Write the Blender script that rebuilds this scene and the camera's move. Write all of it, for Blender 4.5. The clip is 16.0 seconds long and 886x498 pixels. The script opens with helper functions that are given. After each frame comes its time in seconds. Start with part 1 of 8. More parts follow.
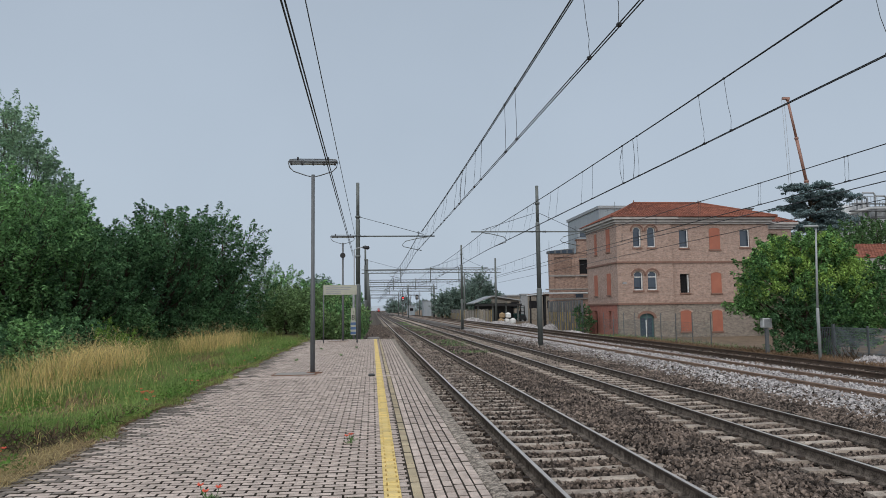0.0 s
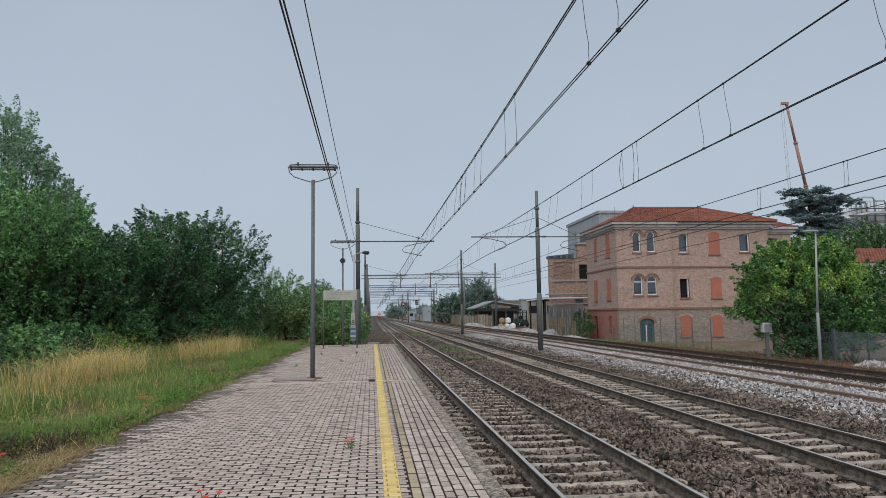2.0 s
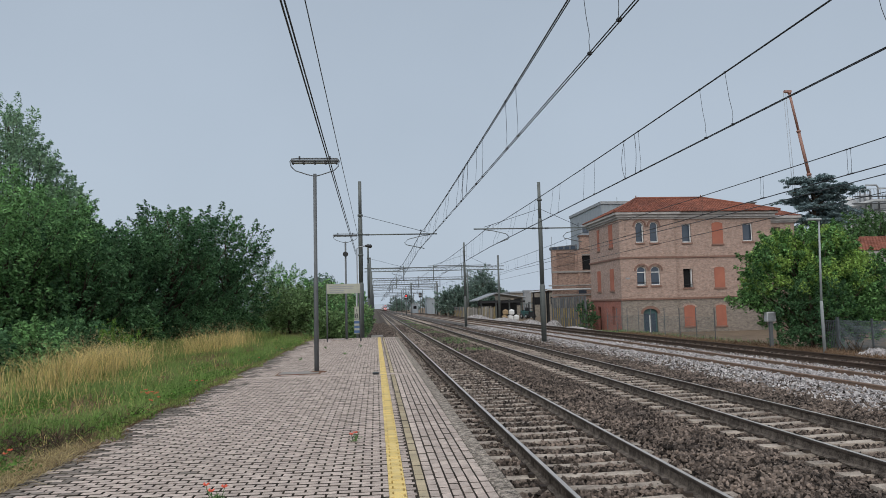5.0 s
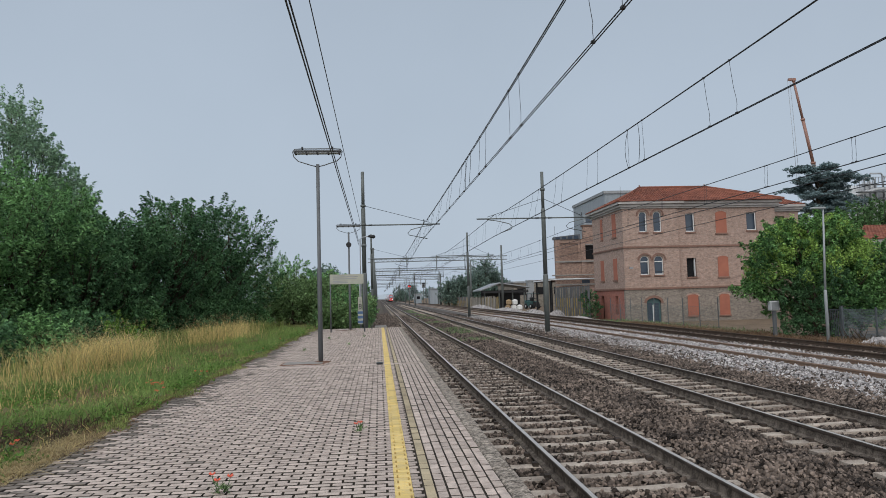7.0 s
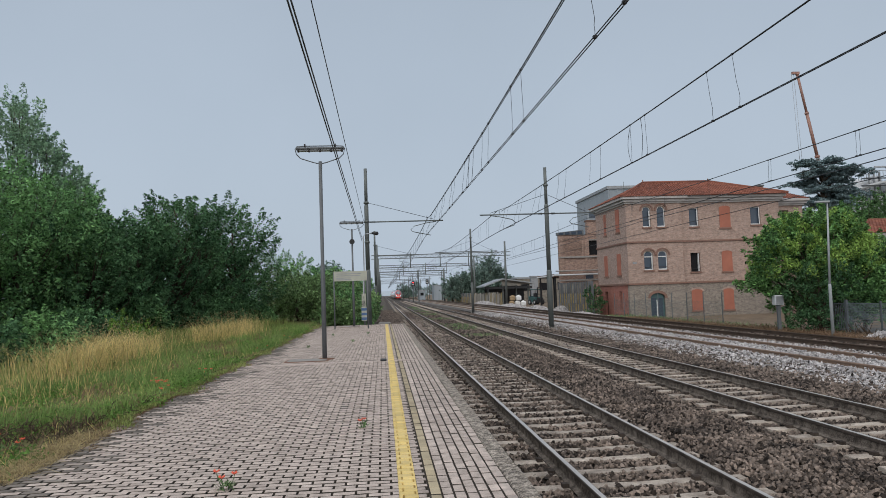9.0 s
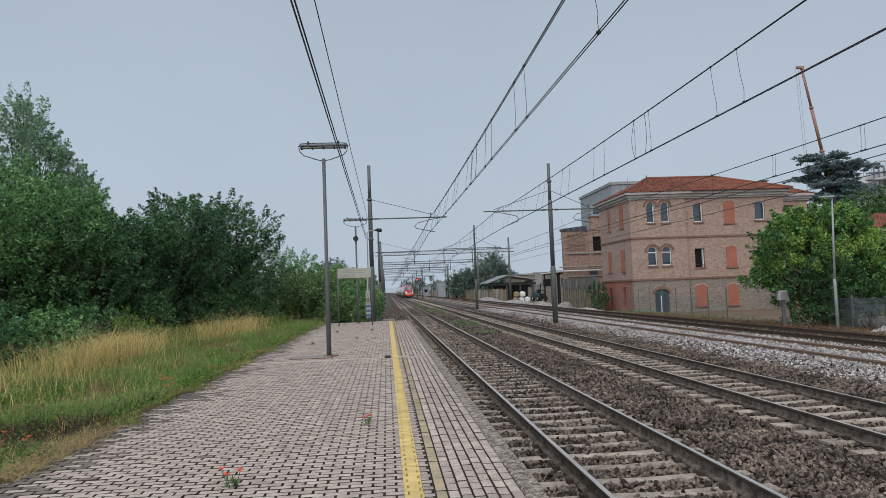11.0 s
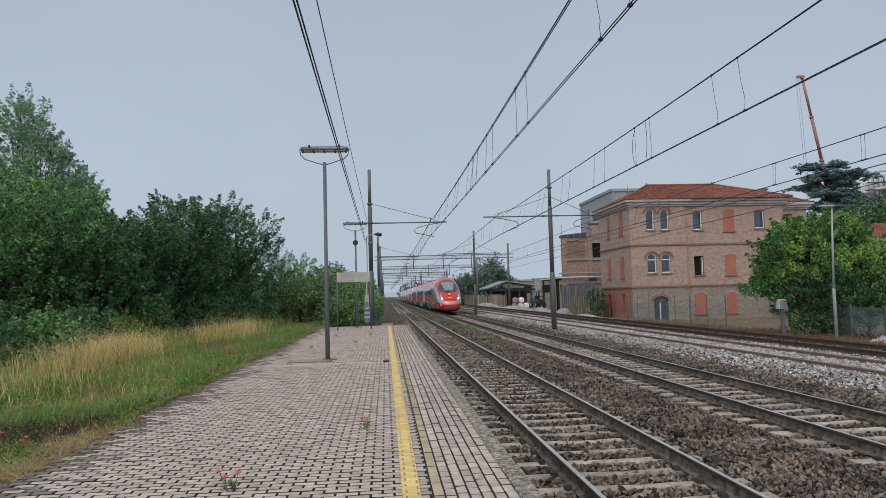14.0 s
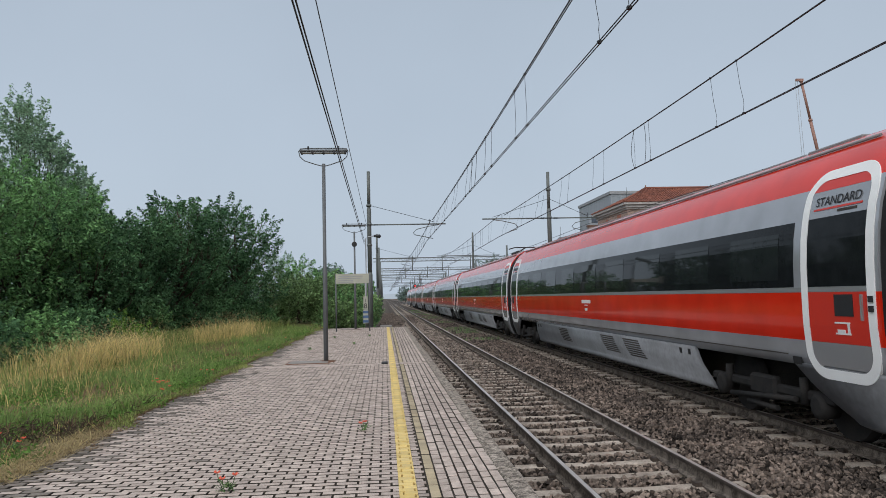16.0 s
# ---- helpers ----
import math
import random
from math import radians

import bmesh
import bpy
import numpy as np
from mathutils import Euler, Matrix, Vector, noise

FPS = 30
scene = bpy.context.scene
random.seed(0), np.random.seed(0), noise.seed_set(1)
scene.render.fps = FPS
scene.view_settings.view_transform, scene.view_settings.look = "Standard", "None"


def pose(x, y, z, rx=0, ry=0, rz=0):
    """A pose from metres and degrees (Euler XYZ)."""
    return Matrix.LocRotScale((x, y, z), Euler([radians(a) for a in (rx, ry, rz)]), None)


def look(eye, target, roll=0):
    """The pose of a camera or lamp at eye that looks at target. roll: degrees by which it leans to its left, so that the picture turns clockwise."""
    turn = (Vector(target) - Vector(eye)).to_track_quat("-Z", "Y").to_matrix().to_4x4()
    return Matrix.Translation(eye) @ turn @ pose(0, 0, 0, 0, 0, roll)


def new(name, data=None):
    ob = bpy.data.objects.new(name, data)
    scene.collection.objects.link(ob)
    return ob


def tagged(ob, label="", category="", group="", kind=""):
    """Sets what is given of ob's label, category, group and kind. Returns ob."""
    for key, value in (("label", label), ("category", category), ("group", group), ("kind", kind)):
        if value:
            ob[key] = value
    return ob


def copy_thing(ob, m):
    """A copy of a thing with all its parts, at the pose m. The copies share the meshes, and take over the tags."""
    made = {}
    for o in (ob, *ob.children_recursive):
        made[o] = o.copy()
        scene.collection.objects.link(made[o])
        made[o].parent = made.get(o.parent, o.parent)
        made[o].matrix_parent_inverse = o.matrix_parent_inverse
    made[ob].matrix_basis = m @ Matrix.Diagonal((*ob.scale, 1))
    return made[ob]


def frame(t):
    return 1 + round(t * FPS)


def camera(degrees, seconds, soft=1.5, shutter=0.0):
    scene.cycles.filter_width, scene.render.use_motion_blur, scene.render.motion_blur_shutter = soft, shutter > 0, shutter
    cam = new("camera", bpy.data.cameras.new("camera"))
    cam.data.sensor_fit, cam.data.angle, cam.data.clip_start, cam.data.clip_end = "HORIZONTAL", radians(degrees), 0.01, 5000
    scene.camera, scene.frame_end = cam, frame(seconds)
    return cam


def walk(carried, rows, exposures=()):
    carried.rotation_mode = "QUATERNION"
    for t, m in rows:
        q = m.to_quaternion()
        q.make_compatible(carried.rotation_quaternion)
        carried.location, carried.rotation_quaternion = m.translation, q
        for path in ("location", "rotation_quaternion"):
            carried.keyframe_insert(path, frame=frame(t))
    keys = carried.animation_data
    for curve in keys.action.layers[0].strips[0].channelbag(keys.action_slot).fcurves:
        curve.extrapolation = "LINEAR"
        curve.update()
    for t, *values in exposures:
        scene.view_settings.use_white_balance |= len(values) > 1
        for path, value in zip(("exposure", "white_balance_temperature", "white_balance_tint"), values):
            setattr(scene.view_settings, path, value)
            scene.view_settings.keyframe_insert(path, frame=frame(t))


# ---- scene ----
cam = camera(64.4, 16.0, soft=0.5)

walk(cam, [
    (0.0, pose(0.000, -0.000, 1.457, 94.880, 0.760, -5.730)),
    (0.5, pose(-0.004, -0.001, 1.453, 95.054, 0.741, -5.757)),
    (1.0, pose(-0.006, -0.001, 1.456, 95.144, 0.782, -5.712)),
    (1.5, pose(-0.007, -0.003, 1.455, 95.293, 0.794, -5.650)),
    (2.0, pose(-0.006, -0.002, 1.455, 95.301, 0.835, -5.743)),
    (2.5, pose(-0.005, -0.003, 1.457, 95.325, 0.961, -5.744)),
    (3.0, pose(-0.003, 0.000, 1.459, 95.274, 1.063, -5.747)),
    (3.5, pose(-0.002, -0.002, 1.455, 95.206, 1.114, -5.683)),
    (4.0, pose(0.001, -0.002, 1.456, 95.092, 1.301, -5.642)),
    (6.5, pose(0.003, 0.002, 1.457, 94.035, 1.510, -5.256)),
    (7.0, pose(-0.003, 0.001, 1.455, 93.899, 1.612, -5.195)),
    (7.5, pose(0.003, -0.000, 1.459, 93.758, 1.665, -5.086)),
    (8.0, pose(0.002, 0.003, 1.458, 93.650, 1.732, -5.014)),
    (8.5, pose(0.007, 0.002, 1.457, 93.611, 1.883, -4.940)),
    (9.0, pose(0.007, 0.001, 1.456, 93.608, 1.954, -4.887)),
    (11.5, pose(0.005, 0.000, 1.458, 93.310, 2.174, -4.541)),
    (12.0, pose(0.001, 0.000, 1.455, 93.360, 2.117, -4.582)),
    (12.5, pose(-0.006, -0.002, 1.454, 93.431, 1.984, -4.614)),
    (13.0, pose(-0.003, -0.001, 1.452, 93.488, 1.842, -4.635)),
    (13.5, pose(-0.000, -0.001, 1.456, 93.579, 1.704, -4.646)),
    (14.0, pose(-0.006, -0.002, 1.454, 93.749, 1.550, -4.664)),
    (14.5, pose(-0.003, -0.001, 1.454, 93.835, 1.424, -4.620)),
    (15.0, pose(-0.005, -0.001, 1.454, 93.909, 1.345, -4.631)),
    (15.5, pose(0.000, -0.001, 1.456, 93.898, 1.326, -4.642)),
    (16.0, pose(0.001, -0.001, 1.454, 93.898, 1.381, -4.752)),
], exposures=[(0.0, 0.42), (15.5, 0.42), (16.0, 0.50)])
# ---- world and light: an even overcast sky ----
world = bpy.data.worlds.new("overcast_sky")
scene.world = world
world.use_nodes = True
wn = world.node_tree
wn.nodes.clear()
w_out = wn.nodes.new("ShaderNodeOutputWorld")
w_bg = wn.nodes.new("ShaderNodeBackground")
w_sky = wn.nodes.new("ShaderNodeTexSky")
w_sky.sky_type = "NISHITA"
w_sky.sun_disc = False
w_sky.sun_elevation = radians(44)
w_sky.sun_rotation = radians(153)
w_sky.dust_density = 6.0
w_sky.air_density = 1.2
w_sky.ozone_density = 1.0
w_cloud = wn.nodes.new("ShaderNodeMix")
w_cloud.data_type = "RGBA"
w_cloud.inputs["Factor"].default_value = 0.90
# faint unevenness of the cloud layer
w_tc = wn.nodes.new("ShaderNodeTexCoord")
w_noise = wn.nodes.new("ShaderNodeTexNoise")
w_noise.inputs["Scale"].default_value = 2.2
w_noise.inputs["Detail"].default_value = 5.0
w_tone = wn.nodes.new("ShaderNodeMix")
w_tone.data_type = "RGBA"
w_tone.inputs[6].default_value = (2.98, 3.52, 4.18, 1)
w_tone.inputs[7].default_value = (3.62, 4.23, 5.00, 1)
wn.links.new(w_tc.outputs["Generated"], w_noise.inputs["Vector"])
wn.links.new(w_noise.outputs[0], w_tone.inputs[0])
w_sep = wn.nodes.new("ShaderNodeSeparateXYZ")
wn.links.new(w_tc.outputs["Generated"], w_sep.inputs[0])
w_rise = wn.nodes.new("ShaderNodeMapRange")
w_rise.inputs[1].default_value, w_rise.inputs[2].default_value = 0.0, 0.42
w_rise.inputs[3].default_value, w_rise.inputs[4].default_value = 1.15, 0.96
wn.links.new(w_sep.outputs[2], w_rise.inputs[0])
w_veil = wn.nodes.new("ShaderNodeVectorMath")
w_veil.operation = "SCALE"
wn.links.new(w_tone.outputs[2], w_veil.inputs[0])
wn.links.new(w_rise.outputs[0], w_veil.inputs["Scale"])
wn.links.new(w_veil.outputs[0], w_cloud.inputs[7])
wn.links.new(w_sky.outputs[0], w_cloud.inputs[6])
wn.links.new(w_cloud.outputs[2], w_bg.inputs["Color"])
w_bg.inputs["Strength"].default_value = 0.1
wn.links.new(w_bg.outputs[0], w_out.inputs[0])

sun_data = bpy.data.lights.new("soft_sun", "SUN")
sun_data.energy = 1.5
sun_data.angle = radians(80)
sun_data.color = (1.0, 0.965, 0.925)
sun = new("soft_sun", sun_data)
sun.matrix_world = look((-28, -54, 60), (0, 0, 0))
scene.view_settings.exposure = 0.42


# ---- materials ----
def material(name, base, rough=0.7, metal=0.0, second=None, scale=6.0, fine=60.0, mix=0.5, bump=0.15, bump_scale=None,
             spread=0.0, island=0.0, coords="Object", stretch=(1, 1, 1), spec=0.5, depth=0.02, detail=6.0):
    """A node material: base colour varied at two scales towards a second colour, with bump; spread: by object; island: by piece."""
    m = bpy.data.materials.new(name)
    m.use_nodes = True
    nt = m.node_tree
    b = nt.nodes["Principled BSDF"]
    b.inputs["Roughness"].default_value = rough
    b.inputs["Metallic"].default_value = metal
    b.inputs["Specular IOR Level"].default_value = spec if rough < 0.7 else min(spec, 0.15)
    tc = nt.nodes.new("ShaderNodeTexCoord")
    mp = nt.nodes.new("ShaderNodeMapping")
    mp.inputs["Scale"].default_value = stretch
    if coords == "World":
        geo = nt.nodes.new("ShaderNodeNewGeometry")
        nt.links.new(geo.outputs["Position"], mp.inputs[0])
    else:
        nt.links.new(tc.outputs[coords], mp.inputs[0])
    n1 = nt.nodes.new("ShaderNodeTexNoise")
    n1.inputs["Scale"].default_value = scale
    n1.inputs["Detail"].default_value = detail
    n2 = nt.nodes.new("ShaderNodeTexNoise")
    n2.inputs["Scale"].default_value = fine
    n2.inputs["Detail"].default_value = 4.0
    for n in (n1, n2):
        nt.links.new(mp.outputs[0], n.inputs[0])
    add = nt.nodes.new("ShaderNodeMath")
    add.operation = "MULTIPLY_ADD"
    add.inputs[1].default_value = 0.45
    nt.links.new(n2.outputs[0], add.inputs[0])
    half = nt.nodes.new("ShaderNodeMath")
    half.operation = "MULTIPLY"
    half.inputs[1].default_value = 0.62
    nt.links.new(n1.outputs[0], half.inputs[0])
    nt.links.new(half.outputs[0], add.inputs[2])
    ramp = nt.nodes.new("ShaderNodeMapRange")
    ramp.inputs[1].default_value = 0.53 - 0.16
    ramp.inputs[2].default_value = 0.53 + 0.16
    ramp.inputs[3].default_value = 0.0
    ramp.inputs[4].default_value = mix * 2
    nt.links.new(add.outputs[0], ramp.inputs[0])
    mx = nt.nodes.new("ShaderNodeMix")
    mx.data_type = "RGBA"
    second = second or tuple(c * 0.6 for c in base)
    mx.inputs[6].default_value = (*base, 1)
    mx.inputs[7].default_value = (*second, 1)
    nt.links.new(ramp.outputs[0], mx.inputs[0])
    last = mx.outputs[2]
    for amount, where in ((spread, "object"), (island, "island")):
        if amount:
            src = nt.nodes.new("ShaderNodeObjectInfo" if where == "object" else "ShaderNodeNewGeometry")
            hs = nt.nodes.new("ShaderNodeHueSaturation")
            mr = nt.nodes.new("ShaderNodeMapRange")
            mr.inputs[3].default_value = 1 - amount
            mr.inputs[4].default_value = 1 + amount
            nt.links.new(src.outputs["Random" if where == "object" else "Random Per Island"], mr.inputs[0])
            nt.links.new(mr.outputs[0], hs.inputs["Value"])
            nt.links.new(last, hs.inputs["Color"])
            last = hs.outputs[0]
    nt.links.new(last, b.inputs["Base Color"])
    if bump:
        bp = nt.nodes.new("ShaderNodeBump")
        bp.inputs["Strength"].default_value = bump
        bp.inputs["Distance"].default_value = depth
        if bump_scale:
            n3 = nt.nodes.new("ShaderNodeTexNoise")
            n3.inputs["Scale"].default_value = bump_scale
            n3.inputs["Detail"].default_value = 5
            nt.links.new(mp.outputs[0], n3.inputs[0])
            nt.links.new(n3.outputs[0], bp.inputs["Height"])
        else:
            nt.links.new(add.outputs[0], bp.inputs["Height"])
        nt.links.new(bp.outputs[0], b.inputs["Normal"])
    return m


M = {}
M["paver"] = material("paver", (0.60, 0.50, 0.44), 0.88, second=(0.38, 0.315, 0.275), scale=9, fine=70, coords="World", spread=0.13, island=0.13, bump=0.35, depth=0.005, mix=0.6)
M["paver_mossy"] = material("paver_mossy", (0.285, 0.245, 0.215), 0.95, second=(0.13, 0.115, 0.10), scale=3.5, fine=60, coords="World", spread=0.25, island=0.25, bump=0.4, depth=0.006, mix=0.6)
M["paver_yellow"] = material("paver_yellow", (0.78, 0.57, 0.19), 0.8, second=(0.60, 0.47, 0.23), scale=5, fine=80, coords="World", spread=0.12, island=0.12, bump=0.3, depth=0.005)
M["paver_beige"] = material("paver_beige", (0.50, 0.41, 0.27), 0.88, second=(0.34, 0.285, 0.20), scale=3.0, fine=80, coords="World", spread=0.12, island=0.14, bump=0.3, depth=0.005)
M["joint"] = material("joint_sand", (0.050, 0.044, 0.038), 0.95, second=(0.09, 0.08, 0.065), scale=3, fine=80, coords="World")
M["joint_fill"] = material("joint_fill", (0.085, 0.072, 0.060), 0.95, second=(0.045, 0.038, 0.032), scale=4, fine=60, coords="World")
M["kerb"] = material("kerb_concrete", (0.60, 0.52, 0.44), 0.92, second=(0.10, 0.085, 0.072), scale=15, fine=60, coords="World", bump=1.0, depth=0.03, mix=0.62)
M["concrete"] = material("concrete", (0.33, 0.31, 0.29), 0.9, second=(0.22, 0.205, 0.19), scale=4, fine=50, coords="World", bump=0.3)
M["sleeper"] = material("sleeper_concrete", (0.53, 0.455, 0.385), 0.9, second=(0.19, 0.158, 0.132), scale=5, fine=60, coords="World", spread=0.2, bump=0.6, depth=0.012, mix=0.5)
M["rail_side"] = material("rail_rust", (0.030, 0.024, 0.021), 0.75, second=(0.085, 0.068, 0.057), scale=5, fine=30, coords="World", bump=0.3, depth=0.004)
M["rail_top"] = material("rail_steel", (0.66, 0.61, 0.56), 0.36, metal=0.5, second=(0.40, 0.375, 0.345), scale=4, fine=60, coords="World", stretch=(8, 0.6, 1), bump=0.05)
M["rail_dust"] = material("dusty_rail_web", (0.25, 0.212, 0.178), 0.9, second=(0.055, 0.045, 0.038), scale=7, fine=45, coords="World", bump=0.3, depth=0.004, mix=0.6)
M["cinder"] = material("cinder_path", (0.150, 0.128, 0.108), 0.95, second=(0.060, 0.052, 0.042), scale=2.5, fine=26, coords="World", bump=0.8, depth=0.04)
M["sand_bed"] = material("sandy_gravel", (0.42, 0.37, 0.32), 0.95, second=(0.21, 0.185, 0.16), scale=6, fine=34, coords="World", bump=0.8, depth=0.05)
M["rail_dark"] = material("rail_dark_rust", (0.062, 0.046, 0.037), 0.85, second=(0.10, 0.072, 0.055), scale=3, fine=40, coords="World", bump=0.2)
M["rail_rusty_top"] = material("rail_rusty_top", (0.27, 0.19, 0.14), 0.6, second=(0.19, 0.13, 0.10), scale=4, fine=60, coords="World", stretch=(8, 0.6, 1), bump=0.1)
M["rail_brown"] = material("rail_brown_rust", (0.28, 0.20, 0.15), 0.85, second=(0.19, 0.13, 0.10), scale=3, fine=40, coords="World", bump=0.2, depth=0.004)
# Near-black bed: the shade between the stones is put into its colour.
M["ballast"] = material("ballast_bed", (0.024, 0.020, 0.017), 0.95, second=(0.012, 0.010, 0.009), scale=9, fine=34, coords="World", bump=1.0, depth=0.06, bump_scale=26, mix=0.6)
M["ballast_pale"] = material("ballast_pale_bed", (0.22, 0.205, 0.195), 0.95, second=(0.065, 0.06, 0.056), scale=10, fine=34, coords="World", bump=1.0, depth=0.06, bump_scale=26, mix=0.55)
# Far bed without stones: lit stone tops and gap shade averaged into one colour.
M["ballast_distant"] = material("ballast_far_mean", (0.125, 0.105, 0.091), 0.95, second=(0.052, 0.043, 0.037), scale=1.3, fine=9, coords="World", bump=0.6, depth=0.05, mix=0.55)
M["stone"] = material("ballast_stone", (0.222, 0.174, 0.143), 0.85, second=(0.034, 0.028, 0.025), scale=1.2, fine=30, coords="World", island=0.9, bump=0.2)
M["stone_pale"] = material("pale_stone", (0.50, 0.475, 0.465), 0.9, second=(0.26, 0.24, 0.235), scale=0.8, fine=30, coords="World", island=0.55, bump=0.2)
M["grass_soil"] = material("grass_soil", (0.115, 0.135, 0.045), 0.95, second=(0.19, 0.16, 0.08), scale=0.7, fine=14, coords="World", bump=0.7, depth=0.05)
M["earth"] = material("dry_earth", (0.23, 0.17, 0.12), 0.95, second=(0.12, 0.095, 0.07), scale=1.3, fine=20, coords="World", bump=0.7, depth=0.05)
M["rust_cover"] = material("rusty_steel", (0.22, 0.11, 0.065), 0.8, second=(0.12, 0.065, 0.045), scale=6, fine=50, bump=0.2)
M["galv"] = material("galvanised_steel", (0.36, 0.37, 0.38), 0.55, metal=0.5, second=(0.26, 0.27, 0.28), scale=4, fine=40, bump=0.08)
M["pole_grey"] = material("grey_painted_steel", (0.125, 0.135, 0.142), 0.6, second=(0.090, 0.096, 0.102), scale=3, fine=30, coords="World", bump=0.08)
M["mast"] = material("mast_steel", (0.105, 0.118, 0.115), 0.65, second=(0.145, 0.158, 0.152), scale=2.5, fine=30, coords="World", bump=0.12, metal=0.2)
M["wire"] = material("dark_wire", (0.035, 0.038, 0.042), 0.5, metal=0.3, bump=0.0)
M["dark"] = material("black_rubber", (0.018, 0.018, 0.020), 0.6, bump=0.05)
M["white"] = material("white_paint", (0.78, 0.78, 0.77), 0.5, second=(0.66, 0.66, 0.65), scale=4, bump=0.03)
M["tube"] = material("lamp_diffuser", (0.55, 0.57, 0.58), 0.3, second=(0.45, 0.46, 0.47), scale=4, bump=0.0)


def bmobj(name, bm, mat, smooth=False):
    me = bpy.data.meshes.new(name)
    bm.to_mesh(me)
    bm.free()
    for k in (mat if isinstance(mat, (list, tuple)) else [mat]):
        me.materials.append(M[k] if isinstance(k, str) else k)
    if smooth:
        me.shade_smooth()
    return new(name, me)


def part(name, bm, mat, parent, label="", smooth=False):
    ob = bmobj(name, bm, mat, smooth)
    ob.parent = parent
    if label:
        tagged(ob, label)
    return ob


def empty(name, m=None):
    e = new(name)
    e.empty_display_size = 0.3
    if m is not None:
        e.matrix_world = m
    return e


def box(bm, x0, x1, y0, y1, z0, z1, bevel=0.0, mat=0):
    v = [bm.verts.new((x, y, z)) for x in (x0, x1) for y in (y0, y1) for z in (z0, z1)]
    fs = [bm.faces.new([v[i] for i in q]) for q in ((0, 1, 3, 2), (4, 6, 7, 5), (0, 4, 5, 1), (2, 3, 7, 6), (0, 2, 6, 4), (1, 5, 7, 3))]
    for f in fs:
        f.material_index = mat
    if bevel:
        es = list({e for f in fs for e in f.edges})
        bmesh.ops.bevel(bm, geom=es, offset=bevel, segments=1, affect="EDGES", profile=0.5)
    return bm


def newbox(*a, **k):
    return box(bmesh.new(), *a, **k)


def tube(bm, pts, radii, n=8, mat=0, cap=True):
    """A tube through pts, with one radius for all or one each."""
    pts = [Vector(p) for p in pts]
    if not isinstance(radii, (list, tuple)):
        radii = [radii] * len(pts)
    rings = []
    for i, p in enumerate(pts):
        d = (pts[min(i + 1, len(pts) - 1)] - pts[max(i - 1, 0)]).normalized()
        ref = Vector((0, 0, 1)) if abs(d.z) < 0.9 else Vector((1, 0, 0))
        a = d.cross(ref).normalized()
        b = d.cross(a)
        rings.append([bm.verts.new(p + (a * math.cos(2 * math.pi * k / n) + b * math.sin(2 * math.pi * k / n)) * radii[i]) for k in range(n)])
    for r0, r1 in zip(rings, rings[1:]):
        for k in range(n):
            f = bm.faces.new((r0[k], r0[(k + 1) % n], r1[(k + 1) % n], r1[k]))
            f.material_index = mat
            f.smooth = True
    if cap and n > 2:
        bm.faces.new(rings[0][::-1]).material_index = mat
        bm.faces.new(rings[-1]).material_index = mat
    return bm


def newtube(*a, **k):
    return tube(bmesh.new(), *a, **k)


def raw(name, verts, faces, mat, loop=4, mats=None, smooth=False):
    """A mesh from arrays: verts n x 3, faces m x loop."""
    verts, faces = np.asarray(verts, np.float32), np.asarray(faces, np.int32)
    me = bpy.data.meshes.new(name)
    me.vertices.add(len(verts))
    me.vertices.foreach_set("co", verts.ravel())
    me.loops.add(faces.size)
    me.loops.foreach_set("vertex_index", faces.ravel())
    me.polygons.add(len(faces))
    me.polygons.foreach_set("loop_start", np.arange(0, faces.size, loop, dtype=np.int32))
    for k in (mat if isinstance(mat, (list, tuple)) else [mat]):
        me.materials.append(M[k])
    if mats is not None:
        me.polygons.foreach_set("material_index", np.asarray(mats, np.int32))
    me.update(calc_edges=True)
    me.validate()
    if smooth:
        me.shade_smooth()
    return new(name, me)


# ---- ground, tracks, platform ----
RAIL = -0.55          # top of rail
TRACKS = (2.815, 6.89, 12.05, 15.3)
EDGE = 1.09           # platform edge
P_LEFT = -3.25
P_END = 36.0


def ground_height(x, y):
    if x < P_LEFT:
        d = P_LEFT - x
        return -0.06 - 0.035 * min(d, 12) + 0.05 * noise.noise((x * 0.5, y * 0.5, 0)) + 0.03 * noise.noise((x * 1.7, y * 1.7, 3))
    if x > 17.2:
        lift = 0.2 * min(1, max(0, (x - 18.2) / 0.9)) * min(1, max(0, (34 - y) / 4))
        return -0.95 + lift + 0.06 * noise.noise((x * 0.4, y * 0.4, 5)) - 0.03 * min(x - 17.2, 8)
    return -1.0


def build_ground():
    xs = sorted({-3000, -900, -300, -100, -60, -40, *np.arange(-30, P_LEFT - 0.2, 0.7).tolist(), P_LEFT - 0.05, P_LEFT + 0.3, 0.8, 9.5, 16.9, 17.3, 18, 19, 21, 25, 30, 40, 60, 110, 300, 900, 3000})
    ys = sorted({-600, -200, -60, -20, *np.arange(-4, 60, 0.8).tolist(), 65, 72, 80, 95, 120, 160, 240, 400, 700, 1200, 2000, 4000})
    vs = [(x, y, ground_height(x, y)) for y in ys for x in xs]
    n = len(xs)
    fs, ms = [], []
    for j in range(len(ys) - 1):
        for i in range(n - 1):
            fs.append((j * n + i, j * n + i + 1, (j + 1) * n + i + 1, (j + 1) * n + i))
            ms.append(1 if xs[i] > 16 else 2 if xs[i] > P_LEFT - 0.2 and ys[j] > 30 else 0)
    g = raw("ground", vs, fs, ["grass_soil", "earth", "cinder"], mats=ms, smooth=True)
    tagged(g, "grassy and earthy ground reaching the horizon", "ground", kind="structure")


build_ground()


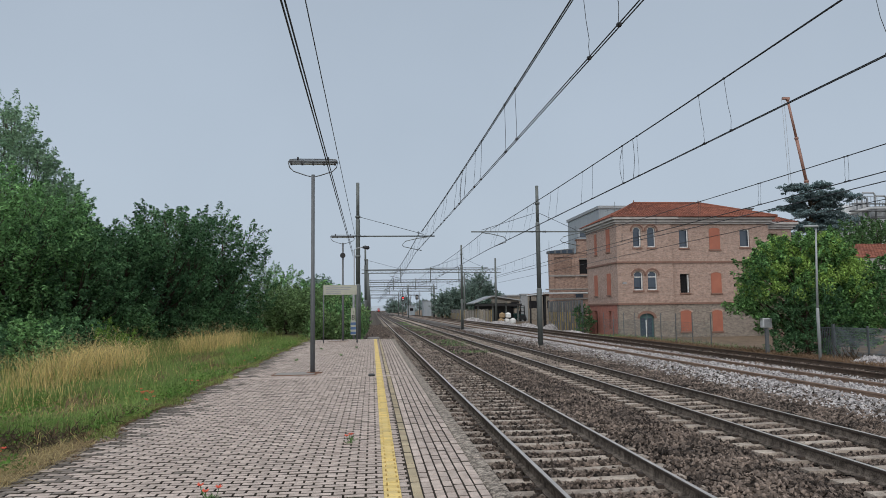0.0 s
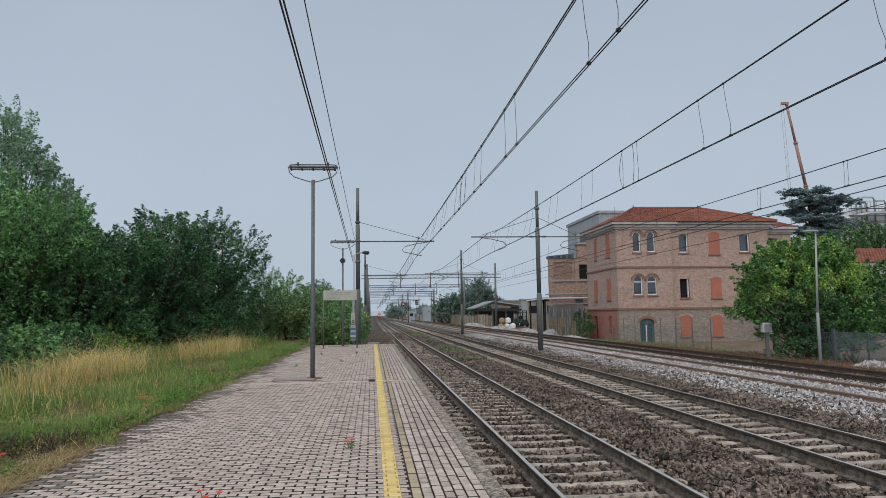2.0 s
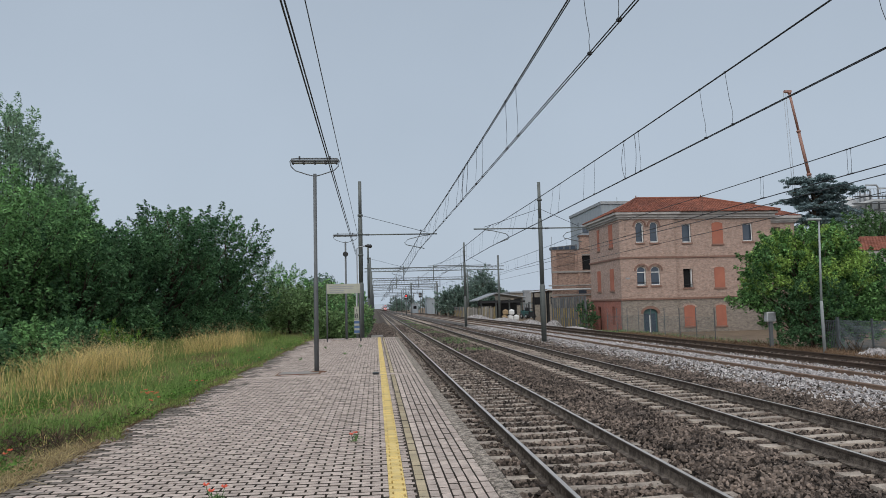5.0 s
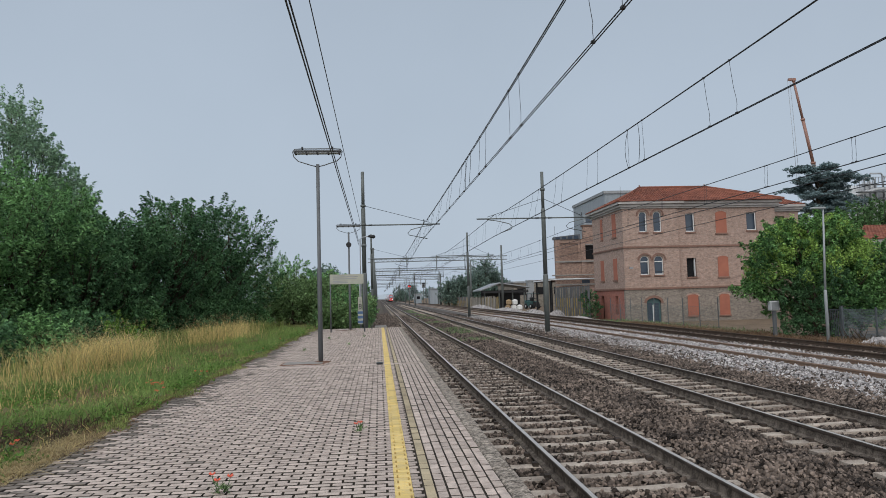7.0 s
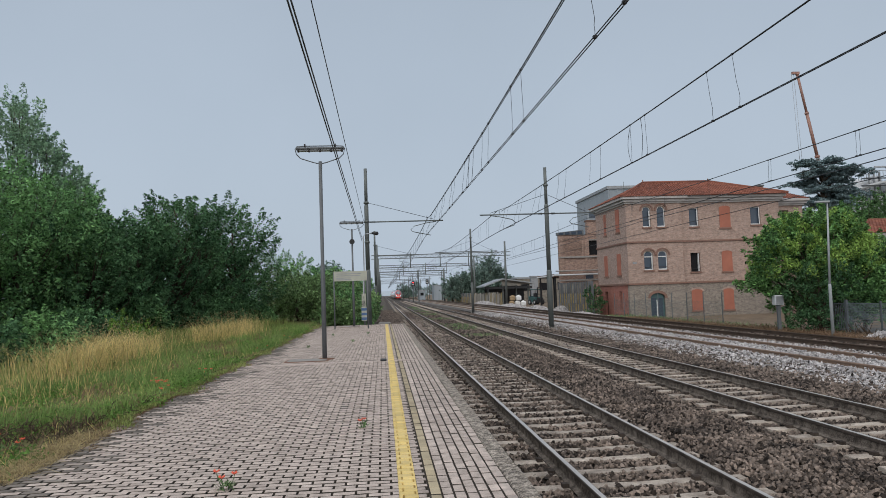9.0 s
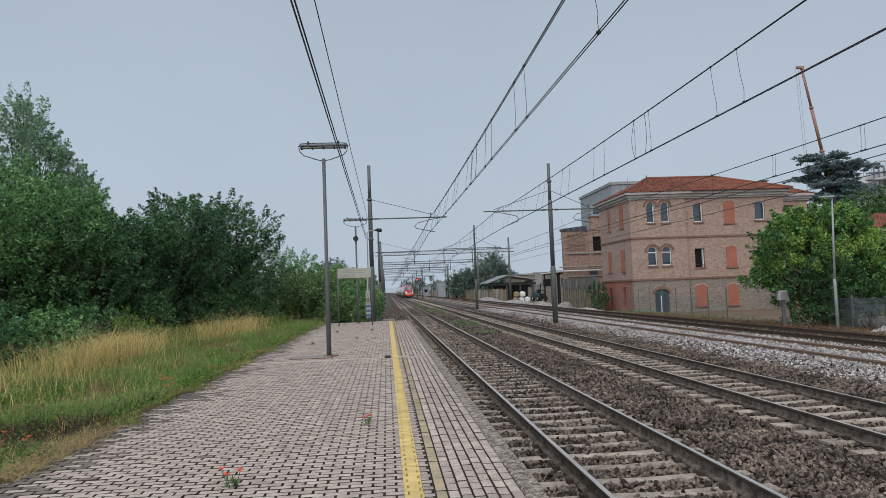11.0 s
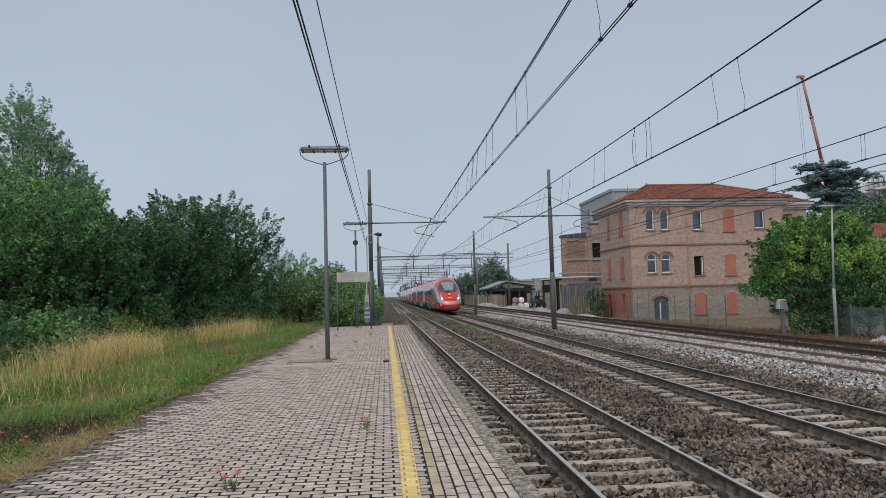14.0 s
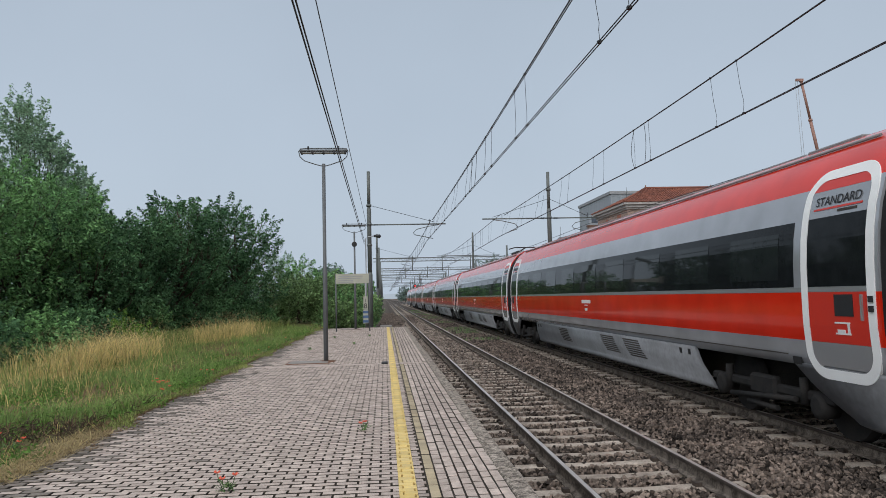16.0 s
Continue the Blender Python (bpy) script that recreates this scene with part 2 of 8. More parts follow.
def ballast_profile():
    """Cross-section of the ballast bed: x, z, pale or not."""
    z = RAIL - 0.215
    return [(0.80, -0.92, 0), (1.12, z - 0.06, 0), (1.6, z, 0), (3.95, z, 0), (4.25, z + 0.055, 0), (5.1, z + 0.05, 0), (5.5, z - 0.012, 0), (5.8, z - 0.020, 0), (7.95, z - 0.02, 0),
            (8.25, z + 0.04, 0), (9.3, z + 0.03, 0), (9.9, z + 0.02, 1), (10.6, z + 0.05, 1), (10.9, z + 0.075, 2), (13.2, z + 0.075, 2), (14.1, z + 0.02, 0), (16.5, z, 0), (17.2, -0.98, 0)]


def build_ballast():
    prof = ballast_profile()
    ys = [-30, 0] + np.arange(4, 60, 1.5).tolist() + [70, 90, 120, 170, 250, 400, 700, 1500]
    vs = [(x, y, z + 0.015 * noise.noise((x, y * 0.6, 1))) for y in ys for x, z, _ in prof]
    n = len(prof)
    fs, ms = [], []
    for j in range(len(ys) - 1):
        for i in range(n - 1):
            fs.append((j * n + i, j * n + i + 1, (j + 1) * n + i + 1, (j + 1) * n + i))
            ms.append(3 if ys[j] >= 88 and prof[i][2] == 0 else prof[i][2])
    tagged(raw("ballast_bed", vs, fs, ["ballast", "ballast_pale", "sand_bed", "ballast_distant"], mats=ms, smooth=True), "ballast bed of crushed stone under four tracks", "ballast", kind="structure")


build_ballast()


def scatter_stones(name, x0, x1, y0, y1, count, size, mat, label, keep=None, seed=1, even=False, full=False):
    """Broken stones strewn over the ballast bed; keep(x, y): whether one lies there. full: blocky with a flat top and steep sides, else a low pyramid."""
    rng = np.random.default_rng(seed)
    if full:
        base = np.array([(-1, -1, -0.7), (1, -1, -0.7), (1, 1, -0.7), (-1, 1, -0.7), (-0.62, -0.62, 0.8), (0.62, -0.62, 0.8), (0.62, 0.62, 0.8), (-0.62, 0.62, 0.8)], float) * 0.8
        faces = np.array([(4, 5, 6, 7), (0, 1, 5, 4), (1, 2, 6, 5), (2, 3, 7, 6), (3, 0, 4, 7)])
    else:
        base = np.array([(1, 0, 0), (-1, 0, 0), (0, 1, 0), (0, -1, 0), (0, 0, 1), (0, 0, -1)], float)
        faces = np.array([(4, 0, 2), (4, 2, 1), (4, 1, 3), (4, 3, 0)])      # the underside lies in the bed
    k = len(base)
    prof = np.array([(a, b) for a, b, _ in ballast_profile()])
    u = rng.random(count)
    y = y0 + (y1 - y0) * u if even else y0 * (y1 / y0) ** u
    x = x0 + (x1 - x0) * rng.random(count)
    if keep is not None:
        ok = keep(x, y)
        x, y = x[ok], y[ok]
    n = len(x)
    z = np.interp(x, prof[:, 0], prof[:, 1]) + rng.uniform(-0.024, 0.046, n)
    s = size * rng.uniform(0.55, 1.35, n)
    v = base[None] * (1 + rng.uniform(-0.35, 0.35, (n, k, 1))) + rng.uniform(-0.26, 0.26, (n, k, 3))
    v *= np.stack([rng.uniform(0.8, 1.35, n), rng.uniform(0.65, 1.05, n), rng.uniform(0.7, 1.25, n)], 1)[:, None, :]
    a = rng.uniform(0, 2 * np.pi, n)
    tilt = 0.75 if full else 0.5
    t, r = rng.uniform(-tilt, tilt, n), rng.uniform(-tilt, tilt, n)
    ca, sa, ct, st, cr, sr = np.cos(a), np.sin(a), np.cos(t), np.sin(t), np.cos(r), np.sin(r)
    X, Y, Z = v[..., 0], v[..., 1], v[..., 2]
    Y, Z = Y * ct[:, None] - Z * st[:, None], Y * st[:, None] + Z * ct[:, None]
    X, Z = X * cr[:, None] - Z * sr[:, None], X * sr[:, None] + Z * cr[:, None]
    X, Y = X * ca[:, None] - Y * sa[:, None], X * sa[:, None] + Y * ca[:, None]
    v = np.stack([X, Y, Z], -1) * s[:, None, None] + np.stack([x, y, z], 1)[:, None, :]
    f = faces[None] + (np.arange(n) * k)[:, None, None]
    w = faces.shape[1]
    tagged(raw(name, v.reshape(-1, 3), f.reshape(-1, w), mat, loop=w), label, "gravel", kind="stuff")


SLEEPER_STEP = 0.6


def off_sleepers(x, y):
    """Stones lie between the sleepers, thinly over them."""
    ph = np.mod(y + 0.13, SLEEPER_STEP)
    on = (ph < 0.26) & ((np.abs(x - TRACKS[0]) < 1.22) | (np.abs(x - TRACKS[1]) < 1.26))
    rails = np.zeros(len(x), bool)
    for c in TRACKS:
        for s in (-0.75, 0.75):
            rails |= np.abs(x - c - s) < 0.085
    return (~on | (np.random.default_rng(7).random(len(x)) < np.where(x > 4.5, 0.05, np.where(y > 16, 0.22, 0.09)))) & ~rails


scatter_stones("ballast_stones", 1.12, 9.5, 4.6, 13, 68000, 0.0262, "stone", "brown-grey broken ballast stones between the sleepers", off_sleepers, 1, full=True)
scatter_stones("ballast_stones", 1.12, 9.5, 13, 34, 62000, 0.032, "stone", "brown-grey broken ballast stones between the sleepers", off_sleepers, 12)
scatter_stones("ballast_stones", 1.12, 9.2, 34, 90, 22000, 0.05, "stone", "brown-grey broken ballast stones between the sleepers", off_sleepers, 2)
scatter_stones("pale_gravel", 9.2, 14.3, 9.0, 75, 44000, 0.038, "stone_pale", "pale grey fresh gravel beside the outer track", lambda x, y: off_sleepers(x, y) & (np.random.default_rng(6).random(len(x)) < 0.25 + (x - 9.2) * 0.6), 3)
scatter_stones("ballast_stones", 9.2, 11.0, 8.0, 60, 16000, 0.040, "stone", "dark ballast stones spilling into the pale gravel", lambda x, y: np.random.default_rng(8).random(len(x)) < 1.0 - (x - 9.2) * 0.5, 5)
scatter_stones("ballast_stones", 1.12, 9.5, -7, 4.6, 26000, 0.045, "stone", "brown-grey broken ballast stones between the sleepers", off_sleepers, 9, even=True)
scatter_stones("pale_gravel", 9.4, 14.0, -7, 9, 8000, 0.05, "stone_pale", "pale grey fresh gravel beside the outer track", off_sleepers, 10, even=True)
scatter_stones("pale_gravel", 10.9, 13.3, 10, 70, 13000, 0.036, "stone_pale", "pale grey fresh gravel beside the outer track", off_sleepers, 11)
scatter_stones("ballast_stones", -0.5, 1.3, 36.2, 110, 9000, 0.06, "stone", "brown-grey stones strewn beside the line", None, 14)
scatter_stones("dark_gravel", 13.6, 17.0, 15, 70, 14000, 0.04, "stone", "dark gravel along the siding", off_sleepers, 4)


def rail_section(bm, x, y0, y1, top_mat=1):
    """A flat-bottomed rail, 172 mm high, with a polished head."""
    z = RAIL
    prof = [(-0.075, -0.172), (-0.075, -0.160), (-0.012, -0.138), (-0.010, -0.052), (-0.036, -0.038), (-0.036, -0.008), (-0.026, 0.0),
            (0.026, 0.0), (0.036, -0.008), (0.036, -0.038), (0.010, -0.052), (0.012, -0.138), (0.075, -0.160), (0.075, -0.172)]
    rings = [[bm.verts.new((x + a, y, z + b)) for a, b in prof] for y in (y0, 20, 60, 200, y1)]
    for r0, r1 in zip(rings, rings[1:]):
        for k in range(len(prof) - 1):
            f = bm.faces.new((r0[k], r1[k], r1[k + 1], r0[k + 1]))
            f.material_index = top_mat if k == 6 else 2 if k in (0, 1, 2, 10, 11, 12) else 0


def sleeper_mesh():
    bm = bmesh.new()
    prof = [(-1.2, 0.0), (-0.95, 0.0), (-0.55, 0.0), (0, -0.008), (0.55, 0.0), (0.95, 0.0), (1.2, 0.0)]
    rows = []
    for x, dz in prof:
        w = 0.135 if abs(x) > 0.4 else 0.115
        rows.append([bm.verts.new((x, -w, dz - 0.2)), bm.verts.new((x, -w + 0.03, dz)), bm.verts.new((x, w - 0.03, dz)), bm.verts.new((x, w, dz - 0.2))])
    for a, b in zip(rows, rows[1:]):
        for k in range(3):
            bm.faces.new((a[k], b[k], b[k + 1], a[k + 1]))
    bm.faces.new(rows[0][::-1])
    bm.faces.new(rows[-1])
    bmesh.ops.recalc_face_normals(bm, faces=bm.faces)
    # rail fastenings
    for s in (-0.75, 0.75):
        for d in (-0.12, 0.12):
            box(bm, s + d - 0.035, s + d + 0.035, -0.05, 0.05, -0.002, 0.045, mat=1)
    me = bpy.data.meshes.new("sleeper")
    bm.to_mesh(me)
    bm.free()
    me.materials.append(M["sleeper"])
    me.materials.append(M["rail_side"])
    return me


SLEEPER = sleeper_mesh()


def build_track(i, near, far_end, label):
    x = TRACKS[i]
    track = empty("railway_track", pose(x, 0, 0))
    tagged(track, label, "railway track")
    top = "rail_top" if i < 2 else "rail_rusty_top"
    for s in (-0.75, 0.75):
        bm = bmesh.new()
        rail_section(bm, s, -12, 1500)
        part("rail", bm, [("rail_side", "rail_side", "rail_brown", "rail_dark")[i], top if i < 3 else "rail_dark", ("rail_dust", "rail_dust", "rail_brown", "rail_dark")[i]], track)
    y = 0.6 * math.ceil(near / 0.6)
    while y < far_end:
        sl = new("sleeper", SLEEPER)
        sl.parent = track
        sl.location = (random.uniform(-0.015, 0.015), y + random.uniform(-0.015, 0.015), RAIL - 0.176 + random.uniform(-0.008, 0.004))
        sl.rotation_euler = (0, 0, random.uniform(-0.008, 0.008))
        y += SLEEPER_STEP
    vs = np.array([v.co[:] for v in SLEEPER.vertices])
    fs = [tuple(p.vertices) for p in SLEEPER.polygons if len(p.vertices) == 4]
    allv, allf = [], []
    for k in range(int((240 - far_end) / SLEEPER_STEP)):
        allv.append(vs + (0, y + k * SLEEPER_STEP, RAIL - 0.211))
        allf += [tuple(j + k * len(vs) for j in f) for f in fs]
    rest = raw("sleepers_beyond", np.concatenate(allv), allf, "sleeper")
    rest.parent = track
    tagged(rest, kind="stuff")


build_track(0, -7.0, 62, "near railway track with polished rails on concrete sleepers")
build_track(1, -7.0, 62, "second railway track with polished rails on concrete sleepers")
build_track(2, -7.0, 62, "rusty railway track in pale gravel")
build_track(3, -7.0, 62, "brown rusty siding track beside the fence")


# ---- platform ----
def build_platform():
    bm = bmesh.new()
    box(bm, P_LEFT, EDGE - 0.03, -12, P_END, -1.0, -0.055)
    p = bmobj("platform", bm, "joint")
    tagged(p, "low station platform paved with pinkish grey blocks", "platform", kind="structure")
    # kerb stones with a rough nose
    y = -4.0
    me = None
    while y < P_END - 0.1:
        if me is None:
            k = bmesh.new()
            box(k, 0.93, EDGE, 0.004, 0.996, -0.5, 0.0, bevel=0.012)
            me = bmobj("kerb_stone", k, "kerb")
            ob = me
        else:
            ob = new("kerb_stone", me.data)
        ob.parent = p
        ob.location = (random.uniform(-0.006, 0.006), y, random.uniform(-0.004, 0.004))
        y += 1.0
    return p


PLATFORM = build_platform()


def block_field(x0, x1, y0, y1, step_x, step_y, gap_x, gap_y, stagger, mat, first, seed, worn=None, start=None):
    """Paving blocks over a rectangle. Those before y = first are objects, the rest one mesh."""
    rng = random.Random(seed)
    l = step_y - gap_y
    start = x0 if start is None else start

    def block(bm_or_list, cx, cy, ww, dz, tilt):
        e, g = 0.004, 0.0018
        b = [(cx - ww / 2, cy - l / 2, -0.055), (cx + ww / 2, cy - l / 2, -0.055), (cx + ww / 2, cy + l / 2, -0.055), (cx - ww / 2, cy + l / 2, -0.055)]
        m = [(cx - ww / 2, cy - l / 2, dz - g), (cx + ww / 2, cy - l / 2, dz - g), (cx + ww / 2, cy + l / 2, dz - g), (cx - ww / 2, cy + l / 2, dz - g)]
        t = [(cx - ww / 2 + e, cy - l / 2 + e, dz), (cx + ww / 2 - e, cy - l / 2 + e, dz + tilt), (cx + ww / 2 - e, cy + l / 2 - e, dz + tilt), (cx - ww / 2 + e, cy + l / 2 - e, dz)]
        bm_or_list.append(b + m + t)
        old = worn is not None and rng.random() < worn(cx, cy)
        (single_old if bm_or_list is single else joined_old).append(old)

    quads = [(8, 9, 10, 11)] + [(a, (a + 1) % 4, (a + 1) % 4 + 4, a + 4) for a in range(4)] + [(a + 4, (a + 1) % 4 + 4, (a + 1) % 4 + 8, a + 8) for a in range(4)]
    single, joined, single_old, joined_old = [], [], [], []
    j, y = 0, y0
    while y + step_y <= y1 + 1e-6:
        x = start - (step_x / 2 if stagger and j % 2 else 0)
        while x < x1 - 0.01:
            # only real joints are open: a painted strip's border runs through the blocks
            a, b = max(x + gap_x / 2, x0), min(x + step_x - gap_x / 2, x1)
            if b - a > 0.012:
                block(single if y0 + 3.2 <= y < first else joined, (a + b) / 2, y + step_y / 2, b - a, rng.uniform(-0.004, 0.003), rng.uniform(-0.003, 0.003))
            x += step_x
        y += step_y
        j += 1
    vs = np.array(joined).reshape(-1, 3)
    n = len(joined)
    fs = (np.array(quads)[None] + (np.arange(n) * 12)[:, None, None]).reshape(-1, 4)
    # block sides take the dark joint colour, painting in the joints' shade
    rest = raw("paving_blocks", vs, fs, [mat, "paver_mossy", "joint"], mats=np.where((np.arange(9)[None] % 5 == 0) | (np.arange(9)[None] > 5) | (mat == "paver_yellow"), np.array(joined_old, int)[:, None], 2).ravel())
    rest.parent = PLATFORM
    tagged(rest, kind="stuff")
    shared = {}
    for bl, old in zip(single, single_old):
        c = np.mean(bl[:4], 0)
        key = (round(bl[1][0] - bl[0][0], 3), old)
        if key not in shared:
            me = bpy.data.meshes.new("paving_block")
            loc = [tuple(np.array(v) - (c[0], c[1], 0)) for v in bl]
            me.from_pydata(loc, [], quads)
            me.materials.append(M["paver_mossy" if old else mat])
            me.materials.append(M["joint"])
            # the same painted joint shade on the sides of single blocks
            if mat != "paver_yellow":
                for p in me.polygons[1:5]:
                    p.material_index = 1
            shared[key] = me
        ob = new("paving_block", shared[key])
        ob.parent = PLATFORM
        ob.location = (c[0], c[1], rng.uniform(-0.003, 0.003))


def mossy(x, y):
    """Blocks darken with moss towards the grass side, in patches."""
    n = noise.noise((x * 0.8, y * 0.35, 9))
    return max(0.0, min(0.95, (P_LEFT + 0.75 - x) / 0.7 + 0.45 * n)) if x < -1.9 else max(0.0, 0.2 * n - 0.11)


YL, YR = 0.085, 0.225
part("joint_bed", newbox(0.30, EDGE - 0.16, -4, P_END - 0.01, -0.054, -0.014), "joint_fill", PLATFORM)
BAND = 16.0    # a cross strip of plain concrete lies here
GRID = P_LEFT + 0.03 - 0.006
for a, b in ((-5.92, 2.0), (2.0, BAND - 0.12), (BAND + 0.12, P_END)):
    near = a == 2.0
    # running bond; the yellow line is painted over the same courses
    block_field(P_LEFT + 0.03, YL, a, b, 0.176, 0.088, 0.019, 0.019, True, "paver", 5.2 + 1.5 if near else 0, 1, mossy, GRID)
    block_field(YL + 0.0005, YR, a, b, 0.176, 0.088, 0.014, 0.010, True, "paver_yellow", 5.2 + 2.4 if near else 0, 2, None, GRID + 18 * 0.176)
    block_field(YR + 0.0005, 0.303, a, b, 0.176, 0.088, 0.019, 0.019, True, "paver", 0, 3, None, GRID + 18 * 0.176)
    a2 = 2.0 - 44 * 0.178 if a < 0 else a      # the edge courses run on past the joint without a gap
    block_field(0.309, 0.397, a2, b, 0.088, 0.178, 0.014, 0.010, False, "paver_beige", 5.2 + 2.6 if near else 0, 4)
    for k in range(6):
        block_field(0.397 + 0.0885 * k, 0.397 + 0.0885 * (k + 1), a2 + 0.05 * (k % 2), b + (0.051 if a < 0 else 0), 0.088, 0.178, 0.015, 0.016, False, "paver", 5.2 + 1.6 if near else 0, 10 + k)
part("cross_strip", newbox(P_LEFT + 0.03, EDGE - 0.17, BAND - 0.11, BAND + 0.11, -0.055, -0.004, bevel=0.006), "paver", PLATFORM, "plain concrete strip across the platform")
part("yellow_mark", newbox(YL, YR, BAND - 0.109, BAND + 0.109, -0.004, 0.0), "paver_yellow", PLATFORM)
for x, y in ((-0.02, 15.95),):
    cover = bmobj("drain_box", newbox(x - 0.07, x + 0.07, y - 0.14, y + 0.14, -0.02, 0.035, bevel=0.01), "dark")
    tagged(cover, "small dark drain box beside the yellow line", "drain")


def lamp_cover(x, y, w, d):
    c = empty("cable_pit_cover", pose(x, y, 0))
    part("rim", newbox(-w / 2, w / 2, -d / 2, d / 2, -0.02, 0.010, bevel=0.004), "rust_cover", c)
    part("plate", newbox(-w / 2 + 0.05, w / 2 - 0.05, -d / 2 + 0.07, d / 2 - 0.07, 0.010, 0.016), "concrete", c)
    tagged(c, "rusty framed cable pit cover at the foot of the lamp", "cover")


lamp_cover(-1.78, 16.75, 1.0, 0.75)
lamp_cover(-1.6, 34.2, 0.9, 0.8)
# ---- lamps, masts, portals and wires ----
M["lamp_cover_grey"] = material("lamp_cover_grey", (0.30, 0.32, 0.33), 0.35, second=(0.20, 0.21, 0.22), scale=4, bump=0.0)
def platform_lamp(y, clock=False):
    lamp = empty("platform_lamp", pose(-1.40, y, 0))
    part("pole", newtube([(0, 0, 0), (0, 0, 2.2), (0, 0, 2.25), (0, 0, 4.72)], [0.055, 0.055, 0.042, 0.042], 12), "pole_grey", lamp)
    part("base_plate", newtube([(0, 0, -0.01), (0, 0, 0.012), (0, 0, 0.02)], [0.24, 0.23, 0.07], 14), "rust_cover", lamp, "rusty base plate")
    bm = bmesh.new()
    for s in (-1, 1):
        tube(bm, [(0, 0, 4.66), (s * 0.16, 0, 4.70), (s * 0.46, 0, 4.80), (s * 0.56, 0, 4.90), (s * 0.59, 0, 5.03), (s * 0.55, 0, 5.09), (s * 0.4, 0, 5.10)], 0.013, 6)
    part("bracket", bm, "pole_grey", lamp)
    h = part("housing", newbox(-0.57, 0.57, -0.09, 0.09, 5.01, 5.06, bevel=0.012), "pole_grey", lamp)
    part("diffuser", newbox(-0.55, 0.55, -0.075, 0.075, 4.972, 5.006, bevel=0.012), "lamp_cover_grey", h, "pale plastic tube cover")
    for sx in (-0.52, -0.26, 0.0, 0.26, 0.52):
        part("clip", newbox(sx - 0.02, sx + 0.02, -0.094, 0.094, 4.965, 5.03), "dark", h)
    for sx in (-0.36, 0.36):
        part("stud", newtube([(sx, 0, 5.06), (sx, 0, 5.15)], 0.022, 8), "dark", h)
    part("top_bar", newtube([(-0.4, 0, 5.10), (0.4, 0, 5.10)], 0.014, 6), "pole_grey", lamp)
    if clock:
        part("loudspeaker", newtube([(0, -0.12, 4.1), (0, -0.05, 4.1), (0, 0.08, 4.1)], [0.13, 0.12, 0.06], 16), "dark", lamp, "round grey loudspeaker")
    tagged(lamp, "grey platform lamp with a wide tube fitting on a pole", "lamp", group="platform lamps")
    return lamp


platform_lamp(16.95)
platform_lamp(34.3, True)


def mast(x, y, base, top, collar_z, group="catenary masts"):
    m = empty("catenary_mast", pose(x, y, 0))
    h = top - base
    part("lower_tube", newtube([(0, 0, base), (0, 0, base + 0.35 * h), (0, 0, base + 0.36 * h)], [0.15, 0.15, 0.12], 14), "mast", m)
    part("middle_tube", newtube([(0, 0, base + 0.36 * h), (0, 0, base + 0.76 * h), (0, 0, base + 0.77 * h)], [0.125, 0.125, 0.1], 14), "mast", m)
    part("upper_tube", newtube([(0, 0, base + 0.77 * h), (0, 0, top)], 0.095, 12), "mast", m)
    part("footing", newbox(-0.4, 0.4, -0.4, 0.4, base - 0.25, base + 0.03, bevel=0.02), "concrete", m)
    for z in collar_z:
        part("collar", newtube([(0, 0, z - 0.06), (0, 0, z + 0.06)], 0.15, 12), "mast", m)
    tagged(m, "tall stepped steel tube catenary mast beside the track", "mast", group=group)
    return m


def insulator(bm, p, d, n=4, r=0.055, step=0.055):
    p, d = Vector(p), Vector(d).normalized()
    for k in range(n):
        q = p + d * step * k
        tube(bm, [q - d * 0.012, q, q + d * 0.012], [0.02, r, 0.02], 8)


def cantilever(m, side, reach, z, steady):
    """An arm from the mast to one side, with its steady arm; side is 1 towards +x."""
    arm = part("arm", newtube([(0.1 * side, 0, z), (reach * side, 0, z)], 0.038, 8), "mast", m)
    bm = bmesh.new()
    insulator(bm, (0.3 * side, 0, z), (side, 0, 0), 4, 0.075)
    part("insulator", bm, "dark", arm)
    part("tie_rod", newtube([(0, 0, z + 1.15), ((reach - 0.6) * side, 0, z + 0.1)], 0.014, 6), "wire", m)
    xs = steady * side
    bm = bmesh.new()
    insulator(bm, (xs, 0, z), (0, 0, 1), 6, 0.05)
    part("hanger", bm, "dark", arm)
    r = 0.024
    part("steady_arm", newtube([(xs + 0.55 * side, 0, z - 0.05), (xs, 0, z - 0.12), (xs - 0.75 * side, 0, z - 0.30), (xs - 0.95 * side, 0, z - 0.5), (xs - 0.85 * side, 0, z - 0.62), (xs + 0.2, 0, z - 0.85)], r, 6), "mast", arm)


MAST_A = mast(-0.80, 40.8, -0.35, 8.85, (6.85, 5.75, 4.55))
cantilever(MAST_A, 1, 4.45, 5.72, 3.5)
MAST_B = mast(9.72, 40.4, -0.78, 8.65, (7.6, 5.95))
cantilever(MAST_B, -1, 3.95, 5.92, 2.8)
cantilever(MAST_B, 1, 2.9, 5.92, 2.3)
MAST_C = mast(9.72, 76.0, -0.78, 8.4, (7.4, 5.9))
cantilever(MAST_C, -1, 3.95, 5.9, 2.8)
cantilever(MAST_C, 1, 2.9, 5.9, 2.3)
MAST_D = mast(-0.70, 76.0, -0.78, 8.4, (6.85, 5.75))
cantilever(MAST_D, 1, 4.45, 5.7, 3.5)
# behind the viewpoint the line goes on
MAST_E = mast(9.72, -10.0, -0.78, 8.65, (7.6, 5.95))
cantilever(MAST_E, -1, 3.95, 5.92, 2.8)
cantilever(MAST_E, 1, 2.9, 5.92, 2.3)
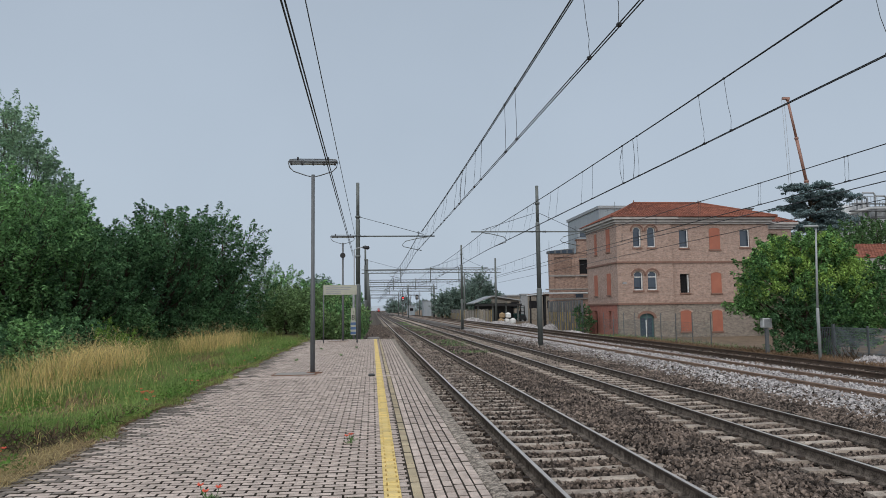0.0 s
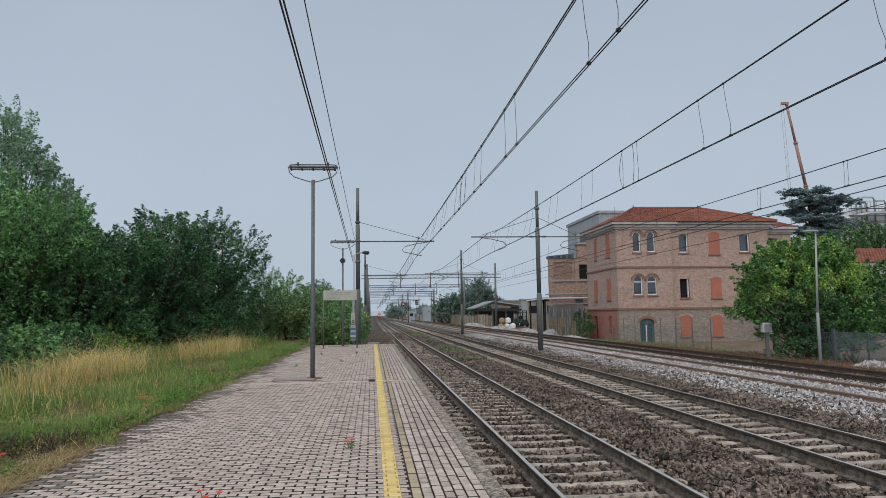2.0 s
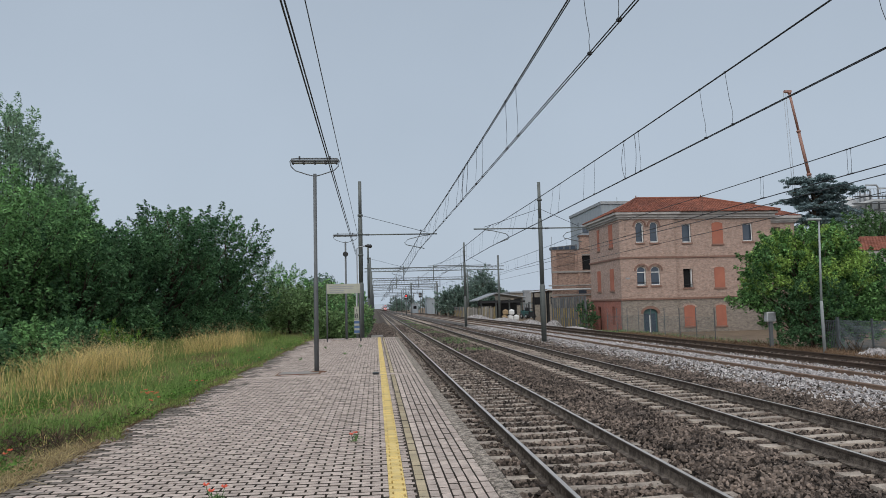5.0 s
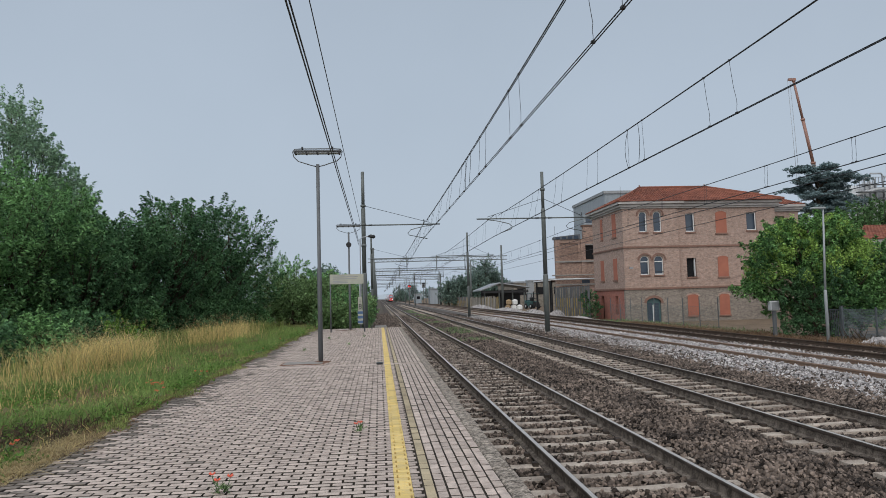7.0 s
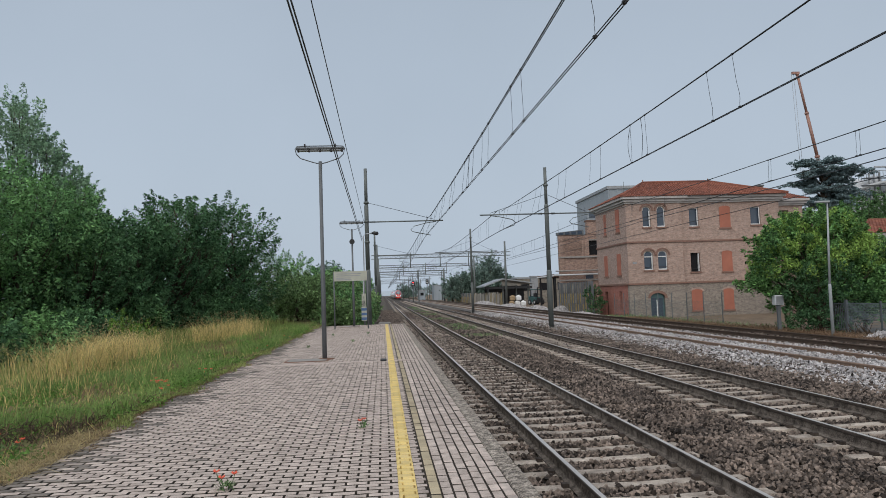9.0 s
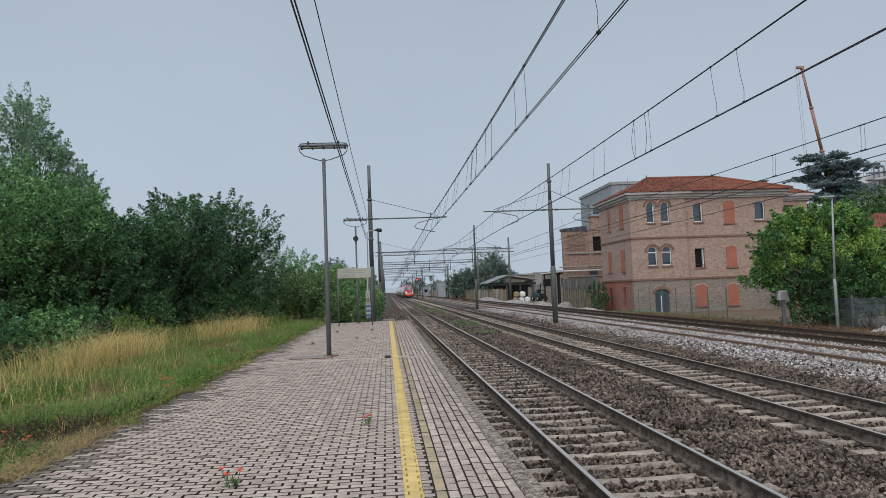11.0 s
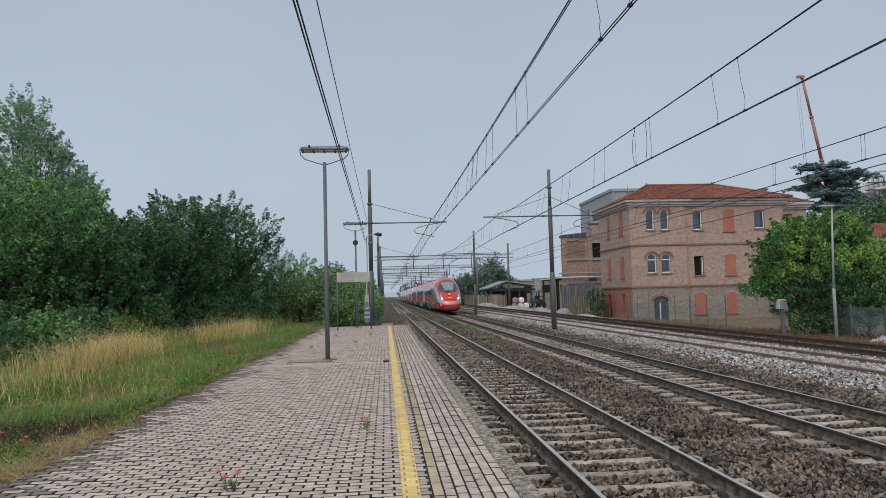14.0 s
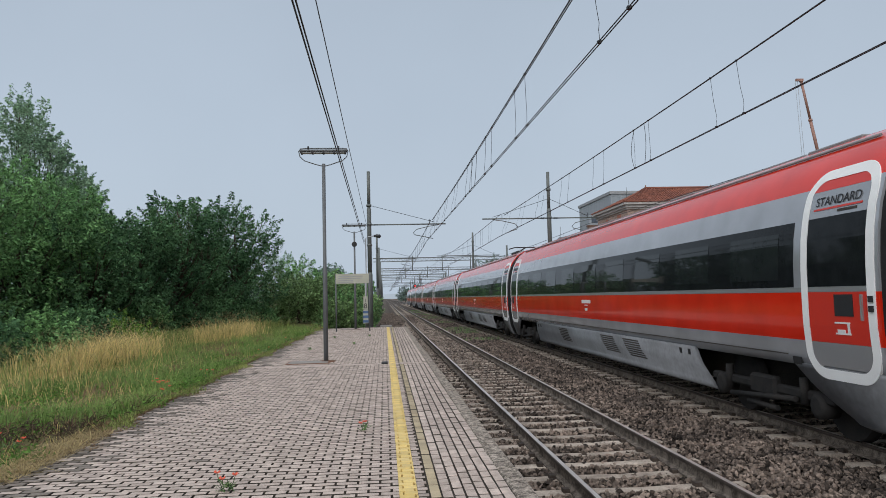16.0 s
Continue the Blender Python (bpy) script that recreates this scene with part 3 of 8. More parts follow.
MAST_F = mast(-4.2, -10.0, -0.3, 8.85, (6.85, 5.75, 4.55))
cantilever(MAST_F, 1, 7.6, 5.72, 6.9)


def portal(x0, x1, y, z, legs_top, droppers):
    """A lattice portal over the tracks."""
    p = empty("catenary_portal", pose(0, y, 0))
    for x in (x0, x1):
        part("leg", newtube([(x, 0, -0.9), (x, 0, legs_top)], [0.2, 0.14], 12), "mast", p)
    for dz in (0, 0.55):
        part("chord", newbox(x0 - 0.9, x1 + 0.9, -0.06, 0.06, z + dz - 0.06, z + dz + 0.06), "mast", p)
    n = int((x1 - x0) / 0.75)
    bm = bmesh.new()
    for k in range(n):
        a, b = x0 + (x1 - x0) * k / n, x0 + (x1 - x0) * (k + 1) / n
        m = (a + b) / 2
        tube(bm, [(a, 0, z), (m, 0, z + 0.55)], 0.03, 5)
        tube(bm, [(m, 0, z + 0.55), (b, 0, z)], 0.03, 5)
    part("lattice", bm, "mast", p)
    for x in droppers:
        post = part("drop_post", newtube([(x, 0, z + 0.9), (x, 0, z - 1.6)], 0.07, 8), "mast", p)
        part("steady_arm", newtube([(x, 0, z - 1.5), (x - 1.2, 0, z - 1.3), (x - 2.0, 0, z - 1.6), (x - 1.9, 0, z - 1.75), (x - 0.9, 0, z - 1.95)], 0.03, 6), "mast", post)
    tagged(p, "grey steel lattice portal carrying overhead wires across the tracks", "portal", group="catenary portals")


portal(-0.75, 20.0, 113, 7.3, 9.6, (4.6, 9.4, 14.0))
portal(-0.75, 20.0, 152, 7.3, 9.4, (4.6, 9.4, 14.0))
portal(-0.9, 16.4, 188, 7.0, 8.3, (4.6, 9.4))


def signal_bridge():
    """The walkway and railing on the third portal."""
    b = empty("signal_bridge", pose(0, 188.6, 0))
    part("deck", newbox(-1.2, 16.8, -0.5, 0.5, 7.62, 7.74), "mast", b)
    for z in (8.25, 8.8):
        part("handrail", newbox(-1.2, 16.8, -0.52, -0.46, z - 0.035, z + 0.035), "mast", b)
    for k in range(25):
        part("rail_post", newbox(-1.2 + 0.748 * k, -1.14 + 0.748 * k, -0.52, -0.46, 7.74, 8.8), "mast", b)
    for x in (-1.3, 16.6):
        part("leg", newtube([(x, 0, -0.9), (x, 0, 7.62)], 0.16, 10), "mast", b)
    tagged(b, "grey steel signal bridge with a railed walkway over the tracks", "signal bridge")


signal_bridge()
portal(-0.9, 20.0, 236, 7.4, 9.2, (4.6, 9.4, 14.0))
portal(-0.9, 20.0, 300, 7.4, 9.2, (4.6, 9.4, 14.0))
portal(-0.9, 20.0, 370, 7.4, 9.2, (4.6, 9.4, 14.0))


def catenary_line(spans, label, flat=None, droppers=True, twin=True, phase=0.0, pairs=(), jumper=None, gap=1.1):
    """Messenger wires, contact wires and droppers; spans: (y, x, messenger z, contact z) at each support."""
    line = empty("overhead_line")
    for (ya, xa, ma, ca), (yb, xb, mb, cb) in zip(spans, spans[1:]):
        L = yb - ya
        n = 14

        def mess(u):
            x = flat[0] + (flat[1] - flat[0]) * u
            return Vector((x, ya + L * u, ma + (mb - ma) * u - 4 * u * (1 - u) * 0.000075 * L * L))

        def cont(u):
            return Vector((xa + (xb - xa) * u, ya + L * u, ca + (cb - ca) * u))

        for s in (-0.02, 0.02):
            off = Vector((s, 0, 0))
            part("contact_wire", newtube([cont(0) + off, cont(1) + off], 0.0085, 6, cap=False), "wire", line)
        part("messenger_wire", newtube([mess(k / n) for k in range(n + 1)], 0.013, 6, cap=False), "wire", line)
        if twin:
            part("second_messenger_wire", newtube([mess(k / n) + Vector((0.045, 0, 0.02)) for k in range(n + 1)], 0.010, 6, cap=False), "wire", line)
        if droppers:
            if pairs and ya < 0:
                feet_y = [q + e for q in pairs for e in (0.0, gap)]
            else:
                first = ya + 0.6 + (phase - ya - 0.6) % 4.2
                feet_y = [q for k in range(int(L / 4.2) + 1) for q in (first + 4.2 * k, first + 4.2 * k + 1.08) if q < yb - 1]
            for k, d in enumerate(feet_y):
                u = (d - ya) / L
                a, b = mess(u), cont(u)
                bow = 0.003 + 0.006 * ((k * 37) % 5) / 5
                kink = 0.012 if k % 2 else -0.010
                part("dropper", newtube([a, (a + b) / 2 + Vector((bow, 0.0, 0)), b + Vector((bow, 0, 0.26)), b + Vector((0, kink, 0.17)), b + Vector((0, -kink, 0.08)), b], 0.0045, 5, cap=False), "wire", line)
                part("clamp", newbox(b.x - 0.026, b.x + 0.026, b.y - 0.025, b.y + 0.025, b.z - 0.012, b.z + 0.025), "dark", line)
                part("clamp", newbox(a.x - 0.018, a.x + 0.018, a.y - 0.022, a.y + 0.022, a.z - 0.018, a.z + 0.016), "dark", line)
            if jumper and ya < 0:
                # slack jumper cables between messenger and contact wire
                for d, bulge in ((jumper, -0.10), (jumper + 0.75, 0.24)):
                    a, b = mess((d - ya) / L), cont((d + 0.1 - ya) / L)
                    part("jumper", newtube([a.lerp(b, q) + Vector((0, bulge * math.sin(math.pi * q), 0)) for q in np.linspace(0, 1, 11)], 0.007, 5, cap=False), "wire", line)
    tagged(line, label, "overhead line")


catenary_line([(-10, 3.07, 5.96, 4.72), (40.8, 2.54, 5.95, 4.76), (76, 3.0, 5.95, 4.78), (113, 2.6, 6.0, 4.8), (152, 3.0, 6, 4.8), (236, 2.7, 6, 4.8), (370, 2.8, 6, 4.8)], "black overhead contact line above the near track", (2.77, 2.86), phase=2.6, pairs=(-7.0, -2.5, 2.4, 7.72, 13.3, 17.6, 21.8, 26.0, 30.2, 34.4, 38.2), jumper=20.6)
catenary_line([(-10, 7.25, 6.05, 4.85), (40.4, 6.68, 6.12, 4.85), (76, 7.1, 6.1, 4.86), (113, 6.7, 6.1, 4.86), (152, 7.1, 6.1, 4.86), (236, 6.8, 6.1, 4.86), (370, 6.9, 6.1, 4.86)], "black overhead contact line above the second track", (6.76, 7.04), phase=1.6, pairs=(-6.0, -1.5, 3.0, 7.6, 12.85, 17.5, 21.3, 25.5, 29.7, 33.9, 38.0), jumper=17.8)
catenary_line([(-10, 12.15, 5.22, 4.48), (40.4, 11.95, 5.55, 4.62), (76, 12.2, 5.5, 4.6), (113, 12.0, 5.6, 4.65), (152, 12.0, 5.6, 4.65)], "thin overhead line above the outer track", (12.05, 12.05), twin=False, pairs=(-7.5, -3.5, 0.5, 4.5, 8.5, 12.5, 16.5, 20.55, 24.6, 28.6, 32.6, 36.6), gap=0.14)
catenary_line([(-10, 15.3, 5.28, 4.56), (40.4, 15.3, 5.28, 4.56), (76, 15.3, 5.28, 4.56), (113, 15.3, 5.3, 4.6)], "thin overhead line above the siding", (15.3, 15.3), droppers=False)


def cable(pts, r, label):
    c = bmobj("cable", newtube(pts, r, 6, cap=False), "wire")
    tagged(c, label, "cable", group="feeder cables")


def sag(a, b, drop, n=12):
    a, b = Vector(a), Vector(b)
    return [a.lerp(b, k / n) - Vector((0, 0, 4 * drop * (k / n) * (1 - k / n))) for k in range(n + 1)]


cable(sag((-0.890, -6, 4.80), (-1.09, 40.8, 4.60), 0.0), 0.012, "thick black feeder cable along the platform")
cable(sag((-0.905, -6, 4.98), (-1.08, 40.8, 4.76), 0.0), 0.012, "thick black feeder cable along the platform")
cable(sag((-0.89, -6, 5.90), (-0.97, 40.8, 5.80), 0.05), 0.009, "thin black earth wire along the platform")
# ---- the brick station building ----


def brick_material(name, a, b, mortar, w=0.25, h=0.07, along="x"):
    m = bpy.data.materials.new(name)
    m.use_nodes = True
    nt = m.node_tree
    bs = nt.nodes["Principled BSDF"]
    bs.inputs["Roughness"].default_value = 0.9
    geo = nt.nodes.new("ShaderNodeNewGeometry")
    sep = nt.nodes.new("ShaderNodeSeparateXYZ")
    nt.links.new(geo.outputs["Position"], sep.inputs[0])
    plus = nt.nodes.new("ShaderNodeMath")
    plus.operation = "ADD"
    nt.links.new(sep.outputs[0], plus.inputs[0])
    nt.links.new(sep.outputs[1], plus.inputs[1])
    com = nt.nodes.new("ShaderNodeCombineXYZ")
    nt.links.new(plus.outputs[0], com.inputs[0])
    nt.links.new(sep.outputs[2], com.inputs[1])
    br = nt.nodes.new("ShaderNodeTexBrick")
    br.inputs["Scale"].default_value = 1.0
    br.inputs["Brick Width"].default_value = w
    br.inputs["Row Height"].default_value = h
    br.inputs["Mortar Size"].default_value = 0.008
    br.inputs["Color1"].default_value = (*a, 1)
    br.inputs["Color2"].default_value = (*b, 1)
    br.inputs["Mortar"].default_value = (*mortar, 1)
    nt.links.new(com.outputs[0], br.inputs[0])
    no = nt.nodes.new("ShaderNodeTexNoise")
    no.inputs["Scale"].default_value = 4.5
    no.inputs["Detail"].default_value = 10
    no.inputs["Roughness"].default_value = 0.68
    nt.links.new(geo.outputs["Position"], no.inputs[0])
    hs = nt.nodes.new("ShaderNodeHueSaturation")
    mr = nt.nodes.new("ShaderNodeMapRange")
    mr.inputs[1].default_value = 0.3
    mr.inputs[2].default_value = 0.7
    mr.inputs[3].default_value = 0.74
    mr.inputs[4].default_value = 1.26
    nt.links.new(no.outputs[0], mr.inputs[0])
    nt.links.new(mr.outputs[0], hs.inputs["Value"])
    nt.links.new(br.outputs[0], hs.inputs["Color"])
    nt.links.new(hs.outputs[0], bs.inputs["Base Color"])
    bp = nt.nodes.new("ShaderNodeBump")
    bp.inputs["Strength"].default_value = 0.5
    bp.inputs["Distance"].default_value = 0.01
    bp.invert = True
    nt.links.new(br.outputs["Fac"], bp.inputs["Height"])
    nt.links.new(bp.outputs[0], bs.inputs["Normal"])
    M[name] = m


brick_material("brick", (0.43, 0.292, 0.235), (0.285, 0.193, 0.158), (0.40, 0.335, 0.29))
brick_material("brick_grey", (0.29, 0.245, 0.205), (0.18, 0.152, 0.13), (0.30, 0.27, 0.235))
brick_material("brick_red", (0.38, 0.145, 0.105), (0.32, 0.12, 0.09), (0.30, 0.17, 0.14))
brick_material("brick_works", (0.38, 0.245, 0.19), (0.21, 0.132, 0.105), (0.31, 0.245, 0.205))
M["blind"] = material("orange_plaster", (0.42, 0.165, 0.112), 0.85, second=(0.33, 0.13, 0.092), scale=1.5, coords="World")
M["cornice"] = material("grey_stone_trim", (0.50, 0.48, 0.46), 0.85, second=(0.33, 0.31, 0.30), scale=1.5, coords="World")
M["band"] = material("brown_brick_band", (0.27, 0.16, 0.125), 0.9, second=(0.20, 0.125, 0.10), scale=3, coords="World")
M["roof_tile"] = material("roof_tile", (0.275, 0.105, 0.070), 0.85, second=(0.165, 0.07, 0.053), scale=0.9, fine=12, coords="World", island=0.25, bump=0.5, depth=0.03)
M["teal"] = material("teal_door_paint", (0.055, 0.115, 0.12), 0.5, second=(0.04, 0.085, 0.09), scale=3, coords="World")
M["grey_clad"] = material("grey_cladding", (0.29, 0.325, 0.355), 0.6, second=(0.23, 0.26, 0.285), scale=0.4, coords="World", stretch=(6, 6, 0.4))
M["rusty_roof"] = material("dark_rusty_steel", (0.11, 0.075, 0.062), 0.8, second=(0.17, 0.10, 0.075), scale=1.0, coords="World")
M["interior"] = material("dark_interior", (0.02, 0.02, 0.022), 0.9)


def glass_material(name, tint=(0.75, 0.8, 0.82), rough=0.03):
    m = bpy.data.materials.new(name)
    m.use_nodes = True
    b = m.node_tree.nodes["Principled BSDF"]
    b.inputs["Base Color"].default_value = (*tint, 1)
    b.inputs["Roughness"].default_value = rough
    b.inputs["Transmission Weight"].default_value = 0.9
    b.inputs["IOR"].default_value = 1.45
    M[name] = m


glass_material("glass")
# Bluish base: reflected sky is put into the pane colour.
M["dark_pane"] = material("dark_window_glass", (0.045, 0.062, 0.088), 0.06, second=(0.07, 0.088, 0.115), scale=1, bump=0.0, spec=0.6)


def wall_with_holes(name, parent, origin, u, w0, w1, z0, z1, holes, mat, thick=0.35, label=""):
    """A wall in the plane through origin along u (a unit vector), thickness going inwards, with openings (a, b, za, zb)."""
    us = sorted({w0, w1, *[h[0] for h in holes], *[h[1] for h in holes]})
    zs = sorted({z0, z1, *[h[2] for h in holes], *[h[3] for h in holes]})
    o, u = Vector(origin), Vector(u)
    inward = Vector((-u.y, u.x, 0))
    bm = bmesh.new()
    cache = {}

    def vert(a, z, d):
        key = (round(a, 4), round(z, 4), d)
        if key not in cache:
            cache[key] = bm.verts.new(o + u * a + inward * d + Vector((0, 0, z)))
        return cache[key]

    def solid(i, j):
        if i < 0 or j < 0 or i >= len(us) - 1 or j >= len(zs) - 1:
            return False
        ca, cz = (us[i] + us[i + 1]) / 2, (zs[j] + zs[j + 1]) / 2
        return not any(h[0] < ca < h[1] and h[2] < cz < h[3] for h in holes)

    for i in range(len(us) - 1):
        for j in range(len(zs) - 1):
            if not solid(i, j):
                continue
            a, b, c, d = us[i], us[i + 1], zs[j], zs[j + 1]
            bm.faces.new((vert(a, c, 0), vert(b, c, 0), vert(b, d, 0), vert(a, d, 0)))
            bm.faces.new((vert(a, d, thick), vert(b, d, thick), vert(b, c, thick), vert(a, c, thick)))
            if not solid(i - 1, j):
                bm.faces.new((vert(a, c, thick), vert(a, c, 0), vert(a, d, 0), vert(a, d, thick)))
            if not solid(i + 1, j):
                bm.faces.new((vert(b, c, 0), vert(b, c, thick), vert(b, d, thick), vert(b, d, 0)))
            if not solid(i, j - 1):
                bm.faces.new((vert(a, c, 0), vert(a, c, thick), vert(b, c, thick), vert(b, c, 0)))
            if not solid(i, j + 1):
                bm.faces.new((vert(a, d, thick), vert(a, d, 0), vert(b, d, 0), vert(b, d, thick)))
    return part(name, bm, mat, parent, label)


def arch_poly(bm, cx, z0, w, h, rise, y0, y1, n=8, mat=0, ring=0.0):
    """An upright prism with an arched top between the depths y0 and y1; with ring, only its border."""
    def outline(g):
        pts = [(cx - w / 2 - g, z0), (cx + w / 2 + g, z0)]
        for k in range(n + 1):
            t = math.pi * k / n
            pts.append((cx + (w / 2 + g) * math.cos(t), z0 + h - rise + (rise + g) * math.sin(t)))
        return pts
    if not ring:
        a = [bm.verts.new((x, y0, z)) for x, z in outline(0)]
        b = [bm.verts.new((x, y1, z)) for x, z in outline(0)]
        bm.faces.new(a)
        bm.faces.new(b[::-1])
        for i in range(len(a)):
            j = (i + 1) % len(a)
            bm.faces.new((a[j], a[i], b[i], b[j])).material_index = mat
    else:
        o, i_ = outline(ring)[1:], outline(0)[1:]
        o.append((cx - w / 2 - ring, z0))
        i_.append((cx - w / 2, z0))
        A, B, C, D = [[bm.verts.new((x, y, z)) for x, z in q] for q, y in ((o, y0), (i_, y0), (o, y1), (i_, y1))]
        for k in range(len(o) - 1):
            bm.faces.new((A[k], A[k + 1], B[k + 1], B[k]))
            bm.faces.new((A[k], C[k], C[k + 1], A[k + 1]))
            bm.faces.new((B[k], B[k + 1], D[k + 1], D[k]))
            bm.faces.new((C[k], D[k], D[k + 1], C[k + 1]))
    return bm


def building_window(parent, cx, z0, w, h, y, frame_mat="white", tilt=True, arch=0):
    """A white framed window in an opening of the front wall, at the wall face y."""
    win = part("window", newbox(cx - w / 2, cx + w / 2, y + 0.30, y + 0.34, z0, z0 + h), "interior", parent)
    f = 0.065
    for a, b, c, d in ((cx - w / 2, cx - w / 2 + f * 0.5, z0, z0 + h), (cx + w / 2 - f, cx + w / 2, z0, z0 + h), (cx - w / 2 + f, cx + w / 2 - f, z0, z0 + f * 1.5), (cx - w / 2 + f, cx + w / 2 - f, z0 + h - f, z0 + h)):
        part("window_frame", newbox(a, b, y + 0.12, y + 0.18, c, d), frame_mat, win)
    if arch:
        bm = bmesh.new()
        arch_poly(bm, cx, z0 + h - 0.38, w - 0.12, 0.34, 0.32, y + 0.10, y + 0.16, ring=0.06)
        part("arched_frame", bm, frame_mat, win)
        if arch > 1:
            part("transom", newbox(cx - w / 2 + f, cx + w / 2 - f, y + 0.11, y + 0.17, z0 + h - 0.52, z0 + h - 0.44), frame_mat, win)
    if tilt:
        # a sash left ajar on its hinges
        bm = bmesh.new()
        v = [bm.verts.new(q) for q in ((cx + w / 2 - f, y + 0.11, z0 + f), (cx + w / 2 - f - 0.11, y - 0.02, z0 + f), (cx + w / 2 - f - 0.11 + 0.05, y - 0.02, z0 + f), (cx + w / 2 - f + 0.02, y + 0.09, z0 + f))]
        u = [bm.verts.new(q.co + Vector((0, 0, h - 2 * f - (0.3 if arch else 0)))) for q in v]
        for k in range(4):
            bm.faces.new((v[k], v[(k + 1) % 4], u[(k + 1) % 4], u[k]))
        bm.faces.new(u)
        bm.faces.new(v[::-1])
        part("sash", bm, frame_mat, win)
    part("pane", newbox(cx - w / 2 + f * 0.5, cx + w / 2 - f, y + 0.145, y + 0.155, z0 + f, z0 + h - f), "dark_pane", win)
    return win


def sill(parent, cx, w, z, y):
    part("sill", newbox(cx - w / 2 - 0.08, cx + w / 2 + 0.08, y - 0.09, y + 0.12, z - 0.14, z, bevel=0.01), "band", parent)


def tile_rows(bm, a, b, c, d, rows, thick=0.05, cols=0):
    """Rows of tiles over the roof plane a-b (eaves) to d-c (ridge), overlapping in steps; each row cut into tiles."""
    a, b, c, d = map(Vector, (a, b, c, d))
    nrm = (b - a).cross(d - a).normalized()
    for r in range(rows):
        p0, p1 = a.lerp(d, r / rows), b.lerp(c, r / rows)
        q0, q1 = a.lerp(d, (r + 1.12) / rows), b.lerp(c, (r + 1.12) / rows)
        n = max(1, int((p1 - p0).length / 0.24)) if cols == 0 else cols
        for k in range(n):
            s, e = (k + 0.04) / n, (k + 0.96) / n
            lo0, lo1, hi0, hi1 = p0.lerp(p1, s), p0.lerp(p1, e), q0.lerp(q1, s), q0.lerp(q1, e)
            m_lo, m_hi = lo0.lerp(lo1, 0.5), hi0.lerp(hi1, 0.5)
            V = [bm.verts.new(v) for v in (lo0 + nrm * 0.01, m_lo + nrm * (thick + 0.02), lo1 + nrm * 0.01, hi1, m_hi + nrm * 0.025, hi0, lo0 - nrm * 0.02, lo1 - nrm * 0.02)]
            bm.faces.new((V[0], V[1], V[4], V[5]))
            bm.faces.new((V[1], V[2], V[3], V[4]))
            bm.faces.new((V[6], V[7], V[2], V[1], V[0]))


def station_building():
    B = empty("brick_building", pose(20.6, 57.5, 0))
    base, eave = -2.0, 8.45
    xs, xe, xr = 4.85, 13.7, 16.3      # steps along the front
    D = 8.35                            # depth away from the viewpoint
    # front walls: corner bay proud by 0.25, middle, lower end bay set back
    bay_holes = [(1.45, 2.15, 6.45, 8.2), (2.70, 3.40, 6.45, 8.2), (1.40, 2.20, 2.82, 4.42), (2.62, 3.42, 2.82, 4.42), (1.80, 3.05, -1.6, 0.85)]
    wall_with_holes("wall", B, (0, 0, 0), (1, 0, 0), 0, xs, 1.75, eave, [h for h in bay_holes if h[2] > 1.7], "brick")
    wall_with_holes("ground_floor_wall", B, (0, 0, 0), (1, 0, 0), 0, xs, base, 1.60, [bay_holes[4]], "brick_grey", label="greyer brick ground floor wall")
    mid = [(5.64, 6.46, 6.42, 8.0), (11.1, 12.0, 6.45, 8.0), (5.58, 6.42, 2.57, 4.17)]
    wall_with_holes("wall", B, (0, 0.25, 0), (1, 0, 0), xs, xe, 1.75, eave, mid, "brick")
    wall_with_holes("ground_floor_wall", B, (0, 0.25, 0), (1, 0, 0), xs, xe, base, 1.60, [], "brick_grey", label="greyer brick ground floor wall")
    wall_with_holes("wall", B, (0, 1.0, 0), (1, 0, 0), xe, xr, base, 8.1, [(14.2, 15.0, 6.3, 7.7)], "brick")
    # side wall along the tracks; its u runs towards the corner
    side_o = (0, D, 0)
    side = []
    wall_with_holes("wall", B, side_o, (0, -1, 0), 0, D - 0.352, 1.75, eave, side, "brick")
    wall_with_holes("ground_floor_wall", B, side_o, (0, -1, 0), 0, D - 0.352, base, 1.60, [(D - 6.6, D - 5.7, -1.6, 1.1), (D - 2.6, D - 1.9, -0.5, 1.1)], "brick_red", label="red painted ground floor wall")
    part("back_wall", newbox(0.35, xr, D - 0.35, D, base, 8.1), "brick", B)
    part("end_wall", newbox(xr - 0.35, xr, 1.36, D - 0.36, base, 8.1), "brick", B)
    # bands
    for z, h in ((1.60, 0.15), (5.12, 0.14), (2.52, 0.09)):
        if z != 2.52:
            part("string_course", newbox(-0.09, xs + 0.09, -0.09, 0.36, z, z + h), "band", B)
            part("string_course", newbox(xs + 0.092, xe, 0.16, 0.5, z, z + h), "band", B)
            part("string_course", newbox(-0.09, 0.34, 0.362, D, z, z + h), "band", B)
    # cornice in three steps
    for k, (z0, z1, o) in enumerate(((8.452, 8.60, 0.12), (8.602, 8.82, 0.26), (8.822, 9.02, 0.44))):
        part("cornice", newbox(-o, xs + o, -o, 0.20, z0, z1), "cornice", B)
        part("cornice", newbox(xs + o + 0.003, xe + o, 0.202 - o, 0.60, z0, z1), "cornice", B)
        part("cornice", newbox(xe + o + 0.003, xr + o, 0.95 - o, 1.4, z0 - 0.35, z1 - 0.35), "cornice", B)
        part("cornice", newbox(-o, 0.40, 0.203, D + o, z0, z1), "cornice", B)
    # hip roof with rows of tiles
    e, zr = 0.50, 10.9
    A1, A2, A3, A4 = (-e, -e, 9.04), (xe + e, -e, 9.04), (xe + e, D + e, 9.04), (-e, D + e, 9.04)
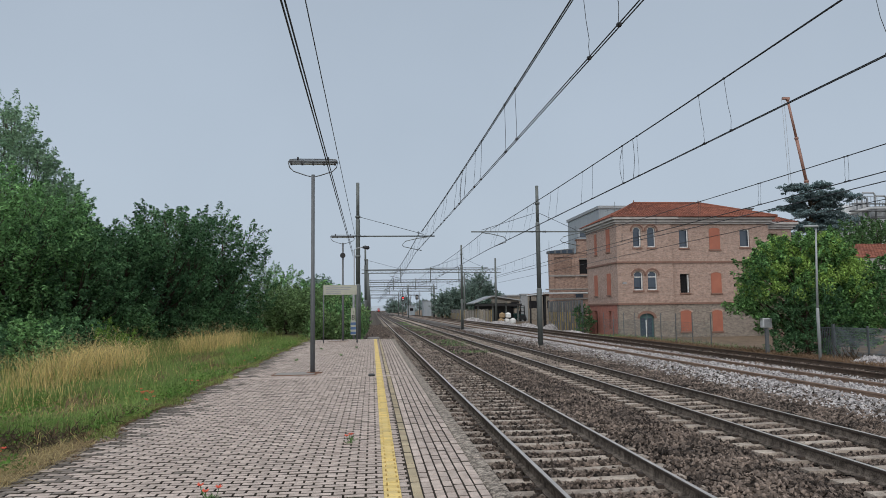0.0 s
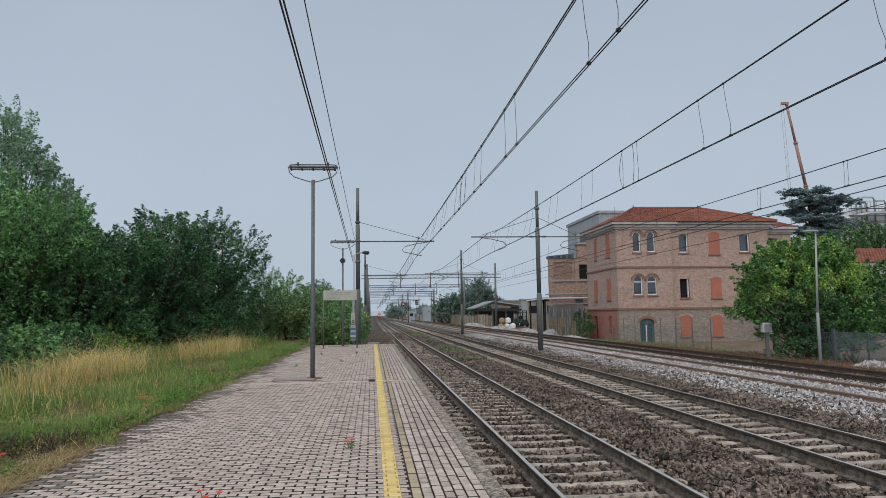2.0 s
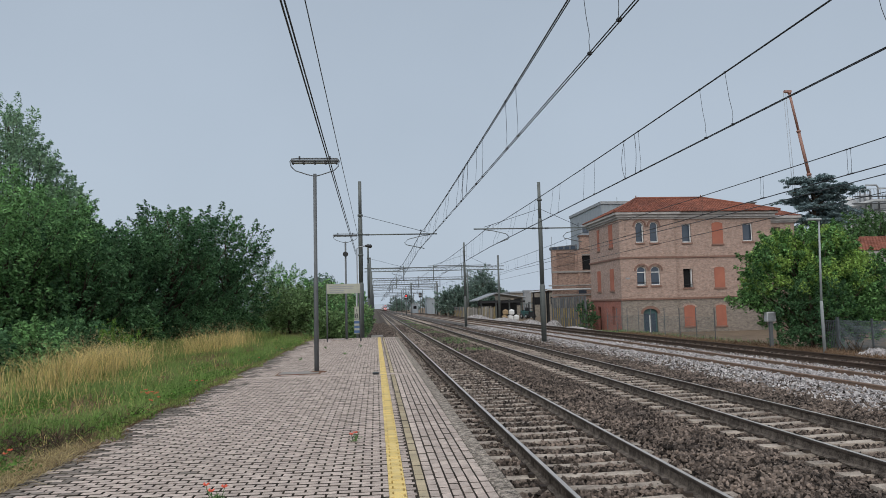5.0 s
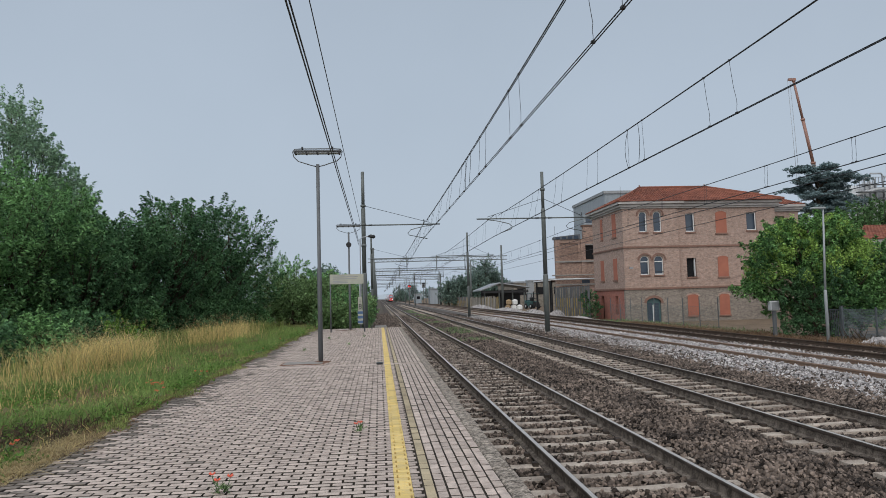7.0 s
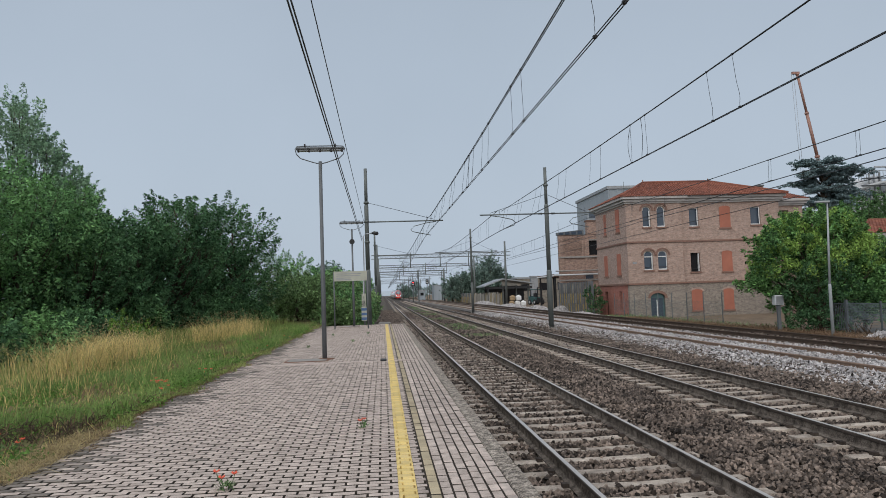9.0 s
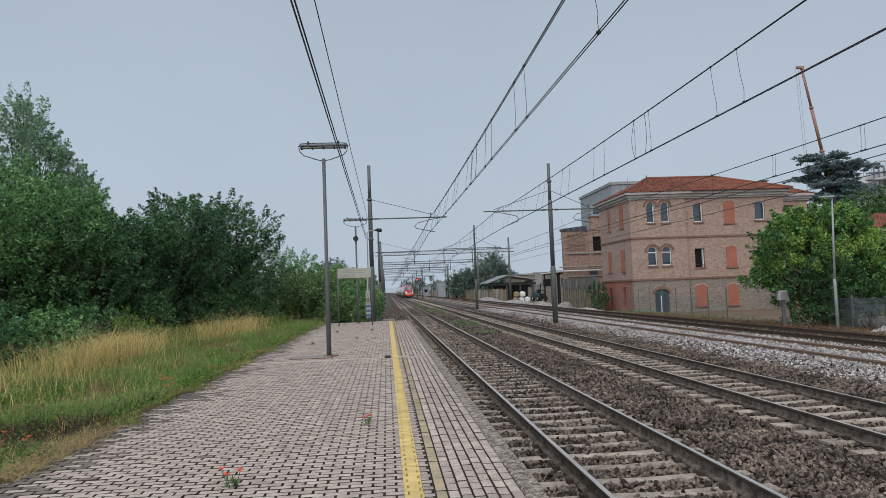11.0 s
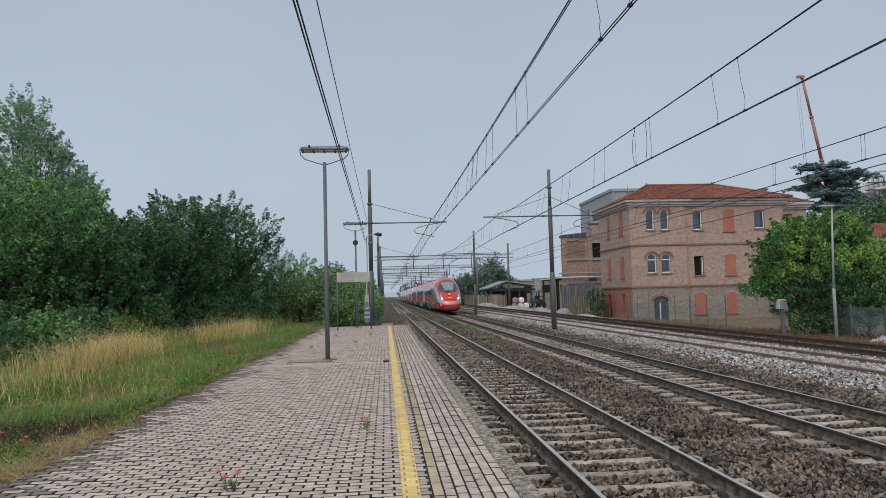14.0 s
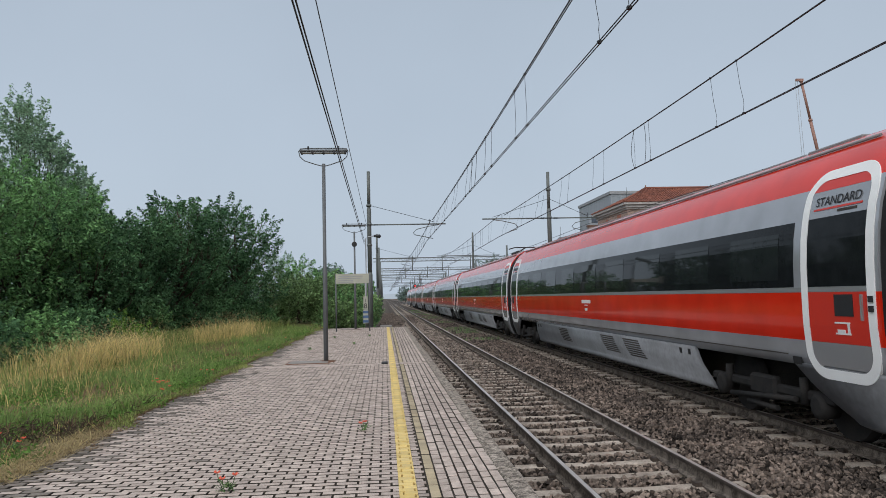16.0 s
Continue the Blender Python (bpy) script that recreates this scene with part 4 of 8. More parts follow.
    R1, R2 = (3.4, 4.6, zr), (9.6, 4.6, zr)
    bm = bmesh.new()
    tile_rows(bm, A1, A2, R2, R1, 17)
    roof = part("roof_front_slope", bm, "roof_tile", B)
    bm = bmesh.new()
    tile_rows(bm, A4, A1, R1, R1, 17)
    part("roof_side_slope", bm, "roof_tile", B)
    bm = bmesh.new()
    tile_rows(bm, A2, A3, R2, R2, 17)
    part("roof_end_slope", bm, "roof_tile", B)
    bm = bmesh.new()
    tile_rows(bm, A3, A4, R1, R2, 12)
    part("roof_back_slope", bm, "roof_tile", B)
    for p, q in ((R1, R2), (A1, R1), (A2, R2)):
        part("ridge_tiles", newtube([Vector(p) + Vector((0, 0, 0.05)), Vector(q) + Vector((0, 0, 0.05))], 0.11, 8), "roof_tile", B)
    bm = bmesh.new()
    tile_rows(bm, (xe + 0.4, 0.5, 8.7), (xr + 0.4, 0.5, 8.7), (xr + 0.4, 5, 9.9), (xe + 0.4, 5, 9.9), 14)
    part("low_roof", bm, "roof_tile", B)
    for x, y in ((3.4, 4.6), (9.6, 4.6)):
        part("finial", newtube([(x, y, zr), (x, y, zr + 0.3)], 0.05, 6), "band", B)
    part("chimney", newbox(13.4, 13.95, 3.0, 3.5, 9.0, 10.15), "brick", B)
    part("chimney_cap", newbox(13.3, 14.05, 2.9, 3.6, 10.152, 10.28), "pole_grey", B)
    part("antenna", newtube([(1.2, 3.5, 9.6), (1.2, 3.5, 10.9)], 0.02, 6), "mast", B)
    # twin arched windows of the corner bay
    for cx, z0, w, h in ((1.80, 6.45, 0.70, 1.75), (3.05, 6.45, 0.70, 1.75), (1.80, 2.82, 0.80, 1.60), (3.02, 2.82, 0.80, 1.60)):
        bm = bmesh.new()
        arch_poly(bm, cx, z0 + h - 0.36, w, 0.40, 0.34, -0.02, 0.30, ring=0.12)
        part("arch_surround", bm, "brick", B)
        bm = bmesh.new()
        arch_poly(bm, cx, z0 + h - 0.36, w + 0.25, 0.51, 0.46, -0.10, -0.004, ring=0.11)
        part("hood_mould", bm, "band", B)
        # spandrels close the square opening above the arch
        bm = bmesh.new()
        n = 8
        for s in (-1, 1):
            top = z0 + h
            prev = None
            for k in range(n // 2 + 1):
                t = math.pi / 2 * k / (n // 2)
                q = (cx + s * w / 2 * math.cos(t), z0 + h - 0.36 + 0.36 * math.sin(t))
                if prev:
                    bm.faces.new([bm.verts.new((x, 0.05, z)) for x, z in (prev, q, (q[0], top + 0.001), (prev[0], top + 0.001))])
                prev = q
        part("spandrel", bm, "brick", B)
        building_window(B, cx, z0, w, h, 0.0, tilt=cx < 2, arch=2 if z0 < 4 else 1)
        sill(B, cx, w, z0, 0.0)
        if z0 < 4:
            bm = bmesh.new()
            tube(bm, [(cx - w / 2, 0.03, z0 + 0.25), (cx + w / 2, 0.03, z0 + 0.25)], 0.02, 5)
            part("window_bar", bm, "dark", B)
    for cx, z0, w, h in ((6.05, 6.42, 0.82, 1.58), (11.55, 6.45, 0.9, 1.55)):
        building_window(B, cx, z0, w, h, 0.25)
        sill(B, cx, w, z0, 0.25)
    part("dark_opening", newbox(5.58, 6.42, 0.52, 0.58, 2.57, 4.17), "interior", B)
    part("open_casement", newbox(6.28, 6.34, 0.30, 0.50, 2.60, 4.12), "white", B, "white casement standing open")
    part("window_bar", newtube([(5.58, 0.3, 2.8), (6.42, 0.3, 2.8)], 0.02, 5), "dark", B)
    sill(B, 6.0, 0.84, 2.57, 0.25)
    # walled-up orange windows with a flat arch over them
    for cx, z0, w, h in ((8.80, 6.28, 0.97, 1.80), (8.79, 2.53, 0.92, 1.70), (5.97, -0.70, 0.96, 1.72), (8.75, -0.72, 0.90, 1.72)):
        bm = bmesh.new()
        arch_poly(bm, cx, z0, w, h + 0.06, 0.16, 0.215, 0.26, 8)
        part("walled_up_window", bm, "blind", B, "walled-up window plastered orange")
        sill(B, cx, w, z0, 0.25)
        bm = bmesh.new()
        arch_poly(bm, cx, z0 + h - 0.10, w, 0.16, 0.16, 0.20, 0.26, 8, ring=0.15)
        part("arch_lintel", bm, "brick", B)
    for cx, z0, w, h in ((6.05, 8.0, 0.82, 0.2), (11.55, 8.0, 0.9, 0.2), (6.0, 4.17, 0.84, 0.2)):
        part("lintel", newbox(cx - w / 2 - 0.1, cx + w / 2 + 0.1, 0.235, 0.28, z0, z0 + h), "brick", B)
    # side wall openings facing the tracks
    for y, z0, w, h in ((5.58, 6.25, 0.55, 1.9), (2.15, 6.25, 0.9, 2.0), (5.76, 2.5, 0.85, 1.85), (2.22, 2.5, 0.9, 1.85)):
        part("walled_up_window", newbox(-0.045, 0.01, y - w / 2, y + w / 2, z0, z0 + h), "blind", B, "walled-up window plastered orange")
        part("sill", newbox(-0.10, 0.10, y - w / 2 - 0.08, y + w / 2 + 0.08, z0 - 0.14, z0 - 0.004), "band", B)
    part("dark_opening", newbox(0.25, 0.3, 5.6, 6.7, -1.6, 1.1), "interior", B)
    part("dark_opening", newbox(0.25, 0.3, 1.85, 2.65, -0.5, 1.1), "interior", B)
    # arched teal entrance
    door = part("door", newbox(1.80, 3.05, 0.18, 0.24, -1.6, 0.85), "teal", B, "teal arched double door with dark panes")
    for a in (1.92, 2.50):
        part("pane", newbox(a, a + 0.40, 0.165, 0.178, -1.2, 0.45), "dark_pane", door)
    part("white_strip", newbox(2.36, 2.44, 0.15, 0.178, -1.2, 0.3), "white", door)
    bm = bmesh.new()
    arch_poly(bm, 2.425, 0.45, 1.25, 0.42, 0.36, -0.03, 0.30, ring=0.22)
    part("arch_surround", bm, "band", B)
    bm = bmesh.new()
    tube(bm, [(0.6, -0.05, 3.45), (0.6, -0.28, 3.42), (0.5, -0.4, 3.42)], 0.02, 6)
    box(bm, 0.25, 0.55, -0.6, -0.4, 3.36, 3.5)
    part("camera_bracket", bm, "galv", B)
    tagged(B, "three storey brick station house with hipped tile roof", "house")


station_building()


# ---- works buildings behind it ----
def works():
    W = empty("brick_works", pose(20.0, 78, 0))
    bay = [(0.55, 2.62, 5.2, 7.15), (3.45, 4.55, 5.24, 6.87)]
    wall_with_holes("wall", W, (0, 0, 0), (1, 0, 0), 0, 7.0, -2, 7.55, bay, "brick_works", thick=0.5, label="weathered brick front wall")
    part("rear_wing", newbox(3.1, 12, 0.6, 12, -2, 7.4), "brick_works", W)
    part("tall_bay", newbox(3.3, 7.0, -0.06, 0.5, 7.56, 9.0), "brick_works", W)
    # open brickwork in the recess
    for r in range(13):
        bm = bmesh.new()
        for k in range(9):
            x = 0.56 + 0.23 * k + (0.11 if r % 2 else 0.0)
            box(bm, x, min(x + 0.17, 2.61), 0.06, 0.2, 5.2 + r * 0.15, 5.2 + r * 0.15 + 0.10)
        part("lattice_course", bm, "brick_works", W)
    part("recess_back", newbox(0.55, 2.62, 0.11, 0.38, 5.2, 7.15), "brick_works", W)
    part("window", newbox(3.45, 4.55, 0.2, 0.24, 5.24, 6.87), "interior", W)
    part("window_head", newbox(3.4, 4.6, -0.03, 0.1, 6.88, 7.02), "concrete", W)
    for q in (-0.02, 2.95):
        part("pilaster", newbox(q, q + 0.5, -0.14, -0.004, -1.5, 7.5), "brick_works", W)
    for z in (4.95, 2.35):
        part("concrete_band", newbox(-0.08, 7.0, -0.18, -0.005, z, z + 0.18), "concrete", W)
    part("pipe", newtube([(-0.6, -0.45, 3.5), (5, -0.45, 3.5)], 0.07, 8), "concrete", W)
    part("pipe", newtube([(-0.8, -0.5, 3.05), (5, -0.5, 3.05)], 0.09, 8), "tube", W)
    part("small_window", newbox(2.9, 3.8, -0.16, -0.145, 2.55, 2.95), "dark_pane", W)
    # glazed lantern along the roof edge
    bm = bmesh.new()
    v = [bm.verts.new(q) for q in ((-0.1, -0.1, 7.56), (2.9, -0.1, 7.56), (2.9, -0.1, 8.15), (-0.1, -0.1, 7.86), (-0.1, 0.8, 7.56), (2.9, 0.8, 7.56), (2.9, 0.8, 8.15), (-0.1, 0.8, 7.86))]
    for q in ((0, 1, 2, 3), (5, 4, 7, 6), (3, 2, 6, 7), (4, 0, 3, 7), (1, 5, 6, 2), (4, 5, 1, 0)):
        bm.faces.new([v[i] for i in q])
    part("roof_lantern", bm, "pole_grey", W)
    for k in range(4):
        part("lantern_pane", newbox(0.05 + 0.72 * k, 0.55 + 0.72 * k, -0.13, -0.105, 7.62, 7.84 + 0.05 * k), "dark_pane", W)
    part("rusty_parapet", newbox(3.2, 7.0, -0.12, 0.6, 9.004, 9.2), "rusty_roof", W)
    box_ = part("roof_cabin", newbox(3.5, 7.0, 0.3, 2.0, 9.21, 10.4), "grey_clad", W)
    part("cabin_window", newbox(3.75, 4.45, 0.28, 0.297, 9.45, 10.2), "dark_pane", box_)
    part("antenna", newtube([(0.1, 0.3, 7.8), (0.1, 0.3, 9.1)], 0.02, 5), "mast", W)
    tagged(W, "weathered brown brick works building with blind bays", "building")
    G = empty("metal_hall", pose(28.0, 84, 0))
    part("cladding", newbox(0, 9, 0, 14, -2, 13.6), "grey_clad", G)
    part("roof_edge", newbox(-0.15, 9.15, -0.15, 14.15, 13.6, 13.95), "galv", G)
    for k in range(10):
        part("rib", newbox(0.2 + k * 0.9, 0.3 + k * 0.9, -0.06, -0.003, -2, 13.6), "grey_clad", G)
    tagged(G, "tall grey sheet metal factory hall", "building")
    S = empty("open_shed", pose(20.9, 84.0, 0))
    for x in (0, 1.8):
        for y in (0, 4, 8):
            part("post", newbox(x - 0.1, x + 0.1, y - 0.06, y + 0.06, -1.5, 3.0), "dark", S)
    part("canopy_roof", newbox(-0.2, 2.2, -0.5, 8.6, 3.0, 3.3), "rusty_roof", S)
    part("gutter", newbox(-0.36, -0.21, -0.5, 8.6, 3.05, 3.2), "white", S)
    tagged(S, "rusty open shed roof beside the works", "shed")


works()


def far_shed():
    S = empty("far_shed", pose(20.5, 128, 0))
    for x in (-1.2, 1.5, 4.0, 6.2):
        part("post", newbox(x - 0.12, x + 0.12, -0.12, 0.12, -1, 2.5), "mast", S)
    # back wall is near-black: the shed's inner shade is put into its colour
    part("back_wall", newbox(-1.2, 6.2, 4, 4.3, -1, 2.4), "dark", S)
    bm = bmesh.new()
    v = [bm.verts.new(p) for p in ((-2.2, -1.5, 2.3), (1.4, -1.5, 3.6), (7.0, -1.5, 2.7), (-2.2, 9, 2.3), (1.4, 9, 3.6), (7.0, 9, 2.7))]
    w = [bm.verts.new((p.co.x, p.co.y, p.co.z + 0.2)) for p in v]
    for q in ((0, 1, 4, 3), (1, 2, 5, 4)):
        bm.faces.new([v[i] for i in q][::-1])
        bm.faces.new([w[i] for i in q])
    for q in ((0, 1), (1, 2), (2, 5), (5, 4), (4, 3), (3, 0)):
        bm.faces.new((v[q[0]], v[q[1]], w[q[1]], w[q[0]]))
    bmesh.ops.recalc_face_normals(bm, faces=bm.faces)
    part("roof", bm, "galv", S)
    part("roof_beam", newbox(-1.9, 6.7, -1.3, -1.1, 1.9, 2.25), "dark", S)
    tagged(S, "open timber yard shed with a low pitched roof", "shed")


far_shed()


M["panel"] = material("weathered_concrete_panel", (0.29, 0.26, 0.22), 0.92, second=(0.13, 0.115, 0.095), scale=2.5, fine=25, coords="World", spread=0.3, bump=0.3)

def block_building(x, y, w, d, z1, mat, label, windows=0):
    b = empty("factory_building", pose(x, y, 0))
    part("wall", newbox(0, w, 0, d, -1.5, z1), mat, b)
    part("roof_edge", newbox(-0.15, w + 0.15, -0.15, d + 0.15, z1, z1 + 0.3), "galv", b)
    for k in range(windows):
        part("window", newbox(0.8 + k * w / windows, 0.8 + k * w / windows + w / windows * 0.45, -0.04, 0.02, z1 * 0.35, z1 * 0.75), "interior", b)
    tagged(b, label, "building")


block_building(29, 150, 16, 20, 4.0, "panel", "long grey concrete factory building behind the yard", 4)
block_building(27, 270, 12, 20, 6.0, "grey_clad", "grey works hall far along the line", 0)
block_building(19.0, 262, 4.2, 9, 4.4, "grey_clad", "pale hut beside the line", 0)
block_building(13.2, 262, 2.6, 5, 2.6, "grey_clad", "small grey signal hut beside the line", 1)
block_building(29.5, 138, 1.3, 1.3, 4.0, "galv", "slim pale silo tower in the yard", 0)
block_building(36, 210, 22, 20, 5.2, "grey_clad", "low grey hall behind the yard", 5)
block_building(33.2, 45, 9, 8, 3.4, "brick", "low brick house with a tiled roof", 0)


def low_roof():
    r = empty("tiled_roof", pose(33.0, 44.7, 0))
    bm = bmesh.new()
    tile_rows(bm, (-0.4, -0.4, 4.55), (9.6, -0.4, 4.55), (9.6, 4.5, 5.9), (-0.4, 4.5, 5.9), 14)
    part("roof_slope", bm, "roof_tile", r)
    part("cornice", newbox(-0.3, 9.5, -0.3, 0.3, 3.75, 4.5), "cornice", r)
    tagged(r, "tiled roof with a pale cornice on the low house", "roof")


low_roof()
# ---- the high speed train ----
def livery_material(name, nose):
    """Car paint with its bands by height; on the nose a silver sweep and a grey apron."""
    m = bpy.data.materials.new(name)
    m.use_nodes = True
    nt = m.node_tree
    b = nt.nodes["Principled BSDF"]
    b.inputs["Roughness"].default_value = 0.16
    b.inputs["Coat Weight"].default_value = 0.3
    b.inputs["Specular IOR Level"].default_value = 0.3
    b.inputs["Coat Roughness"].default_value = 0.05
    tc = nt.nodes.new("ShaderNodeTexCoord")
    sep = nt.nodes.new("ShaderNodeSeparateXYZ")
    nt.links.new(tc.outputs["Object"], sep.inputs[0])
    z, y = sep.outputs[2], sep.outputs[1]
    red, silver, apron = (0.66, 0.024, 0.008, 1), (0.39, 0.405, 0.43, 1), (0.085, 0.085, 0.09, 1)

    def math_node(op, a, c):
        n = nt.nodes.new("ShaderNodeMath")
        n.operation = op
        for i, v in enumerate((a, c)):
            if isinstance(v, (int, float)):
                n.inputs[i].default_value = v
            else:
                nt.links.new(v, n.inputs[i])
        return n.outputs[0]

    def between(v, lo, hi):
        return math_node("MULTIPLY", math_node("GREATER_THAN", v, lo), math_node("LESS_THAN", v, hi))

    def paint(fac, under, over):
        n = nt.nodes.new("ShaderNodeMix")
        n.data_type = "RGBA"
        nt.links.new(fac, n.inputs[0])
        for i, v in ((6, under), (7, over)):
            if isinstance(v, tuple):
                n.inputs[i].default_value = v
            else:
                nt.links.new(v, n.inputs[i])
        return n.outputs[2]

    def line(y0, z0, y1, z1):
        """The height of the line through two points, at this y."""
        k = (z1 - z0) / (y1 - y0)
        return math_node("ADD", math_node("MULTIPLY", y, k), z0 - k * y0)

    def both(a, c):
        return math_node("MULTIPLY", a, c)

    def above(l):
        return math_node("GREATER_THAN", z, l)

    def below(l):
        return math_node("LESS_THAN", z, l)

    def line_y(y0, z0, y1, z1):
        """The y of the line through two points, at this height."""
        k = (y1 - y0) / (z1 - z0)
        return math_node("ADD", math_node("MULTIPLY", z, k), y0 - k * z0)

    flank = paint(above(3.28), silver, red)
    flank = paint(between(z, 1.33, 1.95), flank, red)
    if nose:
        col = red
        # silver sweep from the front up to the roof edge
        front = both(both(above(line(0.0, 0.98, 2.6, 1.52)), below(line(0.0, 1.27, 2.24, 2.20))), math_node("LESS_THAN", y, 2.24))
        col = paint(front, col, silver)
        rise = both(both(below(line(2.24, 2.20, 4.27, 2.86)), above(line(2.6, 1.52, 4.3, 1.08))), between(y, 2.24, 4.27))
        col = paint(rise, col, silver)
        shoulder = both(both(below(line(4.27, 2.86, 6.6, 3.28)), above(1.08)), between(y, 4.27, 6.6))
        col = paint(shoulder, col, silver)
        tail = both(both(below(3.28), above(1.08)), math_node("GREATER_THAN", y, 6.6))
        col = paint(tail, col, silver)
        # red pennant before the side windows
        flag = both(both(below(line(3.5, 2.03, 6.6, 2.98)), above(line(3.5, 2.03, 4.87, 1.33))), both(above(1.33), between(y, 3.5, 6.95)))
        col = paint(flag, col, red)
        col = paint(both(between(z, 1.33, 1.95), math_node("GREATER_THAN", y, 6.9)), col, red)
        # red skirt tapering off behind the step
        skirt = both(below(1.08), math_node("GREATER_THAN", y, line_y(9.6, 0.45, 11.2, 1.0)))
        col = paint(skirt, col, silver)
        col = paint(below(line(0.0, 0.58, 9.0, 0.54)), col, apron)
    else:
        col = flank
    no = nt.nodes.new("ShaderNodeTexNoise")
    no.inputs["Scale"].default_value = 1.3
    no.inputs["Detail"].default_value = 8
    nt.links.new(tc.outputs["Object"], no.inputs[0])
    hs = nt.nodes.new("ShaderNodeHueSaturation")
    mr = nt.nodes.new("ShaderNodeMapRange")
    mr.inputs[1].default_value, mr.inputs[2].default_value, mr.inputs[3].default_value, mr.inputs[4].default_value = 0.3, 0.7, 0.86, 1.1
    nt.links.new(no.outputs[0], mr.inputs[0])
    nt.links.new(mr.outputs[0], hs.inputs["Value"])
    nt.links.new(col, hs.inputs["Color"])
    nt.links.new(hs.outputs[0], b.inputs["Base Color"])
    # the silver is a metallic paint
    ch = nt.nodes.new("ShaderNodeSeparateColor")
    nt.links.new(col, ch.inputs[0])
    flake = math_node("MULTIPLY", math_node("GREATER_THAN", ch.outputs[1], 0.2), 0.35)
    nt.links.new(flake, b.inputs["Metallic"])
    M[name] = m


livery_material("livery", False)
livery_material("livery_nose", True)
M["car_window"] = material("tinted_glass", (0.008, 0.010, 0.011), 0.05, bump=0.0, spec=0.11, second=(0.016, 0.018, 0.02))
M["car_pane"] = material("tinted_pane", (0.013, 0.017, 0.018), 0.03, bump=0.0, spec=0.17, second=(0.022, 0.026, 0.027))
M["silver"] = material("silver_paint", (0.38, 0.39, 0.41), 0.25, metal=0.5, second=(0.40, 0.41, 0.42), scale=2, bump=0.0)
M["train_red"] = material("red_paint", (0.61, 0.027, 0.013), 0.3, second=(0.55, 0.03, 0.02), scale=2, bump=0.0)
M["under"] = material("underfloor_dirt", (0.045, 0.042, 0.040), 0.8, second=(0.08, 0.07, 0.06), scale=3, bump=0.2)
M["bogie_metal"] = material("bogie_metal", (0.016, 0.016, 0.017), 0.8, second=(0.035, 0.032, 0.030), scale=4, bump=0.2)
M["bellows"] = material("bellows_rubber", (0.03, 0.03, 0.031), 0.7, bump=0.0)
M["roof_kit"] = material("roof_equipment", (0.2, 0.2, 0.205), 0.6, second=(0.2, 0.2, 0.2), scale=3)
# Pale base: part of the sky's reflection is painted into the glass colour.
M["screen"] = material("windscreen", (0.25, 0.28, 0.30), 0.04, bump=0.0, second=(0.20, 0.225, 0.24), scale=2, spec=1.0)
M["door_white"] = material("door_white", (0.86, 0.86, 0.85), 0.45, second=(0.80, 0.80, 0.79), scale=3, bump=0.0)
M["lamp_glass"] = material("lamp_glass", (0.20, 0.21, 0.225), 0.06, bump=0.0, second=(0.09, 0.095, 0.105), scale=5, spec=0.6)
# Flank silver darkened for dirt and for the shade of facing the ground.
M["skirt_grey"] = material("dirty_shaded_skirt_paint", (0.205, 0.212, 0.225), 0.45, second=(0.125, 0.128, 0.134), scale=1.6, fine=12, bump=0.0, spec=0.3)
M["surround"] = material("grey_surround", (0.055, 0.058, 0.063), 0.3, bump=0.0, second=(0.045, 0.047, 0.05))


def lit(name, colour, strength):
    m = bpy.data.materials.new(name)
    m.use_nodes = True
    b = m.node_tree.nodes["Principled BSDF"]
    b.inputs["Base Color"].default_value = (*colour, 1)
    b.inputs["Emission Color"].default_value = (*colour, 1)
    b.inputs["Emission Strength"].default_value = strength
    M[name] = m


lit("headlight", (1.0, 0.96, 0.88), 3.0)
lit("lamp_soft", (0.6, 0.62, 0.65), 0.12)
lit("signal_red", (1.0, 0.05, 0.05), 3.0)
lit("led_red", (0.9, 0.06, 0.04), 1.2)

SECTION = [(0.0, 0.30), (0.9, 0.30), (1.25, 0.42), (1.38, 0.75), (1.43, 1.15), (1.46, 1.55), (1.462, 1.9), (1.455, 2.3), (1.43, 2.65), (1.38, 2.95), (1.30, 3.22), (1.18, 3.47), (1.02, 3.68), (0.80, 3.86), (0.52, 3.99), (0.25, 4.05), (0.0, 4.07)]


def flank_x(z):
    return float(np.interp(z, [q[1] for q in SECTION[2:]], [q[0] for q in SECTION[2:]]))


